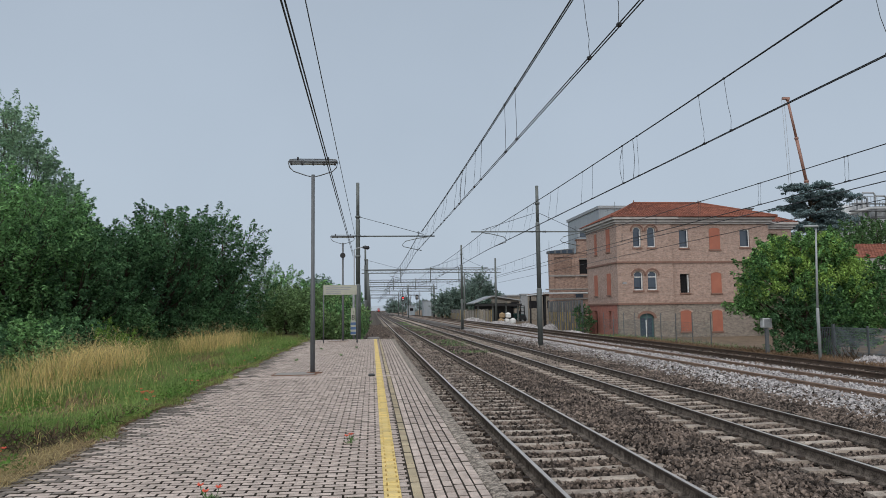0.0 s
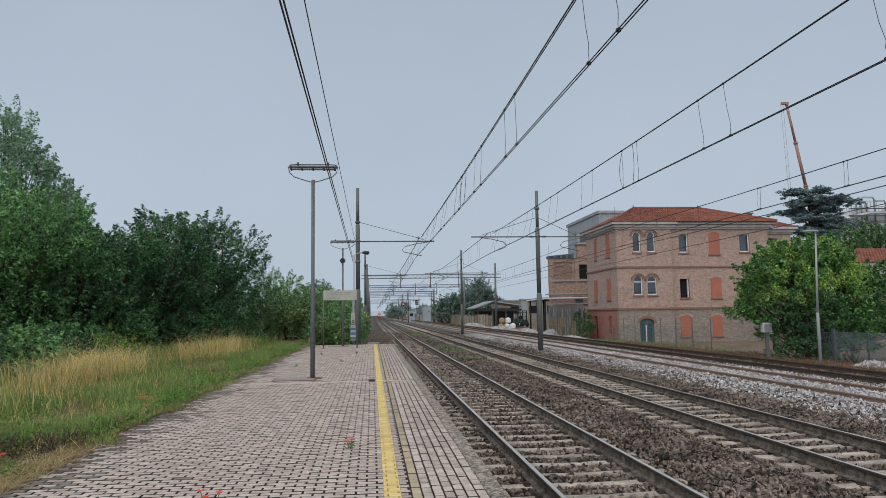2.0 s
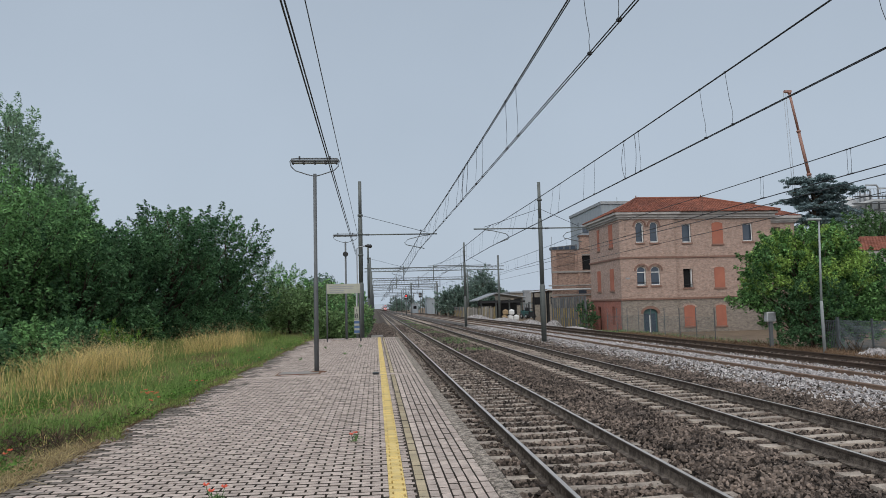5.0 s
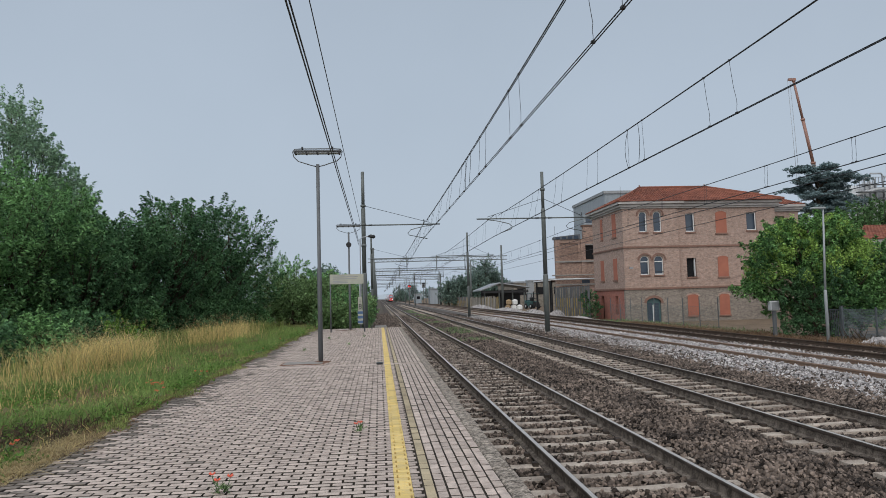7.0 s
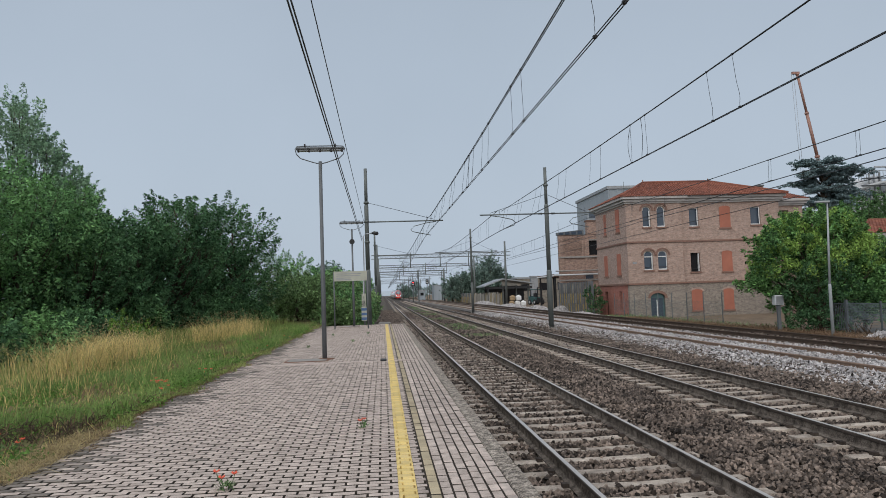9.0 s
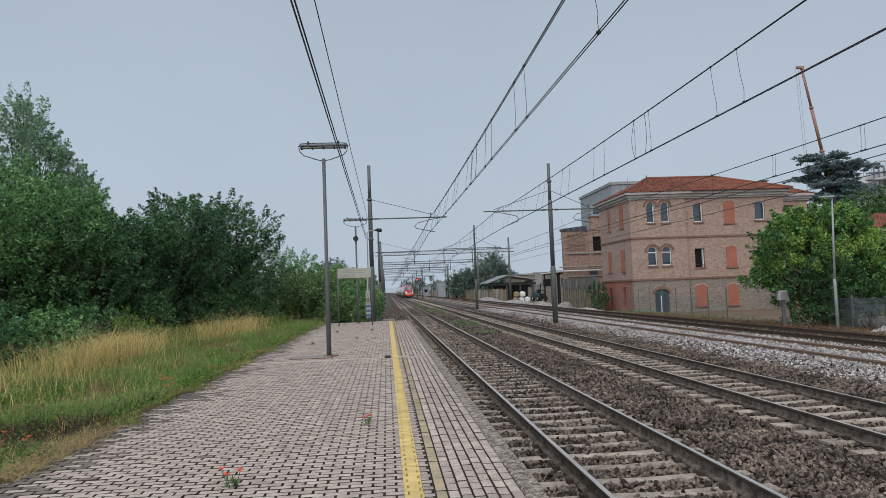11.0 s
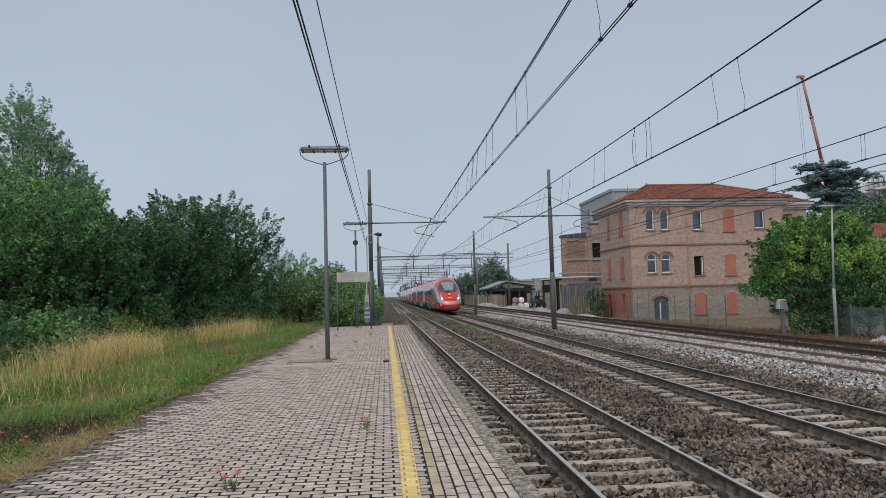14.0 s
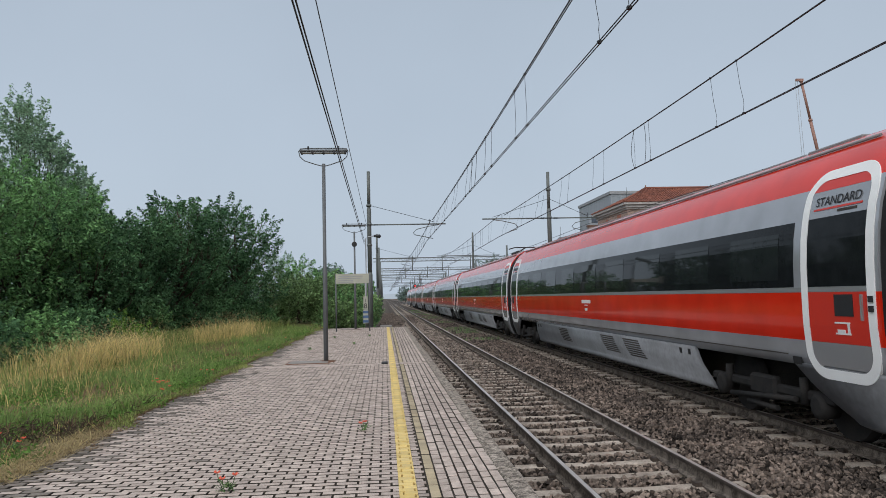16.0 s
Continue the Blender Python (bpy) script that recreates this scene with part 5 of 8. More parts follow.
def nose_section(s):
    """Half outline of the cross-section s metres behind the nose tip."""
    W = float(np.interp(s, [0, 0.06, 0.2, 0.5, 1.0, 1.8, 3.0, 4.5, 6.5], [0.02, 0.50, 0.80, 1.04, 1.20, 1.32, 1.41, 1.45, 1.462]))
    T = float(np.interp(s, [0, 0.06, 0.2, 0.5, 1.0, 1.7, 2.4, 3.2, 4.0, 4.8, 5.6, 6.5, 7.5], [0.98, 1.32, 1.50, 1.69, 1.96, 2.34, 2.76, 3.25, 3.63, 3.88, 4.01, 4.06, 4.07]))
    Bz = float(np.interp(s, [0, 0.06, 0.2, 0.6, 1.5, 5], [0.80, 0.45, 0.30, 0.22, 0.20, 0.30]))
    k = min(1.0, s / 7.0) ** 1.2
    out = []
    n = len(SECTION)
    for i, (x, z) in enumerate(SECTION):
        u, v = x / 1.462, (z - 0.30) / 3.77
        a = math.pi * i / (n - 1) - math.pi / 2
        ue, ve = max(0.0, math.cos(a)) ** 0.72, 0.5 + 0.5 * math.copysign(abs(math.sin(a)) ** 0.85, math.sin(a))
        # low widest point on the nose
        ve = ve ** 1.12
        out.append((W * (u * k + ue * (1 - k)), Bz + (T - Bz) * (v * k + ve * (1 - k))))
    return out


def loft(bm, stations, section_at, close_ends=True, mat=0):
    rings = []
    for y in stations:
        half = section_at(y)
        ring = [(x, z) for x, z in half] + [(-x, z) for x, z in half[-2:0:-1]]
        rings.append([bm.verts.new((x, y, z)) for x, z in ring])
    n = len(rings[0])
    for r0, r1 in zip(rings, rings[1:]):
        for k in range(n):
            f = bm.faces.new((r0[k], r0[(k + 1) % n], r1[(k + 1) % n], r1[k]))
            f.smooth = True
            f.material_index = mat
    if close_ends:
        for ring in (rings[0], rings[-1][::-1]):
            bm.faces.new([bm.verts.new(v.co) for v in ring]).material_index = mat
    bmesh.ops.recalc_face_normals(bm, faces=bm.faces)


def side_panel(bm, s, y0, y1, z0, z1, out, n=5, round_z=0.0):
    """A panel that follows the car's flank on side s, proud by out."""
    rows = []
    for k in range(n + 1):
        z = z0 + (z1 - z0) * k / n
        rows.append([bm.verts.new((s * (flank_x(z) + d), y, z)) for y in (y0, y1) for d in (out, -0.02)])
    for a, b in zip(rows, rows[1:]):
        bm.faces.new((a[0], a[2], b[2], b[0]))
        bm.faces.new((a[0], b[0], b[1], a[1]))
        bm.faces.new((a[2], a[3], b[3], b[2]))
    bm.faces.new((rows[0][0], rows[0][1], rows[0][3], rows[0][2]))
    bm.faces.new((rows[-1][0], rows[-1][2], rows[-1][3], rows[-1][1]))
    bmesh.ops.recalc_face_normals(bm, faces=bm.faces)


def door_ring(bm, s, y0, y1, z0, z1, w, out):
    """The raised white border round a door, with rounded corners."""
    r = 0.24

    def outline(g):
        pts = []
        for cy, cz, a0 in ((y1 - r, z0 + r, -90), (y1 - r, z1 - r, 0), (y0 + r, z1 - r, 90), (y0 + r, z0 + r, 180)):
            for k in range(11):
                a = radians(a0 + 9 * k)
                pts.append((cy + (r + g) * math.cos(a), cz + (r + g) * math.sin(a)))
        fine = []
        for p, q in zip(pts, pts[1:] + pts[:1]):
            m = max(1, int(math.hypot(q[0] - p[0], q[1] - p[1]) / 0.12))
            fine += [(p[0] + (q[0] - p[0]) * i / m, p[1] + (q[1] - p[1]) * i / m) for i in range(m)]
        return fine
    o, i_ = outline(w), outline(0)

    def put(q, d):
        return [bm.verts.new((s * (flank_x(z) + d), y, z)) for y, z in q]
    A, B, C, D = put(o, out), put(i_, out), put(o, -0.02), put(i_, -0.02)
    n = len(o)
    for k in range(n):
        j = (k + 1) % n
        bm.faces.new((A[k], A[j], B[j], B[k]))
        bm.faces.new((A[k], C[k], C[j], A[j]))
        bm.faces.new((B[k], B[j], D[j], D[k]))
    bmesh.ops.recalc_face_normals(bm, faces=bm.faces)


def text_on(name, words, size, mat, parent, m):
    cu = bpy.data.curves.new(name, "FONT")
    cu.body = words
    cu.size = size
    cu.align_x = "CENTER"
    cu.extrude = 0.0015
    me = bpy.data.meshes.new_from_object(bpy.data.objects.new("tmp_text", cu))
    me.materials.clear()
    me.materials.append(M[mat])
    ob = new(name, me)
    ob.parent = parent
    ob.matrix_local = m
    return ob


def bogie(car, y):
    for s in (-1, 1):
        bm = bmesh.new()
        box(bm, s * 1.22 - 0.05, s * 1.22 + 0.05, y - 1.65, y + 1.65, 0.50, 0.64, bevel=0.03)
        box(bm, s * 1.24 - 0.07, s * 1.24 + 0.07, y - 0.35, y + 0.35, 0.44, 0.74, bevel=0.04)
        for d in (-1.32, 1.32):
            tube(bm, [(s * 1.05, y + d, 0.46), (s * 1.28, y + d, 0.46), (s * 1.31, y + d, 0.46)], [0.17, 0.17, 0.10], 12)
            tube(bm, [(s * 1.27, y + d * 0.78, 0.45), (s * 1.27, y + d * 0.78, 0.80)], 0.06, 10)
        tube(bm, [(s * 1.32, y - 0.9, 0.50), (s * 1.32, y + 0.9, 0.36)], 0.04, 8)
        tube(bm, [(s * 1.3, y - 0.4, 0.30), (s * 1.3, y + 0.4, 0.30)], 0.04, 8)
        part("bogie_frame", bm, "bogie_metal", car, "dark dirty bogie frame")
    for d in (-1.32, 1.32):
        bm = bmesh.new()
        for s in (-1, 1):
            tube(bm, [(s * 0.69, y + d, 0.46), (s * 0.72, y + d, 0.46), (s * 0.83, y + d, 0.46)], [0.49, 0.46, 0.46], 20)
        tube(bm, [(-0.7, y + d, 0.46), (0.7, y + d, 0.46)], 0.09, 8)
        part("wheelset", bm, "bogie_metal", car)
    # added solid box that stops light and view through the bogie bay
    part("bogie_bolster", newbox(-0.62, 0.62, y - 2.2, y + 2.2, 0.32, 0.97, bevel=0.04), "bogie_metal", car)


BAY = 1.0        # the body's underside; skirts hang below it between the bogies


def raised_section(y):
    """The car's outline above the skirts."""
    return [(x, max(z, BAY - 0.02 + 0.01 * x)) if z < BAY else (x, z) for x, z in SECTION]


def skirt(car, s, lo, hi, mat):
    """A skirt panel below the body; lo and hi give its ends at the bottom and at the top."""
    bm = bmesh.new()
    n = 12
    rows = []
    for k in range(-1, n + 1):
        u = max(0, k) / n
        z = 0.30 + (BAY - 0.28) * u
        e0 = lo[0] + (lo[1] - lo[0]) * u ** 0.8
        e1 = hi[0] + (hi[1] - hi[0]) * u ** 0.8
        x = flank_x(z) if k > 0 else 1.16 if k == 0 else 0.85
        rows.append([bm.verts.new((s * q, y, z)) for y in (e0, e1) for q in (x, x - 0.05)])
    for a, b in zip(rows, rows[1:]):
        for i, j in ((0, 2), (1, 3), (0, 1), (2, 3)):
            f = bm.faces.new((a[i], a[j], b[j], b[i]))
            f.smooth = (i, j) == (0, 2)
    for r in (rows[0], rows[-1]):
        bm.faces.new((r[0], r[1], r[3], r[2]))
    bmesh.ops.recalc_face_normals(bm, faces=bm.faces)
    part("skirt", bm, mat, car)


def skirts(car, y0, y1, bogies, mat):
    """Skirts from y0 to y1, open at the bogies; the openings lean towards the car's ends."""
    mid = (y0 + y1) / 2
    for s in (-1, 1):
        at = (y0, y0)
        for b in bogies:
            f = 1 if b < mid else -1
            ends = [(b - 2.25, b - 1.05), (b + 1.6, b + 2.0)] if f > 0 else [(b - 1.6, b - 2.0), (b + 2.25, b + 1.05)]
            skirt(car, s, at, ends[0], mat)
            at = ends[1]
        skirt(car, s, at, (y1, y1), mat)


def dark_floor(bm):
    """The underside of the body is dirty dark."""
    bm.normal_update()
    for f in bm.faces:
        if f.calc_center_median().z < BAY + 0.005 and abs(f.normal.z) > 0.6:
            f.material_index = 1


CAR = 23.6       # pitch of the cars
GAP = 0.87       # bellows between them
FIRST = 26.18     # length of the leading car


def car_details(car, y0, y1, win0, win1, doors, bogies, grilles=()):
    """Flank details between y0 and y1 of a car whose own space is that of the train."""
    for s in (-1, 1):
        bm = bmesh.new()
        side_panel(bm, s, win0, win1, 2.02, 2.88, 0.006, 6)
        band = part("window_band", bm, "car_window", car, "dark tinted window band")
        n = max(1, int((win1 - win0) / 2.05))
        for k in range(n):
            a = win0 + 0.35 + k * (win1 - win0 - 0.4) / n
            bm = bmesh.new()
            side_panel(bm, s, a, a + 1.36, 2.12, 2.76, 0.011, 4)
            part("window_pane", bm, "car_pane", band)
        bm = bmesh.new()
        side_panel(bm, s, win0 - 0.3, win1 + 0.3, 1.955, 2.012, 0.005, 2)
        part("silver_line", bm, "silver", car)
        for d in doors:
            bm = bmesh.new()
            door_ring(bm, s, d - 0.56, d + 0.56, 1.0, 3.36, 0.13, 0.011)
            part("door_frame", bm, "door_white", car, "broad white rounded door frame")
            door = None
            for z0, z1, mt in ((1.03, 1.33, "silver"), (1.332, 1.95, "train_red"), (1.952, 2.015, "silver"), (2.017, 2.88, "car_window"), (2.882, 3.22, "silver"), (3.222, 3.35, "train_red")):
                bm = bmesh.new()
                side_panel(bm, s, d - 0.55, d + 0.55, z0, z1, 0.008, 3)
                if door is None:
                    door = part("door", bm, mt, car, "plug door in red, silver and dark glass")
                else:
                    part("door_panel", bm, mt, door)
            f = -1 if d > (y0 + y1) / 2 else 1      # fittings on the side towards the gangway
            bm = bmesh.new()
            side_panel(bm, s, d - 0.17 - 0.14 * f, d + 0.17 - 0.14 * f, 1.66, 1.92, 0.014, 2)
            part("display", bm, "dark", door)
            bm = bmesh.new()
            for za, zb, ya, yb in ((1.44, 1.46, -0.14, 0.14), (1.57, 1.59, -0.14, 0.14), (1.46, 1.57, -0.13, -0.09), (1.46, 1.50, -0.04, 0.10)):
                side_panel(bm, s, d + ya - 0.1 * f, d + yb - 0.1 * f, za, zb, 0.014, 1)
            part("door_notice", bm, "white", door)
            for za in (1.72, 1.83):
                bm = bmesh.new()
                side_panel(bm, s, d - 0.63 * f - 0.03, d - 0.63 * f + 0.03, za, za + 0.07, 0.036, 1)
                part("door_button", bm, "dark", car)
            bm = bmesh.new()
            side_panel(bm, s, d - 0.47 * f - 0.015, d - 0.47 * f + 0.015, 1.62, 1.92, 0.03, 1)
            part("door_handle", bm, "silver", door)
            if s < 0:
                zt = 3.03
                tilt = math.degrees(math.atan2(flank_x(2.9) - flank_x(3.2), 0.3))
                mt = Matrix.Translation((-(flank_x(zt) + 0.016), d, zt)) @ pose(0, 0, 0, 0, 0, -90) @ pose(0, 0, 0, 90 - tilt, 0, 0)
                text_on("class_name", "STANDARD", 0.165, "dark", door, mt)
                bm = bmesh.new()
                side_panel(bm, s, d - 0.46, d + 0.46, 2.975, 3.0, 0.014, 1)
                part("red_stripe", bm, "train_red", door)
                bm = bmesh.new()
                side_panel(bm, s, d - 0.37, d - 0.02, 2.925, 2.955, 0.014, 1)
                part("small_print_bar", bm, "under", door)
        # lettering in the red band, as bars
        mid = (win0 + win1) / 2
        bm = bmesh.new()
        for k in range(12):
            side_panel(bm, s, mid - 0.42 + 0.07 * k, mid - 0.42 + 0.07 * k + 0.05, 1.74, 1.83, 0.006, 1)
        side_panel(bm, s, mid - 0.14, mid + 0.14, 1.68, 1.70, 0.006, 1)
        for k in range(4):
            side_panel(bm, s, mid - 0.11 + 0.06 * k, mid - 0.11 + 0.06 * k + 0.04, 1.54, 1.61, 0.006, 1)
        part("lettering", bm, "white", car)
        for g in grilles or (bogies[0] + 3.6, bogies[0] + 8.0, bogies[0] + 9.3):
            for k in range(8):
                bm = bmesh.new()
                side_panel(bm, s, g + 0.04 * k, g + 1.0 + 0.04 * k, 0.58 + 0.05 * k, 0.605 + 0.05 * k, 0.008, 1)
                part("vent_slat", bm, "under", car)
        for b in bogies:
            f = 1 if b < (y0 + y1) / 2 else -1
            for d, w, z0, z1 in ((2.25, 0.05, 0.86, 0.96), (2.62, 0.05, 0.86, 0.96), (-1.15, 0.09, 1.0, 1.1)):
                bm = bmesh.new()
                side_panel(bm, s, b + d * f - w, b + d * f + w, z0, z1, 0.006, 1)
                part("jacking_socket", bm, "dark", car)
        bm = bmesh.new()
        side_panel(bm, s, y0 + 1.9, y1 - 1.9, 1.115, 1.13, 0.004, 1)
        part("skirt_seam", bm, "under", car)
    for b in bogies:
        bogie(car, b)
    # added solid box along the car, blocking light and view beneath the floor
    part("underfloor_case", newbox(-0.62, 0.62, max(y0, 16.2) + 0.3 if y0 > 5 else y0 + 0.3, y1 - 0.3, 0.36, 0.965), "under", car)
    for k in range(int((y1 - y0 - 3) / 1.3)):
        bm = bmesh.new()
        a = y0 + 1.5 + 1.3 * k
        box(bm, -0.44, 0.44, a, a + 1.25, 3.80, 4.045 if k % 4 else 4.06, bevel=0.02)
        if k % 6 == 2:
            tube(bm, [(0.5, a, 4.05), (0.5, a, 4.22), (0.5, a + 0.12, 4.24)], 0.03, 6)
        part("roof_panel", bm, "roof_kit", car)
    for s in (-1, 1):
        part("roof_rail", newtube([(s * 0.86, y0 + 0.6, 3.84), (s * 0.86, y1 - 0.6, 3.84)], 0.02, 6), "roof_kit", car)


def build_train():
    T = empty("high_speed_train")
    tagged(T, "red and silver high speed train with a rounded nose", "train")
    # leading car
    st = [0, 0.03, 0.06, 0.12, 0.2, 0.32, 0.5, 0.75, 1.0, 1.35, 1.7, 2.05, 2.4, 2.8, 3.2, 3.6, 4.0, 4.4, 4.8, 5.2, 5.6, 6.0, 6.5, 7.0, 7.5, 9, 12, 18, FIRST - 0.87]
    bm = bmesh.new()
    lead_bogies = [FIRST - 4.7]
    loft(bm, st[:-2] + [16.0, 16.01] + st[-1:], lambda y: nose_section(y) if y < 7.5 else raised_section(y) if y > 16.005 else SECTION)
    dark_floor(bm)
    lead = part("leading_car", bm, ["livery_nose", "under"], T, "red nose car with a silver sweep and dark windscreen")
    skirts(lead, 15.99, FIRST - 0.87, lead_bogies, "skirt_grey")
    car_details(lead, 8.5, FIRST - 0.87, 7.6, FIRST - 2.5, [FIRST - 1.62], [FIRST - 4.7], (10.9, 12.25, 13.6, 14.95))
    # slanted end of the window band
    for s in (-1, 1):
        bm = bmesh.new()
        rows = []
        for k in range(13):
            z = 2.02 + 0.86 * k / 12
            rows.append([bm.verts.new((s * (flank_x(z) + 0.008), q, z)) for q in (5.30 + 1.66 * k / 12, 7.602)])
        for a, b in zip(rows, rows[1:]):
            bm.faces.new((a[0], a[1], b[1], b[0]))
        part("window_corner", bm, "car_window", lead)
        edge = [(s * (flank_x(2.02 + 0.86 * k / 12) + 0.004), 5.27 + 1.66 * k / 12, 2.02 + 0.86 * k / 12) for k in range(13)]
        part("silver_edge", newtube(edge, 0.022, 6), "silver", lead)
        for q in (7.88, 6.98):
            bm = bmesh.new()
            side_panel(bm, s, q, q + 0.03, 1.2, 2.86, 0.016, 14)
            part("door_seam", bm, "silver", lead)
        bm = bmesh.new()
        side_panel(bm, s, 4.4, 7.0, 0.97, 1.08, 0.05, 1)
        part("step", bm, "silver", lead, "pale step under the crew door")
        bm = bmesh.new()
        for q in (8.4, 8.7):
            side_panel(bm, s, q, q + 0.2, 1.45, 1.50, 0.006, 1)
        part("lettering", bm, "white", lead)
    # windscreen: a shell over the nose's upper surface
    def shell(name, y0, y1, a0, a1, mat, out=0.012, n=10, taper=0.0, parent=lead, label="", sides=(1,)):
        """A patch that follows the nose between two stations and two fractions of the half outline."""
        for sd in sides:
            b2 = bmesh.new()
            rows = []
            m = 14
            for i in range(m + 1):
                f = i / m
                y = y0 + (y1 - y0) * f
                sec = nose_section(y)
                arr = np.array(sec)
                d = np.r_[0, np.cumsum(np.hypot(*np.diff(arr, axis=0).T))]
                d /= d[-1]
                lo = a0[0] + (a0[1] - a0[0]) * f
                hi = a1[0] + (a1[1] - a1[0]) * f
                row = []
                for k in range(n + 1):
                    q = lo + (hi - lo) * k / n
                    x, z = float(np.interp(q, d, arr[:, 0])), float(np.interp(q, d, arr[:, 1]))
                    x2, z2 = float(np.interp(min(q + 0.01, 1), d, arr[:, 0])), float(np.interp(min(q + 0.01, 1), d, arr[:, 1]))
                    x1, z1 = float(np.interp(q - 0.01, d, arr[:, 0])), float(np.interp(q - 0.01, d, arr[:, 1]))
                    nx, nz = z2 - z1, -(x2 - x1)
                    l = math.hypot(nx, nz) or 1
                    row.append(b2.verts.new((sd * (x + nx / l * out), y - out * 0.5, z + nz / l * out)))
                rows.append(row)
            for r0, r1 in zip(rows, rows[1:]):
                for k in range(n):
                    f = b2.faces.new((r0[k], r0[k + 1], r1[k + 1], r1[k]))
                    f.smooth = True
            bmesh.ops.remove_doubles(b2, verts=b2.verts, dist=0.0005)
            part(name, b2, mat, parent, label)
    def fraction(y, z):
        """How far round the half outline a height lies, on the upper flank."""
        arr = np.array(nose_section(y))
        d = np.r_[0, np.cumsum(np.hypot(*np.diff(arr, axis=0).T))]
        return float(np.interp(z, arr[:, 1], d / d[-1]))
    fa, fb, fc = fraction(2.6, 2.50), fraction(3.35, 2.92), fraction(4.05, 3.48)
    shell("windscreen_surround", 1.58, 2.6, (0.865, fa), (1.0, 1.0), "surround", 0.012, sides=(-1, 1), label="dark grey windscreen surround")
    shell("windscreen_surround", 2.6, 3.35, (fa, fb), (1.0, 1.0), "surround", 0.012, sides=(-1, 1))
    shell("windscreen_surround", 3.35, 4.12, (fb, fc), (1.0, 1.0), "surround", 0.012, sides=(-1, 1))
    shell("windscreen", 1.95, 3.72, (0.885, 0.850), (1.0, 1.0), "screen", 0.022, sides=(-1, 1), label="large curved windscreen with sky reflection put into its pale colour")
    shell("headlamp", 0.45, 1.85, (0.715, 0.675), (0.752, 0.795), "lamp_glass", 0.014, sides=(-1, 1), label="smoked headlamp glass")
    shell("headlamp_light", 0.52, 1.0, (0.716, 0.700), (0.732, 0.722), "headlight", 0.022, sides=(-1, 1), label="lit white headlamp strip")
    shell("headlamp_lens", 1.3, 1.52, (0.715, 0.71), (0.742, 0.742), "tube", 0.020, sides=(-1, 1))
    shell("cab_window", 4.44, 5.05, (fraction(4.44, 2.58), fraction(5.05, 2.66)), (fraction(4.44, 3.23), fraction(5.05, 3.32)), "car_window", 0.014, sides=(-1, 1), label="slanting cab side window in a black frame")
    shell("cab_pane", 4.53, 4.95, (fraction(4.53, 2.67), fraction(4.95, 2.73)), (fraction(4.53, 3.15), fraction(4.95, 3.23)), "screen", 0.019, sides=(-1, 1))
    shell("coupler_seam", 0.255, 0.275, (0.03, 0.03), (1.0, 1.0), "dark", 0.012, sides=(-1, 1))
    for s in (-1, 1):
        def on_side(q, z):
            arr = np.array(nose_section(q)) if q < 7.5 else np.array(SECTION)
            k0 = int(np.argmax(arr[:, 0]))
            x = float(np.interp(z, arr[k0:, 1], arr[k0:, 0])) if z > arr[k0, 1] else float(np.interp(z, arr[: k0 + 1, 1], arr[: k0 + 1, 0]))
            return (s * (x + 0.004), q, z)
        pts = [on_side(6.47, 2.93)] + [on_side(6.4 - 0.45 * k, 2.88 - 0.192 * k) for k in range(9)]
        part("body_seam", newtube(pts, 0.012, 5), "dark", lead)
        bm = bmesh.new()
        for k in range(7):
            if k != 3:
                side_panel(bm, s, 6.12 + 0.075 * k, 6.17 + 0.075 * k, 2.07, 2.15, 0.014, 1)
        part("lettering", bm, "silver", lead)
        bm = bmesh.new()
        side_panel(bm, s, 8.18, 8.40, 1.40, 1.58, 0.008, 1)
        part("notice_plate", bm, "door_white", lead)
        bm = bmesh.new()
        side_panel(bm, s, 7.30, 7.62, 1.20, 1.36, 0.008, 1)
        part("foothold", bm, "dark", lead)
    shell("cab_seam", 6.455, 6.482, (fraction(6.47, 2.92), fraction(6.47, 2.92)), (1.0, 1.0), "dark", 0.006, sides=(-1, 1))
    b2 = bmesh.new()
    tube(b2, [(0, q - 0.012, nose_section(q)[-1][1] + 0.002) for q in (0.04, 0.08, 0.14, 0.2, 0.27)] , 0.011, 5)
    tube(b2, [(0, q - 0.012, nose_section(q)[0][1]) for q in (0.04, 0.08, 0.2, 0.27)], 0.011, 5)
    tube(b2, [(0, 0.028, nose_section(0.04)[0][1]), (0, -0.006, 0.9), (0, 0.028, nose_section(0.04)[-1][1])], 0.011, 5)
    part("nose_seam", b2, "dark", lead)
    zc = nose_section(1.12)[-1][1]
    part("top_lamp", newtube([(0, 1.16, zc - 0.06), (0, 1.08, zc + 0.035)], [0.21, 0.19], 18), "dark", lead, "round lamp under the windscreen")
    part("top_lamp_light", newtube([(0, 1.09, zc + 0.02), (0, 1.065, zc + 0.05)], [0.075, 0.07], 14), "lamp_soft", lead)
    part("top_lamp_ring", newtube([(0.115 * math.cos(a), 1.085 - 0.02 * math.sin(a), zc + 0.036 + 0.10 * math.sin(a)) for a in np.linspace(0, 2 * math.pi, 17)], 0.034, 6), "door_white", lead)
    for s in (-0.12, 0.12):
        q = [1.45, 1.9, 2.5, 3.0]
        part("wiper", newtube([(s - 0.22 * k, v, nose_section(v)[-1][1] + 0.045 - 0.03 * k) for k, v in enumerate(q)], 0.02, 5), "dark", lead)
    # plain emblem on the nose
    ze = nose_section(0.62)[-1][1]
    part("emblem", newbox(-0.17, 0.17, 0.50, 0.74, ze - 0.05, ze + 0.02), "white", lead, "small pale emblem plate")
    sec = np.array(nose_section(0.45))
    zn = 0.98
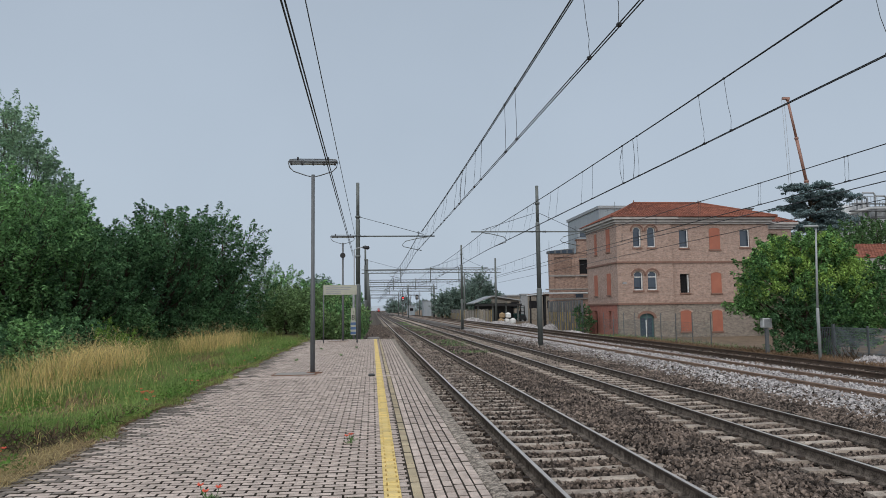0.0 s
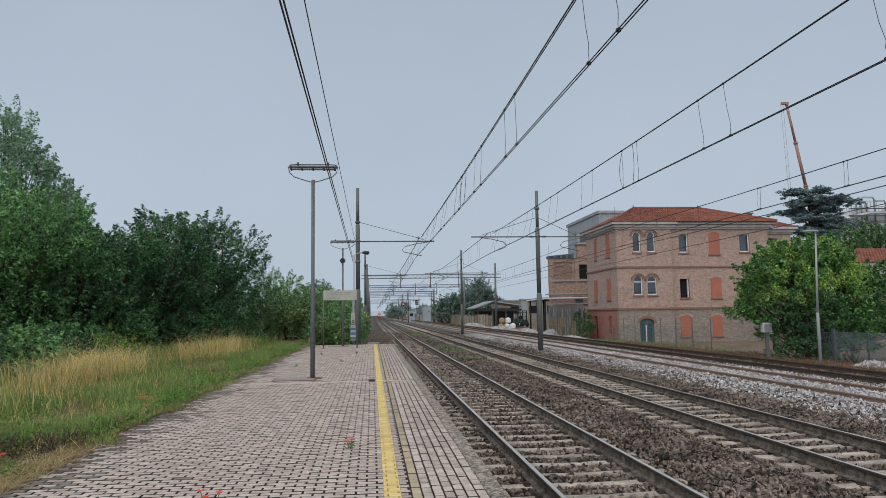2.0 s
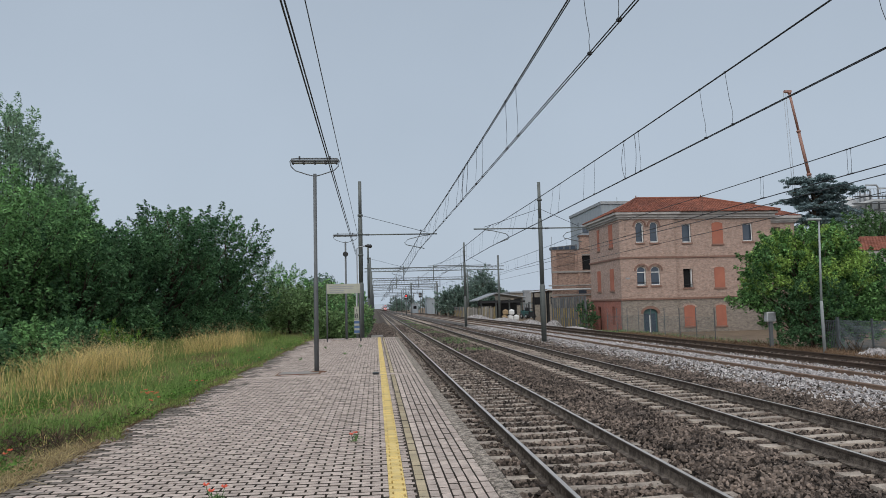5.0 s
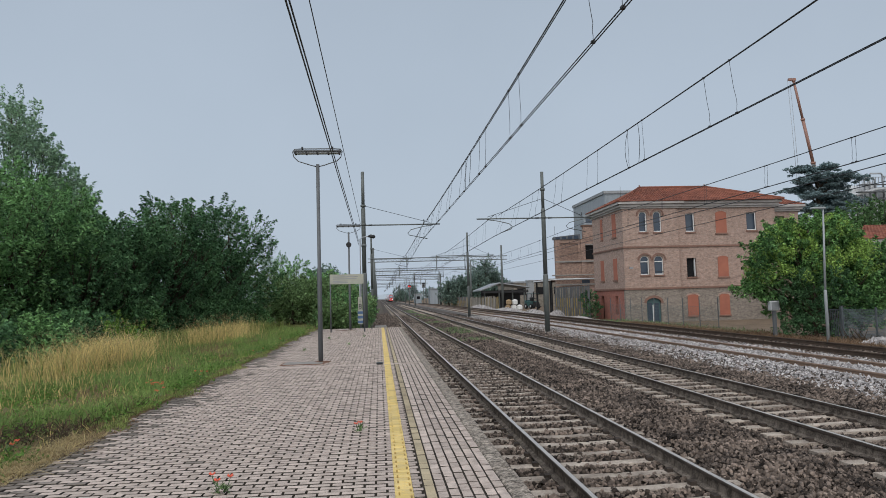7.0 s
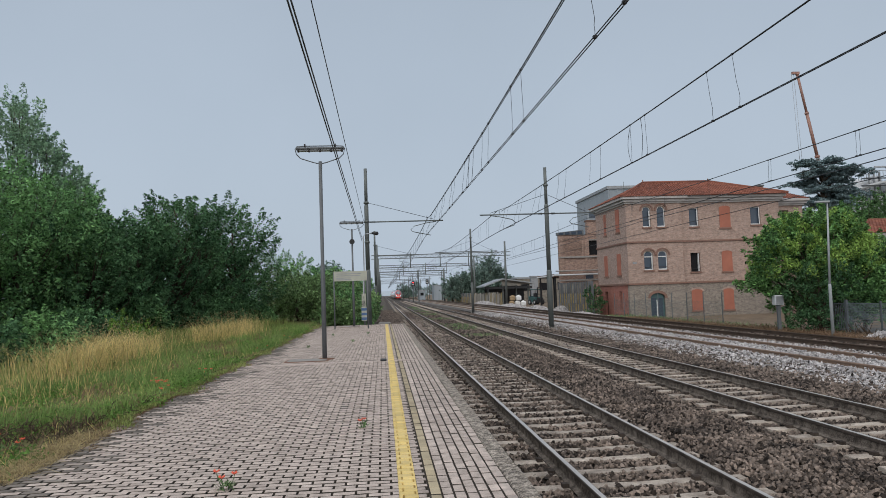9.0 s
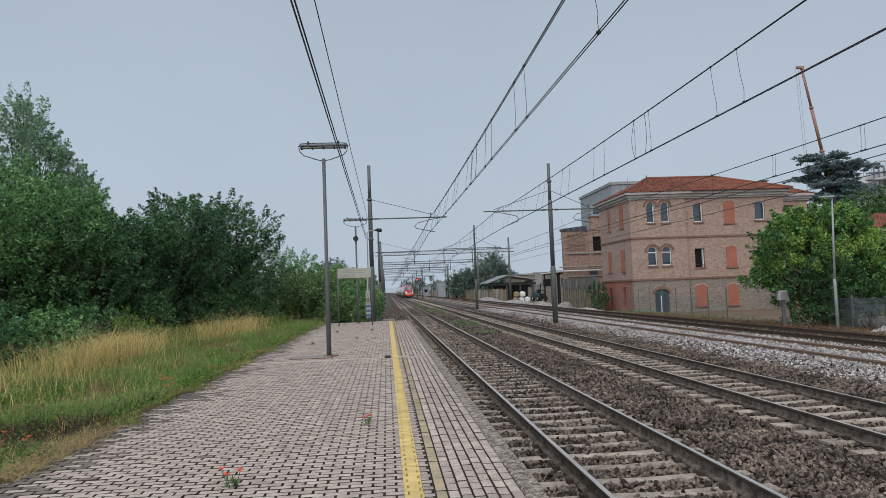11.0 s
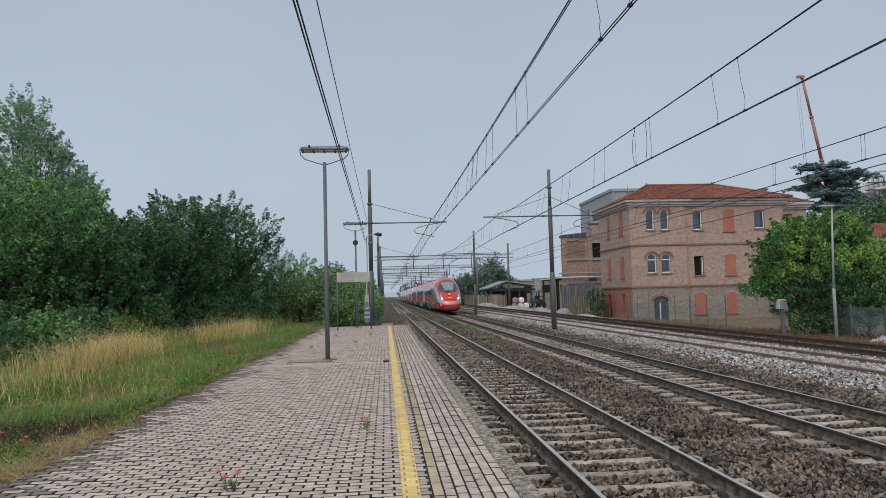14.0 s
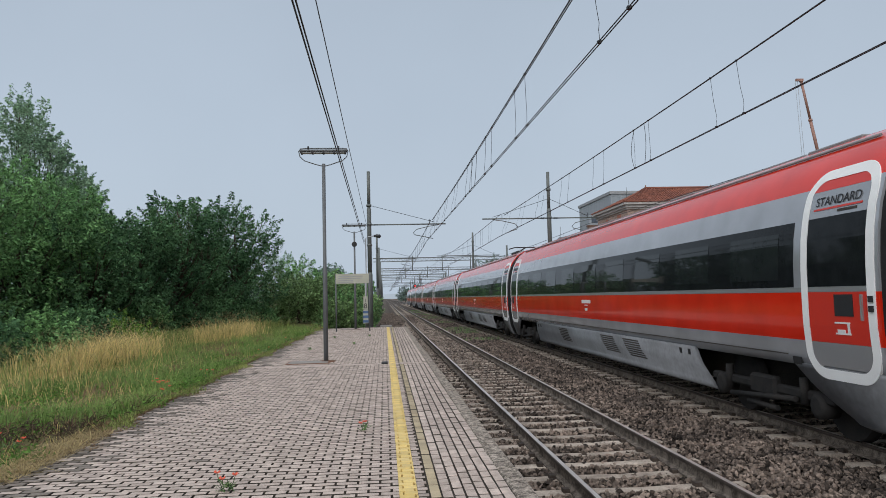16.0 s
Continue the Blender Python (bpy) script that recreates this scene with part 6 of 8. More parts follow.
    lo = sec[: int(np.argmax(sec[:, 0])) + 1] if zn < sec[int(np.argmax(sec[:, 0])), 1] else sec[int(np.argmax(sec[:, 0])):]
    order = np.argsort(lo[:, 1])
    xn = float(np.interp(zn, lo[order, 1], lo[order, 0]))
    mt = Matrix.Translation((-xn - 0.014, 0.45, zn - 0.10)) @ pose(0, 0, 0, 0, 0, -58) @ pose(0, 0, 0, 90, 0, 0)
    text_on("car_number", "40", 0.25, "white", lead, mt)
    y = FIRST
    bm = bmesh.new()

    def bellows(y, parent):
        b2 = bmesh.new()
        k = 17
        sts = [y - GAP - 0.02 + (GAP + 0.04) * i / k for i in range(k + 1)]
        loft(b2, sts, lambda q: [(x * (0.988 if round((q - sts[0]) / (GAP + 0.04) * k) % 2 else 0.965), 0.30 + (z - 0.3) * 0.992) for x, z in SECTION])
        part("bellows", b2, "bellows", T, "black rubber gangway bellows")
    bellows(y, T)
    # following cars share their meshes
    bm = bmesh.new()
    bogies = [2.85, CAR - GAP - 2.85]
    loft(bm, [0.0, CAR - GAP], raised_section)
    dark_floor(bm)
    car = part("car", bm, ["livery", "under"], T, "red and silver passenger car")
    skirts(car, 0.0, CAR - GAP, bogies, "skirt_grey")
    car_details(car, 0.0, CAR - GAP, 1.62, CAR - GAP - 1.62, [0.75, CAR - GAP - 0.75], bogies, (7.4, 9.1, 13.4))
    car.location = (0, y, 0)
    for k in range(1, 7):
        c2 = copy_thing(car, Matrix.Translation((0, y + CAR * k, 0)))
        c2.parent = T
        bellows(y + CAR * k, T)
    # one pantograph folded, the other raised
    for q, lift in ((FIRST + CAR * 1 + 3, 0.0), (FIRST + CAR * 5 + 4, 1.0)):
        b2 = bmesh.new()
        tube(b2, [(0, q, 4.12), (0, q + 1.1, 4.22 + 0.5 * lift), (0, q - 0.1, 4.3 + 1.06 * lift)], 0.035, 6)
        tube(b2, [(-0.8, q - 0.1, 4.24 + 1.06 * lift), (-0.5, q - 0.1, 4.32 + 1.06 * lift), (0.5, q - 0.1, 4.32 + 1.06 * lift), (0.8, q - 0.1, 4.24 + 1.06 * lift)], 0.03, 6)
        for x in (-0.35, 0.35):
            box(b2, x - 0.08, x + 0.08, q - 0.3, q + 1.3, 4.04, 4.14, bevel=0.02)
        part("pantograph", b2, "dark", T)
    return T


TRAIN = build_train()
TRAIN_X = TRACKS[1]


def motions():
    """The train comes down the second track at an even speed."""
    y_at_15, speed = 27.7, 47.0
    rows = []
    for t in (0.0, 4.0, 8.0, 12.0, 14.0, 15.0, 15.8, 15.9, 16.0):
        rows.append((t, pose(TRAIN_X, y_at_15 - speed * (t - 15.0) + (0.45 if t == 16.0 else 0.0), RAIL)))
    walk(TRAIN, rows)
    # the forklift creeps across the yard
    walk(FORKLIFT, [(t, pose(x, y, YARD - 0.25, 0, 0, 14)) for t, x, y in ((0.0, 27.4, 130.0), (4.0, 26.9, 124.0), (9.0, 26.0, 118.0), (11.5, 25.6, 117.0), (13.0, 25.4, 116.0), (14.5, 25.2, 115.6), (16.0, 25.1, 115.4))])


# ---- plants ----
def leaf_material(name, base, second, island=0.6, through_leaf=0.36):
    """Leaf colour that varies by leaf and by bough, with light passing through the blade."""
    m = material(name, base, 0.62, second=second, scale=0.45, fine=4, coords="World", island=island, bump=0.0, spec=0.12)
    nt = m.node_tree
    b = nt.nodes["Principled BSDF"]
    out = nt.nodes["Material Output"]
    tr = nt.nodes.new("ShaderNodeBsdfTranslucent")
    nt.links.new(b.inputs["Base Color"].links[0].from_socket, tr.inputs[0])
    mixer = nt.nodes.new("ShaderNodeMixShader")
    mixer.inputs[0].default_value = through_leaf
    nt.links.new(b.outputs[0], mixer.inputs[1])
    nt.links.new(tr.outputs[0], mixer.inputs[2])
    nt.links.new(mixer.outputs[0], out.inputs[0])
    M[name] = m


leaf_material("leaf_dark", (0.140, 0.270, 0.120), (0.046, 0.108, 0.056), 0.75)
leaf_material("leaf_mid", (0.235, 0.420, 0.165), (0.095, 0.205, 0.088), 0.75)
leaf_material("leaf_bright", (0.170, 0.300, 0.055), (0.080, 0.165, 0.035))
leaf_material("leaf_maple", (0.180, 0.345, 0.112), (0.044, 0.108, 0.042), 0.8, 0.18)
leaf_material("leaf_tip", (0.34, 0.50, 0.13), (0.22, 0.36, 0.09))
# Distance haze is put into these two greens as a paler, bluer tone.
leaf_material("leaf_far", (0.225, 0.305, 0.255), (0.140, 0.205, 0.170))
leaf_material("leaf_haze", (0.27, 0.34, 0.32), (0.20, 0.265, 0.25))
leaf_material("leaf_wood", (0.130, 0.230, 0.090), (0.065, 0.125, 0.055), 0.7)
leaf_material("leaf_poplar", (0.38, 0.53, 0.35), (0.20, 0.32, 0.21), 0.55, 0.5)
leaf_material("leaf_hedge", (0.250, 0.370, 0.160), (0.110, 0.185, 0.075), 0.75)
# Cedar green, lightened and blued to carry the haze of distance.
leaf_material("leaf_cedar", (0.21, 0.285, 0.295), (0.15, 0.21, 0.215))
M["twig"] = material("dry_twig", (0.10, 0.075, 0.055), 0.95, second=(0.045, 0.034, 0.026), scale=6, coords="World")
M["bark"] = material("bark", (0.10, 0.075, 0.055), 0.95, second=(0.05, 0.04, 0.03), scale=8, coords="World", bump=0.6)


def leaf_cloud(rng, centres, radii, count, size, squash=0.75, shell=0.55):
    """Small folded leaves spread through ellipsoid clumps, thicker towards their outside."""
    centres, radii = np.asarray(centres, float), np.asarray(radii, float)
    vol = radii ** 2.2
    pick = rng.choice(len(centres), count, p=vol / vol.sum())
    d = rng.normal(size=(count, 3))
    d /= np.linalg.norm(d, axis=1)[:, None]
    r = (shell + (1.12 - shell) * rng.random(count) ** 0.6)
    p = centres[pick] + d * (radii[pick] * r)[:, None] * (1, 1, squash)
    nrm = d + rng.normal(size=(count, 3)) * 0.75 + (0, 0, 0.35)
    nrm /= np.linalg.norm(nrm, axis=1)[:, None]
    t = np.cross(nrm, rng.normal(size=(count, 3)))
    t /= np.linalg.norm(t, axis=1)[:, None]
    b = np.cross(nrm, t)
    s = (size * rng.uniform(0.6, 1.35, count))[:, None]
    v = np.stack([p - t * s * 0.9, p - b * s * 0.45 + nrm * s * 0.12, p + t * s * 0.9 - nrm * s * 0.15, p + b * s * 0.45 + nrm * s * 0.12], 1)
    f = np.arange(count * 4).reshape(-1, 4)
    return v.reshape(-1, 3), f


def spray_cloud(rng, feet_at, ways, lengths, count, size):
    """Leaves set along sprays: each spray starts at its foot, runs along its way and narrows to its tip."""
    feet_at, ways, lengths = np.asarray(feet_at, float), np.asarray(ways, float), np.asarray(lengths, float)
    share = lengths ** 2
    pick = rng.choice(len(lengths), count, p=share / share.sum())
    u = rng.random(count) ** 0.8
    side = rng.normal(size=(count, 3))
    side -= ways[pick] * (side * ways[pick]).sum(1)[:, None]
    side /= np.linalg.norm(side, axis=1)[:, None]
    spread = lengths[pick] * (0.44 - 0.36 * u) * rng.random(count) ** 0.5
    p = feet_at[pick] + ways[pick] * (lengths[pick] * u)[:, None] + side * spread[:, None]
    p[:, 2] -= 0.25 * spread
    # blades face mostly up and outwards, and droop at the tip
    nrm = rng.normal(size=(count, 3)) * 0.6 + side * 0.45 + (0, 0, 0.75)
    nrm /= np.linalg.norm(nrm, axis=1)[:, None]
    t = np.cross(np.cross(nrm, ways[pick] * 0.6 + side + rng.normal(size=(count, 3)) * 0.5), nrm)
    t /= np.linalg.norm(t, axis=1)[:, None]
    b = np.cross(nrm, t)
    s = (size * rng.uniform(0.6, 1.35, count))[:, None]
    v = np.stack([p - t * s * 0.8, p - b * s * 0.42 + nrm * s * 0.1, p + t * s * 1.0 - nrm * s * 0.22, p + b * s * 0.42 + nrm * s * 0.1], 1)
    return v.reshape(-1, 3), np.arange(count * 4).reshape(-1, 4)


def tree(name, x, y, z, height, clumps, leaves, size, mat, label, trunk_r=0.16, seed=1, squash=0.8, category="tree", shoots=2, sprays=15, long=1.0):
    """clumps: (dx, dy, height of its middle, radius). Trunk and limbs reach into every clump."""
    rng = np.random.default_rng(seed)
    t = empty(name, pose(x, y, z))
    bm = bmesh.new()
    top = max(c[2] for c in clumps)
    spine = [Vector((0, 0, -0.1))]
    for k in range(1, 6):
        spine.append(Vector((rng.normal() * 0.12, rng.normal() * 0.12, top * k / 5)))
    tube(bm, spine, [trunk_r * (1 - 0.8 * k / 5) for k in range(6)], 8)
    limb = bmesh.new()
    for cx, cy, cz, cr in clumps:
        u = min(0.95, max(0.1, cz / top * 0.55))
        a = spine[0].lerp(spine[-1], u)
        e = Vector((cx, cy, cz))
        mid = a.lerp(e, 0.5) + Vector((0, 0, -0.08 * (e - a).length))
        tube(limb, [a, mid, e, e + Vector((cx * 0.1, cy * 0.1, cr * 0.6))], [trunk_r * 0.4, trunk_r * 0.25, trunk_r * 0.15, 0.008], 5)
    part("trunk", bm, "bark", t)
    part("branching", limb, "bark", t)
    # every clump breaks up into leafy sprays that point outwards and up, so that the outline is ragged
    cs, ds, ls = [], [], []
    for cx, cy, cz, cr in clumps:
        mid = np.array((cx, cy, cz))
        away = np.array((cx, cy, 0.0)) / (math.hypot(cx, cy) + 0.3)
        for k in range(sprays + 2 * shoots):
            d = rng.normal(size=3)
            d /= np.linalg.norm(d)
            q = mid + d * cr * rng.uniform(0.35, 0.95) * (1, 1, squash)
            q[2] = max(q[2], 0.12 + 0.25 * rng.random())
            lean = d * 0.7 + away * 0.6 + np.array((0, 0, 0.75))
            cs.append(q)
            ds.append(lean / np.linalg.norm(lean))
            ls.append(long * cr * rng.uniform(0.35, 0.72) * (1.45 if k < shoots else 1.0))
    v, f = spray_cloud(rng, cs, ds, ls, leaves, size)
    v[:, 2] = np.maximum(v[:, 2], 0.02)
    crown = raw("crown", v, f, mat)
    crown.parent = t
    tagged(t, label, category)
    return t


def ring_clumps(rng, rad, h0, h1, n, r0, r1):
    out = []
    for k in range(n):
        a = rng.uniform(0, 2 * math.pi)
        u = (k + 0.5) / n
        z = h0 + (h1 - h0) * u
        w = rad * (1 - 0.75 * max(0, u - 0.45) / 0.55) * rng.uniform(0.25, 1.0)
        out.append((w * math.cos(a), w * math.sin(a), z, rng.uniform(r0, r1)))
    return out


rg = random.Random(5)


def G(x, y):
    return ground_height(x, y)


def bushy(rng, rad, h, n, r0, r1, low=0.25):
    """Clumps over the outside of a tall dome that reaches the ground, and some within."""
    out = []
    for k in range(n):
        a = 2.39996 * k
        u = low / h + (1 - low / h - 0.10) * ((k + 0.5) / n)
        w = rad * math.sqrt(max(0.05, 1 - max(0, (u - 0.35) / 0.68) ** 2)) * (0.86 + 0.14 * min(1, u / 0.3))
        w *= rng.uniform(0.72, 1.02) if k % 4 else rng.uniform(0.2, 0.6)
        out.append((w * math.cos(a), w * math.sin(a), u * h + rng.uniform(-0.2, 0.2), rng.uniform(r0, r1)))
    return out


for i, (x, y, h, rad, mat, lab) in enumerate((
        (-9.1, 44.6, 7.5, 2.3, "leaf_dark", "dense dark green broadleaf tree at the end of the thicket"),
        (-10.3, 41.0, 7.7, 2.5, "leaf_dark", "dense dark green broadleaf tree in the thicket"),
        (-10.7, 37.8, 7.3, 2.0, "leaf_dark", "dense dark green broadleaf tree in the thicket"),
        (-12.0, 34.8, 6.3, 2.2, "leaf_dark", "dense dark green broadleaf tree in the thicket"),
        (-12.7, 31.5, 5.6, 2.2, "leaf_dark", "dense dark green broadleaf tree in the thicket"),
        (-14.6, 33.4, 7.7, 1.7, "leaf_mid", "fresh green broadleaf tree in the thicket"),
        (-15.0, 30.0, 7.1, 2.6, "leaf_mid", "fresh green broadleaf tree in the thicket"),
        (-16.0, 27.0, 7.6, 2.8, "leaf_mid", "fresh green broadleaf tree in the thicket"),
        (-15.8, 23.0, 5.8, 2.6, "leaf_mid", "fresh green broadleaf tree in the thicket"),
        (-18.5, 24.5, 8.4, 2.8, "leaf_mid", "fresh green broadleaf tree in the thicket"))):
    tree("broadleaf_tree", x, y, G(x, y), h, bushy(rg, rad, h, 44, 0.6, 1.15), 21000, 0.088, mat, lab, 0.13, 20 + i, shoots=3, sprays=7, long=1.3)
for i, (x, y, h, rad, n) in enumerate(((-18.0, 36.5, 12.6, 2.4, 38), (-20.4, 35.0, 12.9, 2.6, 36), (-15.9, 37.0, 9.2, 1.9, 28), (-16.9, 36.0, 11.0, 2.2, 34), (-22.4, 37.0, 13.7, 2.8, 34), (-14.6, 36.0, 7.6, 1.6, 22))):
    tree("poplar_tree", x, y, G(x, y), h, ring_clumps(rg, rad, 3.0, h - 0.7, n, 0.6, 1.05), 15000, 0.086, "leaf_poplar", "tall grey-green poplar behind the thicket", 0.11, 40 + i, 1.15)
for i, (x, y, h, rad, mat) in enumerate(((-8.2, 50.5, 4.0, 1.8, "leaf_hedge"), (-6.9, 54.0, 3.8, 1.9, "leaf_hedge"), (-6.0, 50.8, 2.6, 1.4, "leaf_hedge"), (-4.3, 47.5, 2.4, 1.1, "leaf_hedge"), (-2.6, 41.5, 2.3, 1.0, "leaf_hedge"), (-2.3, 45.0, 2.5, 1.0, "leaf_mid"), (-2.2, 49.5, 2.8, 1.1, "leaf_hedge"), (-2.0, 55.0, 2.6, 1.0, "leaf_mid"), (-1.9, 62.0, 2.8, 1.1, "leaf_hedge"), (-2.0, 72.0, 3.0, 1.2, "leaf_mid"), (-2.2, 84.0, 3.0, 1.3, "leaf_mid"), (-3.6, 52.5, 2.8, 1.2, "leaf_hedge"), (-3.2, 58.5, 3.0, 1.3, "leaf_mid"), (-3.0, 66.0, 3.0, 1.4, "leaf_mid"), (-5.4, 58.0, 3.3, 1.9, "leaf_hedge"), (-4.6, 63.0, 3.2, 1.9, "leaf_hedge"), (-7.2, 62.0, 5.2, 2.2, "leaf_mid"),
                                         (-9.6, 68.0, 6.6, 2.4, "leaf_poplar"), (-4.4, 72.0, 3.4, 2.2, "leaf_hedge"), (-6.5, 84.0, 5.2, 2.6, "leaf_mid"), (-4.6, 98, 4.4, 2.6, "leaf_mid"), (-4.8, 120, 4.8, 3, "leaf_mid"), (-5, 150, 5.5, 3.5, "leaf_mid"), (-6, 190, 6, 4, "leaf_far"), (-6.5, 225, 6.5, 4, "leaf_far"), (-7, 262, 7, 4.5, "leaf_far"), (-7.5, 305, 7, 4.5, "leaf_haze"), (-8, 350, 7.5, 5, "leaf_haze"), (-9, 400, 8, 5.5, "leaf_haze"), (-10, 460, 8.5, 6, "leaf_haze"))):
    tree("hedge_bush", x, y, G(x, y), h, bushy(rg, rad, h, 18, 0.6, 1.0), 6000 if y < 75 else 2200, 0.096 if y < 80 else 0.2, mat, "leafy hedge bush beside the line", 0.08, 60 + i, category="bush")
# the wood goes on behind the thicket
for i, (x, y, h, rad) in enumerate(((-13.2, 46.5, 6.0, 2.6), (-14.8, 42.5, 6.2, 2.6), (-16.0, 39.0, 6.2, 2.6), (-18.0, 33.5, 6.4, 2.8), (-20.5, 29.5, 6.6, 2.8), (-11.5, 50.5, 5.4, 2.4))):
    tree("broadleaf_tree", x, y, G(x, y), h, bushy(rg, rad, h, 30, 0.8, 1.3), 6000, 0.16, "leaf_dark", "dark green broadleaf tree deep in the thicket", 0.12, 260 + i)
# a continuous hedge runs on beside the line
rng_h = np.random.default_rng(88)
hy = 92 + 430 * rng_h.random(520) ** 1.25
hx = -6.2 - 0.008 * hy - 2.2 * rng_h.random(520)
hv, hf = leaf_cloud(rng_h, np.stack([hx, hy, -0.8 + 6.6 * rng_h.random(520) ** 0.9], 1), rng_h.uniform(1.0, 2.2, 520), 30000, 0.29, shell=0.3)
tagged(raw("far_hedge", hv, hf, "leaf_far"), "long green hedge running beside the far line, paled by painted haze", "hedge", kind="stuff")
# undergrowth along the thicket's foot
for i, (x, y) in enumerate(((-7.6, 43.5), (-8.4, 39.5), (-9.4, 36.2), (-10.5, 33.0), (-11.4, 30.2), (-12.4, 27.4), (-13.1, 24.4), (-13.4, 21.0), (-11.0, 34.0), (-12.2, 28.6), (-14.2, 18.5), (-10.6, 19.6), (-10.1, 22.2), (-11.6, 17.2), (-9.7, 24.6), (-12.6, 15.6))):
    tree("wild_shrub", x, y, G(x, y), 1.45, bushy(rg, 1.0, 1.45, 10, 0.35, 0.6, 0.15), 2400, 0.075, "leaf_mid" if i % 3 == 0 else "leaf_dark", "wild shrub at the foot of the thicket", 0.04, 140 + i, category="bush")

# the bright tree before the station house
MAPLE = tree("maple_tree", 20.7, 32.0, -1.05, 5.8, [c for c in bushy(random.Random(8), 2.85, 5.75, 64, 0.55, 0.95, 0.9) if c[2] > 2.1 or c[0] > -0.9], 46000, 0.086, "leaf_maple", "bushy bright green maple before the brick house", 0.14, 81, shoots=3, sprays=8, long=1.3)
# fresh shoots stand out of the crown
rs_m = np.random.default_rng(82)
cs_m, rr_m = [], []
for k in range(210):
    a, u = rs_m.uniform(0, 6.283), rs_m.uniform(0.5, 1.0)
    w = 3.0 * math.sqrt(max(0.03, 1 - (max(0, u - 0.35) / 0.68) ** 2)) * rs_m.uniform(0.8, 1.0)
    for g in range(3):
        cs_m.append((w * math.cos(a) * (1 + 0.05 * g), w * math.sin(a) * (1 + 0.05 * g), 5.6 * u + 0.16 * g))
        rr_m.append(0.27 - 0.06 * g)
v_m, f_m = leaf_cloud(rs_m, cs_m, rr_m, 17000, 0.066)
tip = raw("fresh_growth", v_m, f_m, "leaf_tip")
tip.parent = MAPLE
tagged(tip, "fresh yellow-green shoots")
tree("broadleaf_tree", 23.8, 33.2, -1.05, 4.9, bushy(random.Random(9), 2.4, 4.9, 36, 0.6, 1.0, 0.9), 24000, 0.09, "leaf_maple", "green tree behind the mesh fence", 0.1, 82, sprays=9, long=1.2)
tree("ivy_bush", 19.7, 30.3, -1.0, 3.2, bushy(random.Random(10), 1.5, 3.2, 26, 0.45, 0.7, 0.2), 14000, 0.065, "leaf_dark", "dark ivy bush under the maple", 0.06, 83, category="bush")
for i, (x, y, h, rad) in enumerate(((62.5, 85, 14.2, 4.4), (67.5, 87, 15.2, 4.6), (57.5, 84, 12.6, 3.8), (53.3, 85, 12.8, 3.4), (73, 90, 16.2, 5.0), (79, 93, 15, 5.5), (45, 70, 8.5, 3.4))):
    tree("broadleaf_tree", x, y, -1.5, h, ring_clumps(rg, rad, 3, h - 2, 24, 1.4, 2.2), 7000, 0.23, "leaf_wood", "green tree behind the houses", 0.3, 90 + i)


def cedar():
    rng = np.random.default_rng(3)
    t = empty("cedar_tree", pose(72.8, 110.0, -1.5))
    part("trunk", newtube([(0, 0, 0), (0.2, 0, 10), (0.3, 0, 18), (0.6, 0, 22.4)], [0.6, 0.5, 0.3, 0.08], 10), "bark", t)
    cs, rs = [], []
    lb = bmesh.new()
    # limbs: height at the trunk, reach along x, depth along y, rise at the end
    limbs = [(22.2, -3.6, 0.6, 0.3), (22.4, 2.8, -0.8, 0.2), (20.2, -4.3, -1.0, 0.2), (20.3, 3.9, 1.5, 0.2), (20.6, 6.0, -1.5, 0.9), (20.4, 9.6, 0.5, 0.8), (20.7, 8.0, 1.6, 0.7),
             (19.0, -4.3, 1.4, 0.3), (19.2, 6.8, 2.0, 0.6), (17.8, -3.4, -1.8, 0.1), (17.6, 4.2, -2.0, 0.5), (16.9, 9.6, -0.6, 0.3), (16.6, 7.2, 2.4, 0.4), (16.2, 5.6, -2.6, 0.2),
             (15.4, -2.6, -2.2, 0.4), (15.2, 2.6, -3.0, 0.2), (15.9, -4.0, 1.0, 0.2), (15.0, 6.4, -1.0, 0.3), (18.6, 2.0, 4.2, 0.2), (20.8, -1.6, -2.4, 0.2)]
    for z, rx, ry, up in limbs:
        e = Vector((rx, ry, z + up))
        tube(lb, [(0.2, 0, z - 1.4), (rx * 0.5, ry * 0.5, z + up * 0.6), e], [0.2, 0.12, 0.03], 5)
        for u in np.linspace(0.25, 1.0, 11):
            for _ in range(4):
                cs.append((e.x * u * 0.93 + rng.normal() * 0.6, e.y * u + rng.normal() * 0.9, z + up * u + 0.15 - 0.9 * max(0, u - 0.65) + rng.normal() * 0.27))
                rs.append(rng.uniform(0.25, 0.72) * (1.15 - 0.4 * u))
    part("branching", lb, "bark", t)
    v, f = leaf_cloud(rng, cs, [r * 1.3 for r in rs], 42000, 0.21, squash=0.36, shell=0.15)
    c = raw("crown", v, f, "leaf_cedar")
    c.parent = t
    tagged(t, "dark blue-green cedar with flat layered branches", "tree")


cedar()
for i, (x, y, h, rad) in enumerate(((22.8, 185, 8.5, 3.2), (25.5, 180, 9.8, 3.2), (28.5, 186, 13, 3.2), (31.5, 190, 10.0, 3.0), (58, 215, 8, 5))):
    tree("broadleaf_tree", x, y, -1.5, h, ring_clumps(rg, rad, 2, h - 1.5, 16, 1.5, 2.3), 5500, 0.26, "leaf_far", "distant green tree behind the yard, paled by painted haze", 0.3, 100 + i)
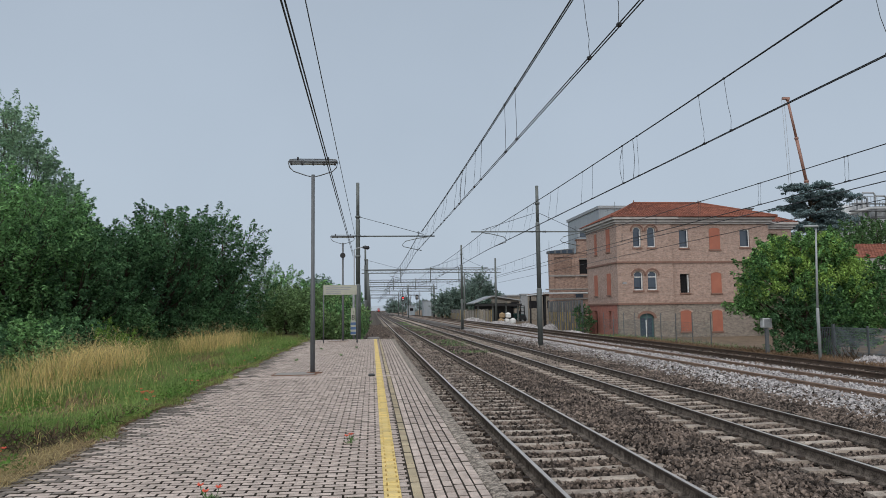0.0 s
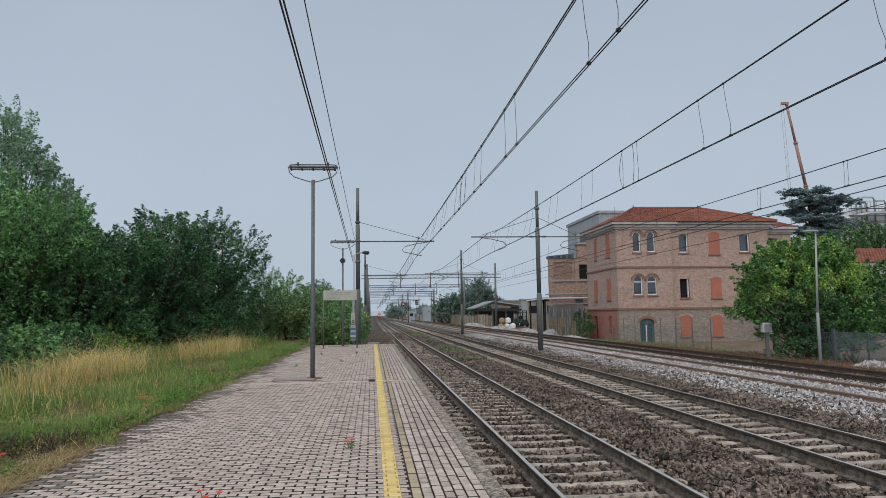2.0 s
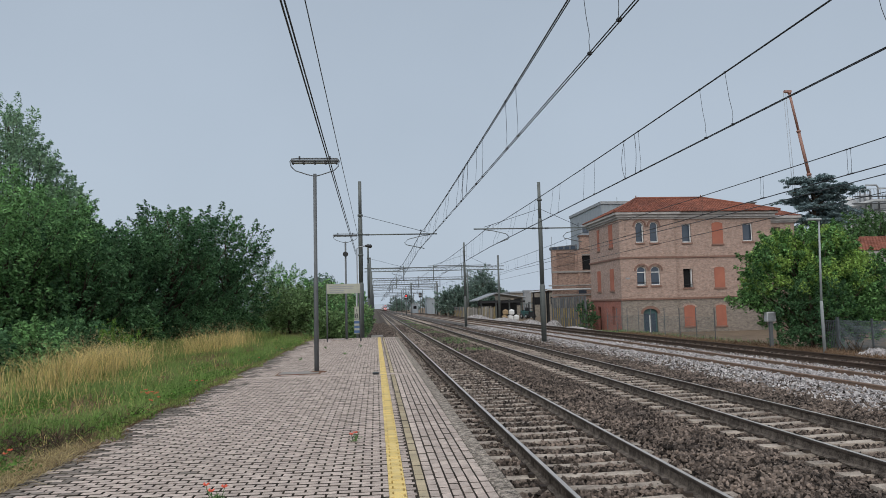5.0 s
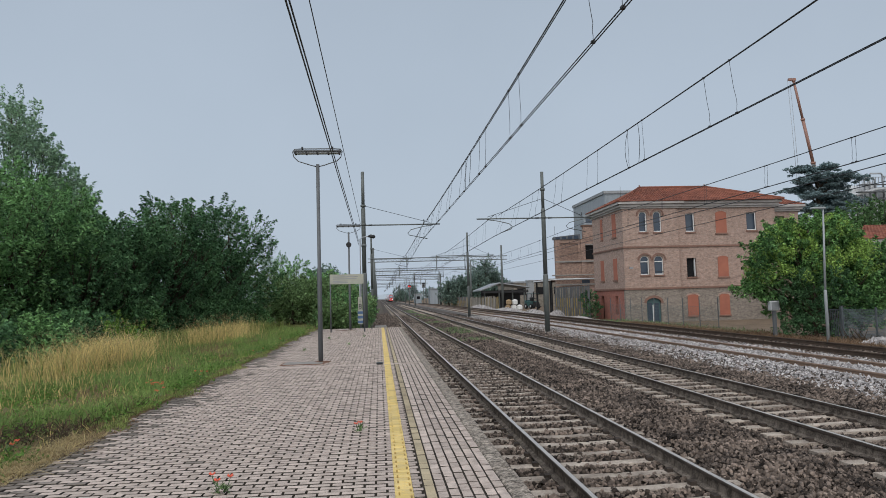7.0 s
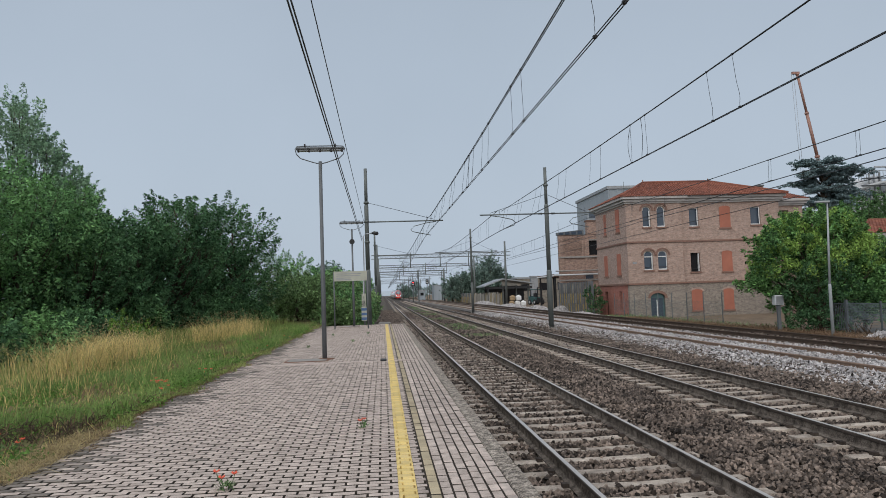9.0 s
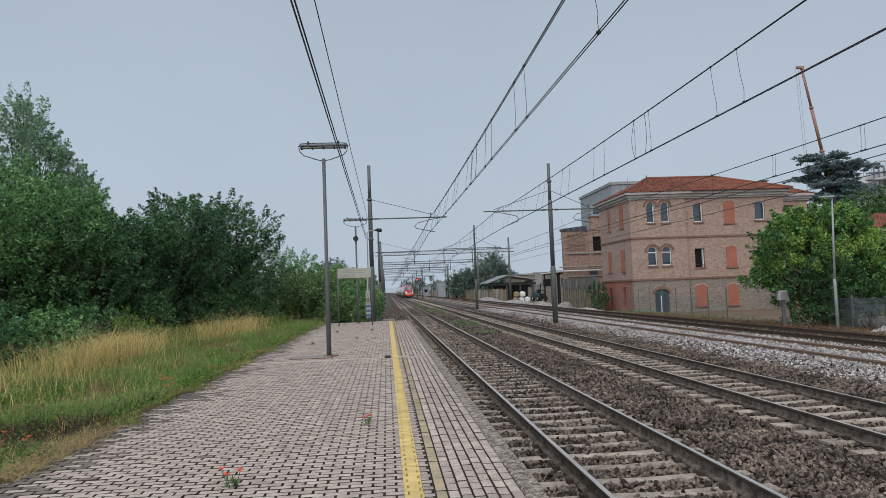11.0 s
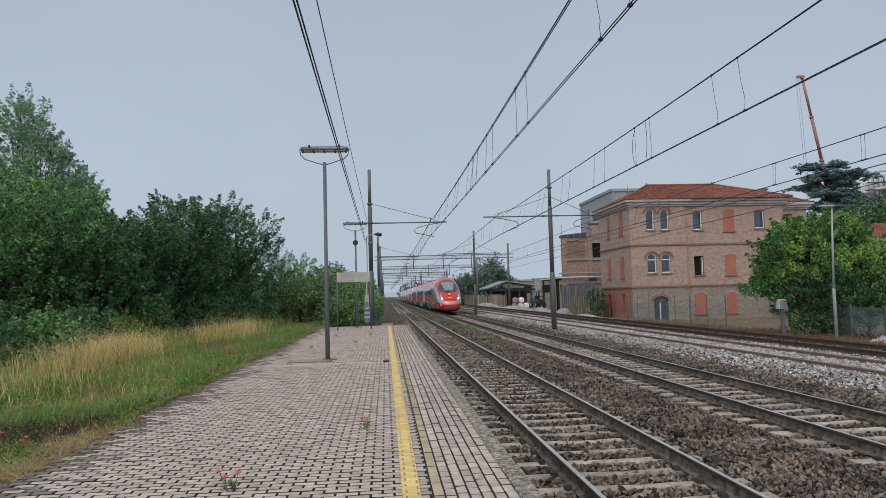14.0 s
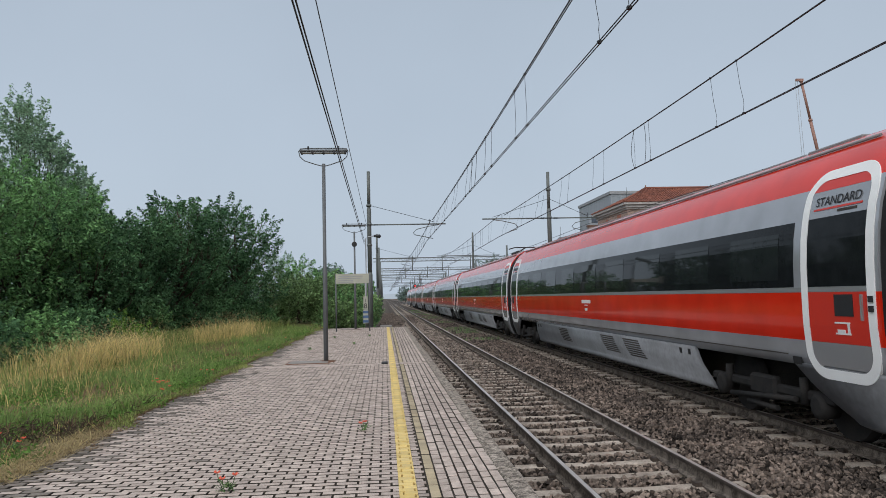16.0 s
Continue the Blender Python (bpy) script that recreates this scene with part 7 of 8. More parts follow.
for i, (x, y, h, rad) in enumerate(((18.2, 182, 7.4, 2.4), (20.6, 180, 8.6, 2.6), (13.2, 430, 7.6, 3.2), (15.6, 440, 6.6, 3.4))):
    tree("broadleaf_tree", x, y, -1.5, h, ring_clumps(rg, rad, 1.5, h - 1.2, 14, 1.4, 2.0), 4000, 0.28, "leaf_far", "distant green tree beside the line, paled by painted haze", 0.25, 210 + i)
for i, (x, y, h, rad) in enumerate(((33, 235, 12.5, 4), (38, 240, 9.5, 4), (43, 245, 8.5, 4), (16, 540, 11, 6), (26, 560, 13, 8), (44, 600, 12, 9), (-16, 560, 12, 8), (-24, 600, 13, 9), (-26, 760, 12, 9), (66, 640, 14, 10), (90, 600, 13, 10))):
    tree("broadleaf_tree", x, y, -1.5, h, ring_clumps(rg, rad, 2, h - 2, 16, 2.2, 3.6), 2500, 0.65, "leaf_haze", "tree far along the line, haze put into its leaf colour", 0.3, 230 + i)


# ---- grass, straw and poppies ----
leaf_material("grass_green", (0.325, 0.370, 0.120), (0.155, 0.205, 0.064), 0.6)
leaf_material("grass_blue", (0.275, 0.375, 0.118), (0.150, 0.240, 0.074), 0.5)
leaf_material("straw_head", (0.60, 0.49, 0.27), (0.42, 0.33, 0.17), 0.4)
leaf_material("leaf_weed", (0.18, 0.315, 0.070), (0.10, 0.20, 0.048), 0.5)
leaf_material("litter_brown", (0.30, 0.20, 0.125), (0.19, 0.125, 0.08), 0.4)
leaf_material("grass_dry", (0.74, 0.59, 0.27), (0.50, 0.39, 0.16), 0.4)
leaf_material("poppy_red", (0.85, 0.20, 0.13), (0.72, 0.14, 0.09), 0.2)


def blades(name, pts, heights, width, mat, label, lean=0.5, seed=1):
    """Blades of grass, bent once, at the given feet."""
    rng = np.random.default_rng(seed)
    n = len(pts)
    a = rng.uniform(0, 2 * np.pi, n)
    side = np.stack([np.cos(a), np.sin(a), np.zeros(n)], 1)
    fall = rng.normal(size=(n, 2)) * lean
    h = np.asarray(heights)[:, None]
    w = width * rng.uniform(0.6, 1.4, n)[:, None]
    p = np.asarray(pts)
    up = np.array((0, 0, 1.0))
    d = np.concatenate([fall, np.zeros((n, 1))], 1)
    mid = p + up * h * 0.62 + d * h * 0.3
    tip = p + up * h * (1 - 0.25 * np.linalg.norm(fall, axis=1, keepdims=True).clip(0, 1.5)) + d * h * 0.95
    v = np.stack([p - side * w, p + side * w, mid + side * w * 0.7, tip, mid - side * w * 0.7], 1)
    f = (np.array([(0, 1, 2, 4), (4, 2, 3, 3)])[None] + (np.arange(n) * 5)[:, None, None]).reshape(-1, 4)
    quad = f[0::2]
    tri = f[1::2][:, :3]
    me = bpy.data.meshes.new(name)
    me.from_pydata(v.reshape(-1, 3).tolist(), [], quad.tolist() + tri.tolist())
    me.materials.append(M[mat])
    tagged(new(name, me), label, "grass", kind="stuff")


def feet(n, x0, x1, y0, y1, seed, power=1.6, accept=None):
    rng = np.random.default_rng(seed)
    y = y0 * (y1 / y0) ** rng.random(n)
    x = x0 + (x1 - x0) * rng.random(n)
    if accept is not None:
        ok = accept(x, y, rng)
        x, y = x[ok], y[ok]
    return np.array([(q, r, G(q, r) - 0.01) for q, r in zip(x, y)])


pts = feet(95000, -15.0, P_LEFT + 0.02, 5.5, 46, 1, accept=lambda x, y, r: r.random(len(x)) < np.clip(0.55 + 0.25 * np.sin(x * 1.3 + y * 0.4) + 0.25 * np.sin(y * 0.9 - x), 0.2, 1))
patch = 0.5 + 0.5 * np.sin(pts[:, 0] * 0.9 + 1.0) * np.sin(pts[:, 1] * 0.35)
blades("meadow_grass", pts, np.random.default_rng(2).uniform(0.06, 0.24, len(pts)) * np.clip(0.5 + (P_LEFT - pts[:, 0]) * 0.16, 0.5, 1.5) * (0.7 + 0.6 * patch), 0.0065, "grass_green", "uneven green meadow grass beside the platform", 0.6, 3)
pts = feet(13000, -15.0, P_LEFT - 0.05, 5.5, 44, 4, accept=lambda x, y, r: r.random(len(x)) < np.clip(np.sin(x * 0.9 + y * 0.5) + 0.2 + (P_LEFT - x) * 0.05, 0.05, 1))
blades("dry_grass", pts, np.random.default_rng(5).uniform(0.06, 0.30, len(pts)), 0.0035, "grass_dry", "thin dry stalks among the grass", 0.8, 6)
rng_b = np.random.default_rng(91)
pts = np.array([(q, r, G(q, r) - 0.01) for q, r in zip(rng_b.uniform(-14, P_LEFT, 7000), rng_b.uniform(-7, 5.5, 7000))])
blades("meadow_grass", pts, rng_b.uniform(0.06, 0.22, len(pts)), 0.008, "grass_green", "uneven green meadow grass beside the platform", 0.6, 92)
# trampled dry rim beside the paving
pts = feet(3600, P_LEFT - 0.30, P_LEFT + 0.08, 5.5, 36, 7)
pts[:, 2] = np.maximum(pts[:, 2], -0.03)
blades("dry_rim", pts, np.random.default_rng(8).uniform(0.03, 0.10, len(pts)), 0.005, "litter_brown", "flattened dry grass along the paving's edge", 1.4, 9)


def straw(cx, cy, rx, ry, n, h, seed, mat="grass_dry", label="tall straw-coloured dry grass before the thicket"):
    """A stand of tall dry stalks with drooping seed heads."""
    rng = np.random.default_rng(seed)
    x, y = cx + rng.normal(size=n) * rx, cy + rng.normal(size=n) * ry
    ok = x < P_LEFT - 0.5
    x, y = x[ok], y[ok]
    p = np.array([(q, r, G(q, r)) for q, r in zip(x, y)])
    hh = rng.uniform(0.35, 1.0, len(p)) * h
    blades("tall_straw", p, hh, 0.0062, mat, label, 0.62, seed + 1)
    k = rng.choice(len(p), len(p) // 5, replace=False)
    lean = rng.normal(size=(len(k), 2)) * 0.16
    top = p[k] + np.c_[lean * hh[k][:, None], hh[k] * 0.98]
    way = np.c_[lean * 2.0, np.ones(len(k))]
    way /= np.linalg.norm(way, axis=1)[:, None]
    v, f = spray_cloud(rng, top - way * 0.05, way, np.full(len(k), 0.16), len(k) * 10, 0.012)
    tagged(raw("straw_heads", v, f, "straw_head"), "feathery dry seed heads on the tall grass", "grass", kind="stuff")


straw(-7.3, 17.4, 0.35, 0.8, 420, 1.15, 11)
straw(-7.2, 19.4, 0.40, 0.9, 620, 1.25, 12)
straw(-7.25, 21.8, 0.38, 0.8, 520, 1.25, 13)
straw(-8.3, 20.2, 0.4, 1.0, 260, 1.1, 14)
straw(-8.2, 16.2, 0.8, 1.2, 260, 0.95, 15)
straw(-7.2, 13.6, 0.9, 1.1, 220, 0.75, 16)
straw(-6.9, 27.9, 0.30, 0.8, 420, 1.15, 17)
straw(-6.3, 29.6, 0.35, 0.8, 460, 1.2, 18)
straw(-6.3, 32.6, 0.40, 0.9, 420, 1.2, 19)
# thin stands of half-dry and green seeding grass round them
straw(-7.6, 18.5, 1.3, 3.2, 900, 0.9, 21, "grass_green", "seeding green grass among the straw")
straw(-6.6, 30.0, 0.8, 3.0, 500, 0.8, 22, "grass_green", "seeding green grass among the straw")
straw(-5.6, 15.5, 0.9, 2.6, 300, 0.55, 23)
# dense tufts of blue-green blades
rng_u = np.random.default_rng(61)
tc = np.stack([P_LEFT - 0.25 - 6.5 * rng_u.random(1500) ** 1.2, 7.0 * (40 / 7.0) ** rng_u.random(1500)], 1)
tc = tc[np.sin(tc[:, 0] * 1.7 + 0.6 * tc[:, 1]) + np.sin(tc[:, 1] * 1.1 - tc[:, 0] * 0.8) > -0.35]
tp = np.repeat(tc, 30, 0) + rng_u.normal(size=(len(tc) * 30, 2)) * 0.10
tp = tp[tp[:, 0] < P_LEFT - 0.02]
blades("grass_tufts", np.array([(q, r, G(q, r) - 0.01) for q, r in tp]), rng_u.uniform(0.12, 0.38, len(tp)), 0.0055, "grass_blue", "dense blue-green tufts in the meadow", 0.55, 62)
tree("wild_shrub", -8.0, 23.2, G(-8.0, 23.2), 1.3, bushy(random.Random(77), 0.7, 1.3, 10, 0.25, 0.45, 0.15), 3000, 0.04, "leaf_bright", "yellow-green shrub behind the dry grass", 0.03, 178, category="bush")
# tall green growth between the meadow and the thicket
rng_t = np.random.default_rng(33)
ty = rng_t.uniform(16, 42, 15000)
tx = -13.6 + (ty - 16) * 0.21 + rng_t.normal(size=15000) * 0.9 + 0.9
pts = np.array([(q, r, G(q, r)) for q, r in zip(tx, ty) if q < P_LEFT - 0.8])
blades("tall_grass", pts, rng_t.uniform(0.25, 0.75, len(pts)), 0.010, "grass_green", "tall green grass at the foot of the thicket", 0.45, 34)


def poppy(x, y, z, n, spread, label, seed, leaf=True):
    """A poppy plant: leafy tuft, thin stems and red four-petalled flowers."""
    rng = random.Random(seed)
    t = empty("poppy", pose(x, y, z))
    tuft = bmesh.new()
    if leaf:
        for _ in range(46):
            a, r = rng.uniform(0, 6.28), rng.uniform(0.01, spread * 0.8)
            b = Vector((r * math.cos(a), r * math.sin(a), rng.uniform(0.0, 0.05)))
            e = b + Vector((rng.uniform(-0.05, 0.05), rng.uniform(-0.05, 0.05), rng.uniform(0.01, 0.055)))
            s = Vector((-math.sin(a), math.cos(a), 0.2)) * 0.007
            tuft.faces.new([tuft.verts.new(q) for q in (b - s, b + s, e + s * 0.4, e - s * 0.4)])
        part("leaf_tuft", tuft, "leaf_hedge", t)
    for _ in range(n):
        p = Vector((rng.uniform(-spread, spread), rng.uniform(-spread, spread), rng.uniform(0.07, 0.14)))
        stem = part("stem", newtube([(p.x * 0.3, p.y * 0.3, 0), (p.x * 0.8, p.y * 0.8, p.z * 0.6), p], 0.003, 4), "leaf_mid", t)
        fl = bmesh.new()
        for k in range(5):
            a = 1.2566 * k + rng.uniform(-0.2, 0.2)
            u, w = Vector((math.cos(a), math.sin(a), 0.5)) * 0.024, Vector((-math.sin(a), math.cos(a), 0)) * 0.014
            fl.faces.new([fl.verts.new(q) for q in (p, p + u * 0.6 - w, p + u * 1.15 - w * 0.6 + Vector((0, 0, 0.01)), p + u * 1.15 + w * 0.6, p + u * 0.6 + w)])
        part("flower", fl, "poppy_red", stem)
    tagged(t, label, "flower", group="poppies")


poppy(-0.25, 7.95, 0, 2, 0.07, "small red poppy growing between the paving blocks", 1)
poppy(-1.24, 5.65, 0, 3, 0.09, "red poppies growing between the paving blocks", 2)
for i, (x, y, n) in enumerate(((-3.7, 12.3, 6), (-3.9, 12.7, 6), (-3.55, 11.6, 3), (-3.55, 14.4, 4), (-3.9, 7.8, 2), (-4.2, 7.9, 2), (-3.5, 21.0, 2), (-3.45, 26.0, 2))):
    poppy(x, y, G(x, y) + 0.07, n, 0.16, "red poppies in the grass at the platform edge", 10 + i)

# low leafy weeds and clover near the paving
rng_w = np.random.default_rng(55)
wx, wy = P_LEFT - 0.1 - rng_w.random(1500) ** 1.5 * 5.5, 6.0 * (34 / 6.0) ** rng_w.random(1500)
ok = np.sin(wx * 2.3 + wy * 0.7) + np.sin(wy * 1.7 - wx) > -0.4
wc = np.array([(q, r, G(q, r) + 0.05) for q, r in zip(wx[ok], wy[ok])])
wv, wf = leaf_cloud(rng_w, wc, rng_w.uniform(0.08, 0.30, len(wc)), 42000, 0.028, squash=0.6, shell=0.2)
tagged(raw("leafy_weeds", wv, wf, "leaf_weed"), "low leafy green weeds among the grass", "weeds", kind="stuff")


# flattened brown patches in the meadow
rng_p = np.random.default_rng(57)
pc = np.stack([P_LEFT - 0.3 - 5.5 * rng_p.random(60), 7.0 * (34 / 7.0) ** rng_p.random(60)], 1)
pp = np.repeat(pc, 70, 0) + rng_p.normal(size=(60 * 70, 2)) * (0.22, 0.35)
pp = pp[pp[:, 0] < P_LEFT - 0.05]
blades("dead_grass", np.array([(q, r, G(q, r) + 0.04) for q, r in pp]), rng_p.uniform(0.08, 0.30, len(pp)), 0.006, "litter_brown", "flattened dead grass in patches", 1.5, 58)


def brush(x0, x1, y0, y1, n, label, seed):
    """A low heap of cut dark twigs."""
    rng = random.Random(seed)
    bm = bmesh.new()
    for _ in range(n):
        x, y = rng.uniform(x0, x1), rng.uniform(y0, y1)
        a, L = rng.uniform(0, 6.28), rng.uniform(0.05, 0.15)
        z = G(x, y) + rng.uniform(0.01, 0.14)
        e = (x + L * math.cos(a), y + L * math.sin(a), z + rng.uniform(-0.06, 0.12))
        m = ((x + e[0]) / 2 + rng.uniform(-0.03, 0.03), (y + e[1]) / 2 + rng.uniform(-0.03, 0.03), (z + e[2]) / 2 + 0.03)
        tube(bm, [(x, y, z), m, e], [0.005, 0.004, 0.002], 4)
    tagged(bmobj("brushwood", bm, "twig"), label, "twigs", kind="stuff")


brush(-4.8, -3.45, 7.9, 9.2, 460, "dark cut twigs lying at the grass edge", 3)
brush(-3.9, -3.3, 9.6, 10.8, 40, "dark cut twigs lying at the grass edge", 4)
# dry mowings along the paving
pts = feet(1300, P_LEFT - 0.2, P_LEFT + 0.16, 6.2, 8.4, 71)
pts[:, 2] = np.maximum(pts[:, 2], -0.01)
blades("dry_mowings", pts, np.random.default_rng(72).uniform(0.05, 0.13, len(pts)), 0.004, "straw_head", "loose heap of dry mown grass along the paving", 2.2, 73)
# grass and litter creeping over the paving's edge in uneven tongues
rng_c = np.random.default_rng(81)


def tongue(y):
    return np.clip(0.06 + 0.13 * np.sin(1.7 * y) + 0.10 * np.sin(4.3 * y + 1.0) + 0.05 * np.sin(11.0 * y), 0.0, 0.4)


cy_ = 8.6 * (40 / 8.6) ** rng_c.random(6500)
cx_ = P_LEFT - 0.05 + (0.05 + tongue(cy_)) * rng_c.random(6500) ** 1.3
blades("edge_grass", np.stack([cx_, cy_, np.full(6500, -0.012)], 1), rng_c.uniform(0.02, 0.11, 6500), 0.006, "grass_green", "green grass creeping over the paving's edge", 0.9, 82)
cy_ = 6.6 * (38 / 6.6) ** rng_c.random(3000)
cx_ = P_LEFT - 0.02 + (0.06 + tongue(cy_) * 1.25) * rng_c.random(3000)
blades("edge_litter", np.stack([cx_, cy_, np.full(3000, -0.008)], 1), rng_c.uniform(0.015, 0.06, 3000), 0.006, "litter_brown", "brown dry litter lying on the paving's edge", 2.0, 83)
# low weeds in the ballast farther along
rng_k = np.random.default_rng(64)
kx, ky = rng_k.normal(4.85, 0.45, 5200), 34 * (120 / 34) ** rng_k.random(5200)
ok = np.sin(ky * 0.45) + 0.6 * np.sin(ky * 0.17 + 1) > 0.1
blades("ballast_weeds", np.stack([kx[ok], ky[ok], np.full(ok.sum(), RAIL - 0.16)], 1), rng_k.uniform(0.05, 0.20, ok.sum()), 0.012, "leaf_hedge", "low green weeds growing in the ballast", 0.8, 65)
# weeds in the joints
for i, (x, y) in enumerate(((-2.2, 21.0), (-0.6, 27.5), (-1.9, 27.0), (-1.0, 23.0))):
    poppy(x, y, 0, 0, 0.07, "small green weed tuft in the paving joints", 40 + i)


# ---- the far distance ----
def distance():
    """A plain pale band round the horizon that glows in place of distant haze."""
    M["haze"] = bpy.data.materials.new("haze_glow")
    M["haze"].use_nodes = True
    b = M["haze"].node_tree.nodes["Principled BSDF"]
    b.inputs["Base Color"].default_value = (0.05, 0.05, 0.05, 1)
    # the haze is put in as an even glow of its own
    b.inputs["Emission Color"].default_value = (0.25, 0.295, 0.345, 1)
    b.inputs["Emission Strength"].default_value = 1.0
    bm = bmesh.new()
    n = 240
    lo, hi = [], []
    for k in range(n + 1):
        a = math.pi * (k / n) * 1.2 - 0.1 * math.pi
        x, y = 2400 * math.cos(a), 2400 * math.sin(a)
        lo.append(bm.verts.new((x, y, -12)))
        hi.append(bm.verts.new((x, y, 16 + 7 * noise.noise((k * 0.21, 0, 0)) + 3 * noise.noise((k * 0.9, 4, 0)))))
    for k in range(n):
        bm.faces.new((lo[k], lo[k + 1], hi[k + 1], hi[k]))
    tagged(bmobj("backdrop", bm, "haze"), "pale glowing band standing in for haze on the horizon", "backdrop", kind="structure")


distance()
# ---- street side: fence, gate, lamp, cabinet, crane ----
YARD = -0.75
M["lamp_grey"] = material("lamp_grey", (0.36, 0.39, 0.40), 0.6, second=(0.28, 0.305, 0.31), scale=3, bump=0.05)
M["fence_mesh"] = material("fence_mesh", (0.19, 0.225, 0.245), 0.6, second=(0.14, 0.165, 0.18), scale=3, bump=0.0, metal=0.2)
M["fence_grey"] = material("fence_steel", (0.13, 0.15, 0.16), 0.65, second=(0.06, 0.07, 0.074), scale=3, bump=0.05, metal=0.2)


def street_lamp():
    l = empty("street_lamp", pose(17.72, 26.6, -0.95))
    part("lower_pole", newtube([(0, 0, 0), (0, 0, 2.2), (0, 0, 2.25)], [0.06, 0.06, 0.05], 12), "lamp_grey", l)
    part("upper_pole", newtube([(0, 0, 2.25), (0.13, 0, 5.52)], [0.047, 0.032], 12), "lamp_grey", l)
    part("lamp_head", newbox(-0.36, 0.20, -0.10, 0.10, 5.50, 5.58, bevel=0.02), "lamp_grey", l)
    tagged(l, "slim galvanised street lamp beside the siding", "street lamp")


street_lamp()


def mesh_fence(x0, y0, length, posts, ang):
    """Welded mesh panels between posts, along local x."""
    f = empty("mesh_fence", pose(x0, y0, -0.80, 0, 0, ang))
    step = length / posts
    for k in range(posts + 1):
        part("post", newbox(k * step - 0.03, k * step + 0.03, -0.03, 0.03, -0.15, 1.36), "fence_grey", f)
    for k in range(posts):
        bm = bmesh.new()
        a, b = k * step + 0.05, (k + 1) * step - 0.05
        n = int((b - a) / 0.055)
        for i in range(n + 1):
            x = a + (b - a) * i / n
            box(bm, x - 0.007, x + 0.007, -0.004, 0.004, 0.05, 1.28)
        for i in range(12):
            z = 0.06 + i * 0.108
            box(bm, a, b, 0.004, 0.012, z - 0.005, z + 0.005)
        part("mesh_panel", bm, "fence_mesh", f)
    tagged(f, "grey welded mesh fence along the yard", "fence")


mesh_fence(19.55, 28.35, 16.0, 8, -88)


def gate():
    g = empty("metal_gate", pose(19.42, 29.15, -0.82, 0, 0, -78))
    for x in (0.0, 0.78):
        part("gate_post", newbox(x - 0.05, x + 0.05, -0.05, 0.05, -0.15, 1.42), "fence_grey", g)
    for z in (0.12, 0.66, 1.24):
        part("gate_rail", newbox(0.05, 0.73, -0.02, 0.02, z, z + 0.04), "fence_grey", g)
    for k in range(7):
        part("gate_bar", newbox(0.10 + k * 0.09, 0.12 + k * 0.09, -0.012, 0.012, 0.16, 1.24), "fence_grey", g)
    tagged(g, "dark grey barred steel gate with posts", "gate")


gate()


def cabinet():
    c = empty("electrical_cabinet", pose(17.98, 30.8, -1.05))
    part("stand", newbox(-0.07, 0.07, -0.06, 0.06, 0, 1.46), "pole_grey", c)
    part("box", newbox(-0.22, 0.20, -0.14, 0.14, 1.46, 1.90, bevel=0.02), "tube", c, "white weathered box")
    part("cover", newbox(-0.18, 0.16, -0.155, -0.143, 1.50, 1.86), "galv", c)
    tagged(c, "white electrical box on a concrete stand under the maple", "cabinet")


cabinet()
M["crane_yellow"] = material("crane_yellow", (0.33, 0.175, 0.135), 0.6, second=(0.27, 0.145, 0.115), scale=1, coords="World")


def crane():
    c = empty("mobile_crane", pose(111.6, 160, -1.5))
    tops = Vector((-9.7, 0, 53.4))
    for k, (u0, u1, w) in enumerate(((0, 0.42, 0.62), (0.42, 0.62, 0.54), (0.62, 0.82, 0.45), (0.82, 1.0, 0.36))):
        a, b = tops * u0, tops * u1
        part("boom_section", newtube([a, b], w, 4), "crane_yellow", c)
        part("boom_collar", newtube([b - tops.normalized() * 0.5, b], w + 0.14, 4), "crane_yellow", c)
    h = tops
    part("boom_head", newbox(h.x - 1.3, h.x + 0.5, -0.3, 0.3, h.z - 0.2, h.z + 0.35), "crane_yellow", c)
    for d in (-1.5, -0.9):
        part("hoist_rope", newtube([(h.x + d, 0, h.z), (h.x + d + 1.2, 0, 18)], 0.05, 4), "galv", c)
    part("carrier", newbox(-2, 9, -1.5, 1.5, 0, 3.0), "crane_yellow", c)
    tagged(c, "telescopic crane boom in dull ochre raised over the roofs", "crane")


crane()


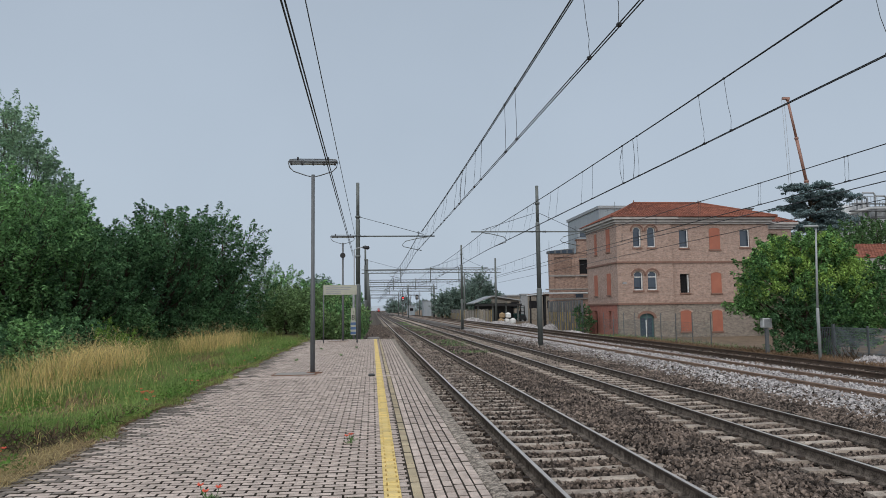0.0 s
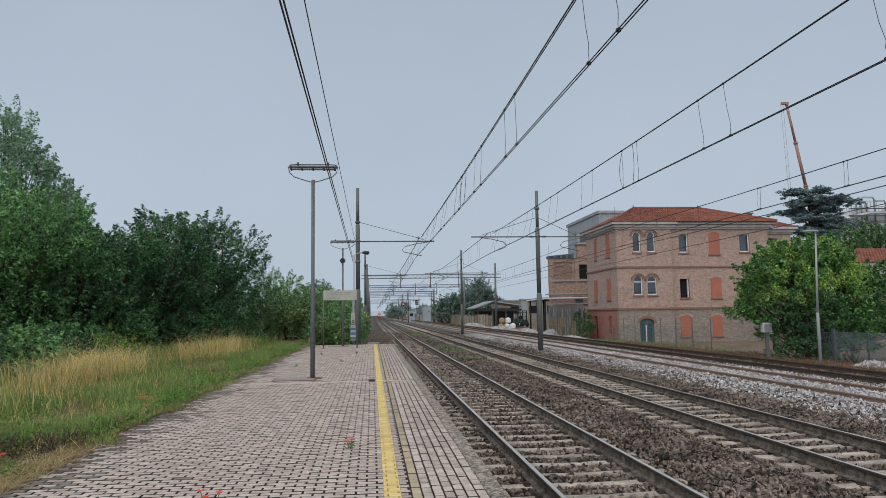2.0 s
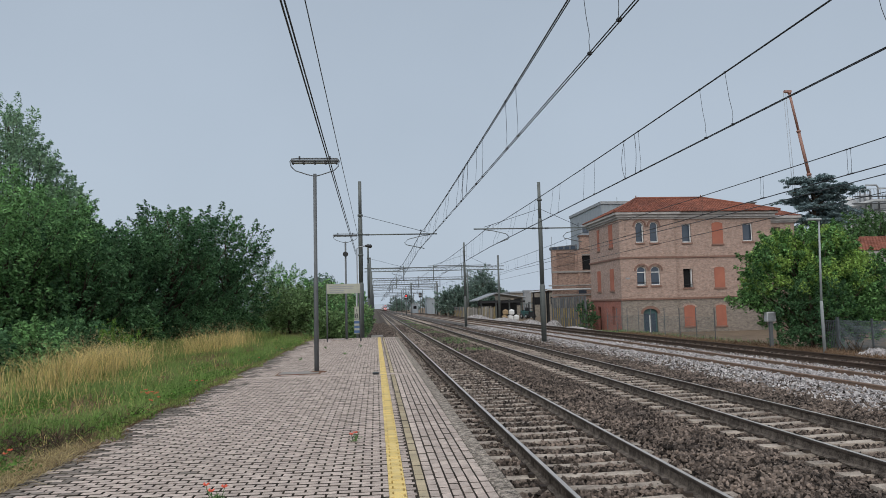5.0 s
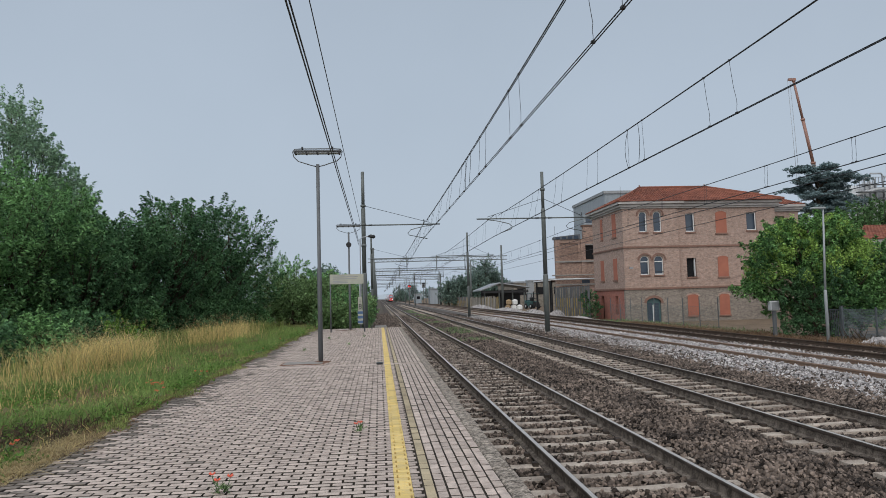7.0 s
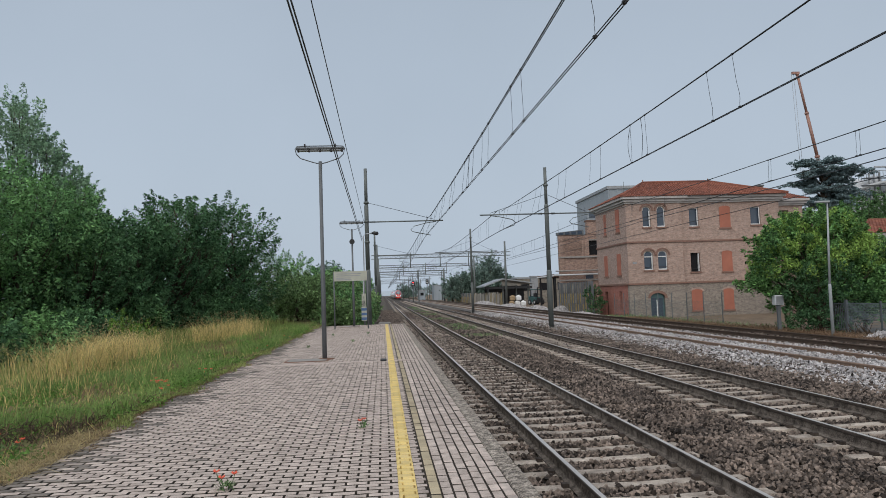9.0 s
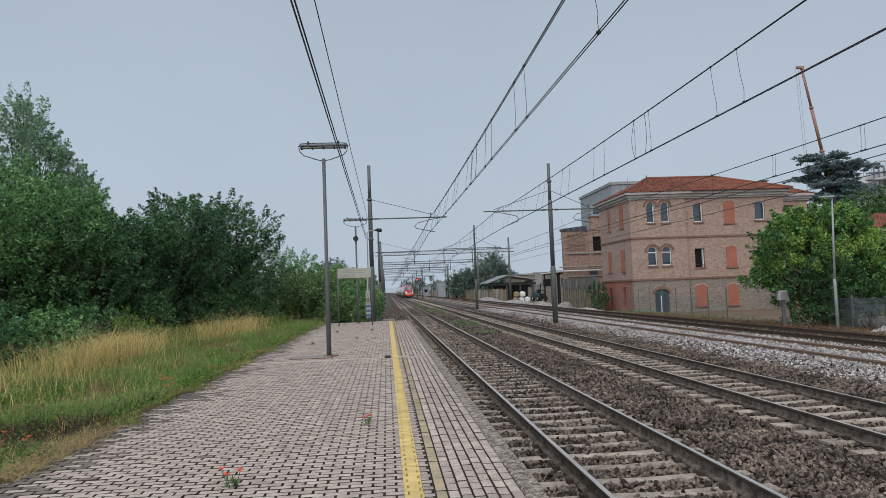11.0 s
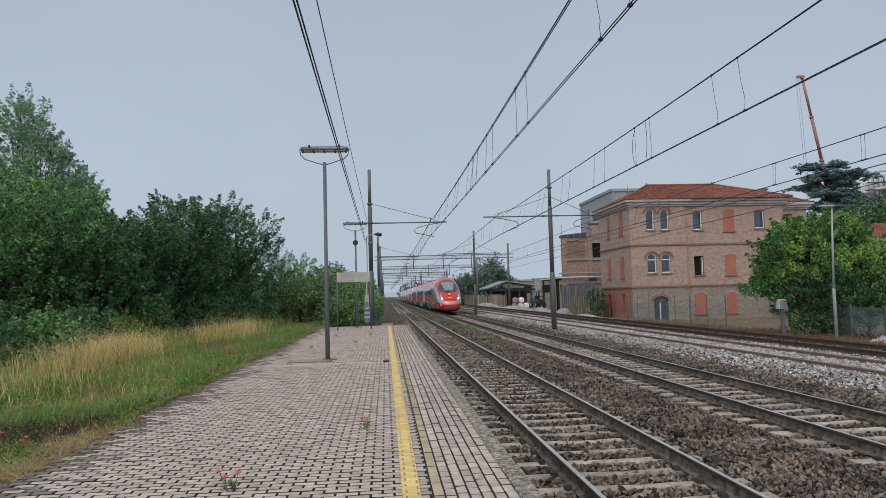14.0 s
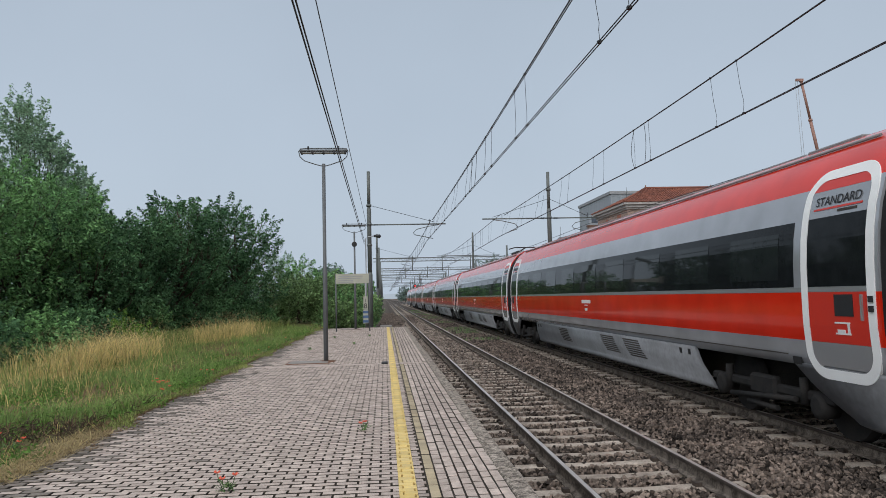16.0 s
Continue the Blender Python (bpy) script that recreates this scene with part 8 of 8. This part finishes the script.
def plant_works():
    """Pale process plant far on the street side: tanks, pipe loops, walkways."""
    w = empty("process_plant", pose(84, 120, -1.5))
    for x, r, h in ((3.2, 1.3, 21.0), (6.2, 1.5, 21.6), (9.6, 1.5, 20.6), (13.2, 1.8, 22.0), (18.0, 2.2, 21.5)):
        part("tank", newtube([(x, 1, 0), (x, 1, h - 0.5), (x, 1, h), (x, 1, h + 0.25)], [r, r, r * 0.8, r * 0.2], 20), "tube", w)
        part("tank_ring", newtube([(x, 1, h - 1.8), (x, 1, h - 1.65)], r + 0.06, 20), "galv", w)
        for k in range(6):
            part("rail_post", newbox(x - r + k * r * 0.4, x - r + k * r * 0.4 + 0.07, -r, -r + 0.07, h - 0.4, h + 0.8), "galv", w)
        part("handrail", newbox(x - r - 0.1, x + r + 0.1, -r, -r + 0.08, h + 0.74, h + 0.82), "galv", w)
    for x, h, d in ((4.4, 22.4, 2.0), (5.4, 23.2, 2.6), (8.0, 22.6, 2.2), (11.2, 23.6, 2.4)):
        part("pipe_loop", newtube([(x, -0.6, 12), (x, -0.6, h - 0.4), (x + 0.25, -0.6, h), (x + d - 0.25, -0.6, h), (x + d, -0.6, h - 0.4), (x + d, -0.6, 18)], 0.16, 8), "galv", w)
    for k in range(4):
        part("walkway", newbox(1.5 + 0.3 * k, 16, -2.2, -1.4, 17.0 + 1.3 * k, 17.12 + 1.3 * k), "pole_grey", w)
    part("duct", newtube([(-2, -1.6, 18.2), (6, -1.6, 20.2), (14, -1.6, 20.4)], 0.3, 8), "tube", w)
    part("low_block", newbox(0.5, 24, 2.5, 9, 0, 18.5), "concrete", w)
    tagged(w, "pale industrial plant with tanks, pipes and railings", "factory")


plant_works()


# ---- concrete post fence and creepers before the works ----

M["panel_ochre"] = material("ochre_panel", (0.40, 0.30, 0.13), 0.9, second=(0.17, 0.135, 0.08), scale=2.5, fine=25, coords="World", bump=0.3)


def panel_fence(y0, y1, x, label, h=2.2, step=0.85):
    f = empty("panel_fence", pose(x, y0, -1.0))
    n = int((y1 - y0) / step)
    for k in range(n + 1):
        part("post", newbox(-0.09, 0.09, k * step - 0.07, k * step + 0.07, 0, h + 0.12), "pole_grey", f)
    for k in range(n):
        for i in range(3 if k % 3 else 2):
            part("slab", newbox(-0.025, 0.025, k * step + 0.072, (k + 1) * step - 0.072, 0.04 + i * h / 3, (i + 1) * h / 3), "panel_ochre" if (k + i) % 3 != 1 and i < 2 else "panel", f)
    tagged(f, label, "fence")


panel_fence(62.3, 75.0, 18.9, "old concrete post and panel fence before the works", 3.0)


def slat_fence(y0, y1, x):
    """Upright concrete slats, uneven in height and tone, on two rails."""
    f = empty("slat_fence", pose(x, y0, -1.0))
    rng = random.Random(19)
    n = int((y1 - y0) / 0.62)
    for k in range(n):
        part("slat", newbox(-0.05, 0.05, k * 0.62, k * 0.62 + 0.44, 0, 2.15 + rng.uniform(-0.2, 0.25)), ("panel", "slat_pale", "panel_ochre")[rng.choice((0, 0, 1, 1, 2))], f)
    for z in (0.6, 1.7):
        part("rail", newbox(0.052, 0.12, 0, n * 0.62, z, z + 0.1), "pole_grey", f)
    tagged(f, "weathered fence of upright concrete slats along the yard", "fence")


M["slat_pale"] = material("pale_slat", (0.46, 0.43, 0.385), 0.9, second=(0.27, 0.25, 0.215), scale=2.5, fine=25, coords="World", spread=0.2, bump=0.2)
slat_fence(113.5, 156.0, 19.3)
panel_fence(160.0, 215.0, 20.0, "weathered slab fence farther along the line", 2.2, 2.2)
for i, (x, y, h) in enumerate(((19.15, 62.6, 2.7),)):
    tree("ivy_bush", x, y, -1.05, h, bushy(random.Random(30 + i), 0.6, h, 12, 0.35, 0.55, 0.15), 4500, 0.075, "leaf_dark", "dark ivy growing over the fence", 0.04, 170 + i, category="bush")


def wire_fence():
    f = empty("wire_mesh_fence", pose(18.9, 38.0, -1.0))
    for k in range(9):
        part("post", newbox(-0.02, 0.02, k * 2.3 - 0.02, k * 2.3 + 0.02, 0, 2.0), "pole_grey", f)
    bm = bmesh.new()
    for k in range(184):
        box(bm, -0.002, 0.002, k * 0.1 - 0.002, k * 0.1 + 0.002, 0.02, 1.5)
    for i in range(15):
        box(bm, -0.002, 0.002, 0, 18.4, 0.1 * i + 0.05, 0.1 * i + 0.054)
    part("wire_mesh", bm, "teal", f)
    tagged(f, "thin green wire mesh fence before the brick house", "fence")


wire_fence()


# ---- the timber yard ----
def rubble(name, x, y, rx, ry, h, n, mat, label, seed):
    rng = np.random.default_rng(seed)
    base = np.array([(1, 0, 0), (-1, 0, 0), (0, 1, 0), (0, -1, 0), (0, 0, 1), (0, 0, -1)], float)
    tri = np.array([(4, 0, 2), (4, 2, 1), (4, 1, 3), (4, 3, 0)])
    u = rng.normal(size=(n, 2)) * 0.5
    z = h * np.exp(-(u ** 2).sum(1) * 1.6) * rng.uniform(0.3, 1.0, n)
    c = np.stack([x + u[:, 0] * rx, y + u[:, 1] * ry, -0.95 + z], 1)
    v = (base[None] * (1 + rng.uniform(-0.4, 0.4, (n, 6, 1)))) * rng.uniform(0.03, 0.11, (n, 1, 1)) + c[:, None, :]
    f = tri[None] + (np.arange(n) * 6)[:, None, None]
    tagged(raw(name, v.reshape(-1, 3), f.reshape(-1, 3), mat, loop=3), label, "rubble", kind="stuff")


for k, (x, y, rx, ry, h, n) in enumerate(((18.3, 100, 1.6, 10, 0.6, 4200), (18.2, 82, 1.2, 6, 0.6, 3200), (18.8, 73, 1.0, 3, 0.7, 1800), (18.0, 125, 2, 14, 0.8, 3200), (17.9, 62, 0.6, 5, 0.3, 1800))):
    rubble("rubble_heap", x, y, rx, ry, h, n, "stone_pale", "heap of pale rubble and sand beside the siding", 50 + k)
rubble("gravel_heap", 18.75, 24.9, 0.7, 1.3, 0.4, 2600, "stone_pale", "low heap of pale gravel before the mesh fence", 60)


def litter():
    """Cut dry branches and straw at the siding's edge."""
    rng = np.random.default_rng(9)
    n = 15000
    y = rng.uniform(23, 50, n)
    x = 17.35 + np.abs(rng.normal(size=n)) * np.where(y < 36, 0.95, 0.6)
    p = np.stack([x, y, -0.96 + rng.uniform(0, 0.10, n)], 1)
    blades("dry_litter", p, rng.uniform(0.1, 0.4, n), 0.012, "litter_brown", "cut dry stalks along the siding", 1.3, 10)
    b = empty("branch_pile", pose(19.2, 27.0, -0.85, 0, 0, 80))
    r2 = random.Random(4)
    for _ in range(26):
        a = Vector((r2.uniform(-0.8, 0.8), r2.uniform(-0.3, 0.3), r2.uniform(0, 0.15)))
        d = Vector((r2.uniform(-0.5, 0.5), r2.uniform(-0.3, 0.3), r2.uniform(0.05, 0.6)))
        part("branch", newtube([a, a + d * 0.5 + Vector((0.05, 0, 0)), a + d], [0.022, 0.015, 0.008], 5), "bark", b)
    tagged(b, "pile of cut bare branches before the fence", "branches")


litter()
pts = np.array([(x, y, -1.0) for x, y in zip(np.random.default_rng(3).uniform(17.6, 20.4, 3500), np.random.default_rng(4).uniform(34, 57, 3500))])
blades("verge_grass", pts, np.random.default_rng(5).uniform(0.1, 0.45, len(pts)), 0.011, "leaf_hedge", "green verge grass before the brick house", 0.5, 12)


def forklift():
    """A large green forklift with its mast raised; its own origin on the ground."""
    M["machine_green"] = material("machine_green", (0.035, 0.105, 0.10), 0.5, second=(0.025, 0.07, 0.068), scale=2)
    f = empty("forklift")
    k = 1.15

    def q(x0, x1, y0, y1, z0, z1, bevel=0.0):
        return newbox(x0 * k, x1 * k, y0 * k, y1 * k, z0 * k, z1 * k, bevel=bevel)
    part("body", q(-0.6, 0.6, -0.9, 1.0, 0.35, 1.15, 0.06), "machine_green", f)
    part("counterweight", q(-0.6, 0.6, 1.0, 1.5, 0.4, 1.3, 0.1), "machine_green", f)
    for x in (-0.55, 0.55):
        for y in (-0.75, 0.85):
            part("cab_post", q(x - 0.04, x + 0.04, y - 0.04, y + 0.04, 1.15, 2.2), "dark", f)
        for y in (-0.7, 0.95):
            wheel = part("wheel", newtube([((x * 1.12 - 0.12) * k, y * k, 0.40 * k), ((x * 1.12 + 0.12) * k, y * k, 0.40 * k)], 0.40 * k, 16), "dark", f)
            part("rim", newtube([((x * 1.12 - 0.13) * k, y * k, 0.40 * k), ((x * 1.12 + 0.13) * k, y * k, 0.40 * k)], 0.18 * k, 12), "tube", wheel)
        part("mast_rail", q(x * 0.6 - 0.06, x * 0.6 + 0.06, -1.15, -1.03, 0.1, 2.55), "dark", f)
        part("fork", q(x * 0.5 - 0.06, x * 0.5 + 0.06, -2.2, -1.16, 0.3, 0.36), "dark", f)
    for z in (0.7, 1.5, 2.45):
        part("mast_beam", q(-0.38, 0.38, -1.13, -1.05, z, z + 0.09), "dark", f)
    part("cab_roof", q(-0.62, 0.62, -0.85, 0.95, 2.2, 2.29, 0.02), "machine_green", f)
    part("seat", q(-0.25, 0.25, 0.1, 0.5, 1.15, 1.7, 0.05), "dark", f)
    part("carriage", q(-0.5, 0.5, -1.2, -1.156, 0.4, 1.0), "dark", f)
    tagged(f, "green forklift truck moving slowly in the yard", "forklift")
    return f


FORKLIFT = forklift()
M["bag_orange"] = material("bag_orange", (0.40, 0.29, 0.17), 0.8)


def big_bag(x, y, z, mat, label):
    b = empty("bulk_bag", pose(x, y, z))
    bm = newbox(-0.42, 0.42, -0.42, 0.42, 0, 0.8, bevel=0.15)
    part("sack", bm, mat, b)
    part("neck", newtube([(0, 0, 0.78), (0, 0, 0.9)], [0.24, 0.1], 10), mat, b)
    tagged(b, label, "bag", group="bulk bags")


for k, (x, y, z) in enumerate(((20.6, 112, 0), (21.6, 112.4, 0), (22.5, 112, 0), (20.8, 112.2, 0.9), (21.8, 112.3, 0.9))):
    big_bag(x, y, YARD - 0.25 + z, "bag_orange" if k in (0, 3) else "white", "orange bulk bag stacked in the yard" if k in (0, 3) else "white bulk bag stacked in the yard")


def far_masts():
    for k, (x, y) in enumerate(((9.72, 190), (9.72, 225), (-0.8, 190), (9.72, 262), (-0.8, 262), (9.72, 330), (-0.8, 330))):
        mast(x, y, -0.78, 8.2, (7.0,), "catenary masts")


far_masts()


# ---- signals and boards ----
def colour_signal(x, y, z, reds):
    s = empty("railway_signal", pose(x, y, 0))
    part("post", newtube([(0, 0, -0.8), (0, 0, z - 0.4)], 0.09, 8), "mast", s)
    part("backboard", newbox(-0.45, 0.45, -0.02, 0.04, z - 0.7, z + 0.7, bevel=0.08), "dark", s)
    part("hood", newbox(-0.3, 0.3, -0.25, -0.022, z + 0.3, z + 0.34), "dark", s)
    for i, dz in enumerate((0.35, -0.1)):
        for d in (-0.18, 0.18):
            part("lens", newtube([(d, -0.03, z + dz - 0.1), (d, -0.06, z + dz - 0.1)], 0.12, 12), "signal_red" if i == 0 and reds else "white", s)
    tagged(s, "railway signal with a black board showing red", "signal")


colour_signal(8.9, 205, 4.6, True)
colour_signal(13.0, 205, 5.0, False)


M["board"] = material("faded_board", (0.44, 0.44, 0.37), 0.7, second=(0.34, 0.34, 0.29), scale=3)


def platform_board():
    b = empty("notice_board", pose(-1.44, 32.2, 0))
    for x in (-0.74, 0.76):
        part("post", newtube([(x, 0, 0), (x, 0, 2.6)], 0.03, 8), "pole_grey", b)
    part("panel", newbox(-0.74, 0.76, -0.05, -0.03, 2.16, 2.60), "board", b, "pale panel with illegible lines")
    for z in (2.47, 2.38, 2.28, 2.21):
        part("writing_bar", newbox(-0.62, 0.30 + 0.3 * math.sin(z * 90), -0.054, -0.05, z, z + 0.035), "galv", b)
    tagged(b, "long pale notice board on two posts at the platform end", "sign")
    m = empty("marker_post", pose(-0.98, 37.0, -0.2))
    part("post", newtube([(0, 0, 0), (0, 0, 2.7)], 0.035, 8), "galv", m)
    part("panel", newbox(-0.11, 0.11, -0.05, -0.03, 1.12, 1.78), "board", m)
    M["marker_blue"] = material("marker_blue", (0.08, 0.16, 0.33), 0.5)
    for k in range(3):
        part("blue_band", newbox(-0.14, 0.14, -0.055, -0.032, 0.42 + 0.24 * k, 0.55 + 0.24 * k), "marker_blue", m)
    part("white_band", newbox(-0.135, 0.135, -0.052, -0.034, 0.38, 1.10), "board", m)
    mt = Matrix.Translation((0, -0.056, 1.17)) @ pose(0, 0, 0, 90, 0, 0)
    text_on("number", "8", 0.36, "dark", m, mt)
    text_on("small_number", "1", 0.2, "dark", m, Matrix.Translation((0, -0.056, 1.50)) @ pose(0, 0, 0, 90, 0, 0))
    tagged(m, "white and blue kilometre marker board on a post", "sign")
    l = empty("end_lamp", pose(-0.95, 38.2, -0.2))
    part("post", newtube([(0, 0, 0), (0, 0, 4.9), (0.12, 0, 5.0), (0.5, 0, 5.05)], 0.03, 8), "galv", l)
    part("lamp_head", newtube([(0.45, 0, 5.05), (0.75, 0, 5.02), (0.82, 0, 5.0)], [0.06, 0.11, 0.04], 10), "dark", l)
    tagged(l, "small lamp on a bent pole at the platform end", "lamp")


platform_board()


def platform_end():
    """Earth ramp and concrete slabs past the platform end."""
    bm = bmesh.new()
    box(bm, P_LEFT, -1.3, P_END + 0.01, P_END + 6, -1.0, -0.22)
    e = bmobj("end_ramp", bm, "grass_soil")
    tagged(e, "earth ramp past the end of the platform", "ground", kind="structure")
    for k in range(4):
        s = bmobj("concrete_slab", newbox(-0.4 + 0.02 * k, 0.5, 42.2 + 2.2 * k, 44.0 + 2.2 * k, -0.75, -0.5 + 0.06 * (k % 2), bevel=0.03), "concrete")
        tagged(s, "loose concrete slab beside the track", "slab", group="concrete slabs")


platform_end()
motions()
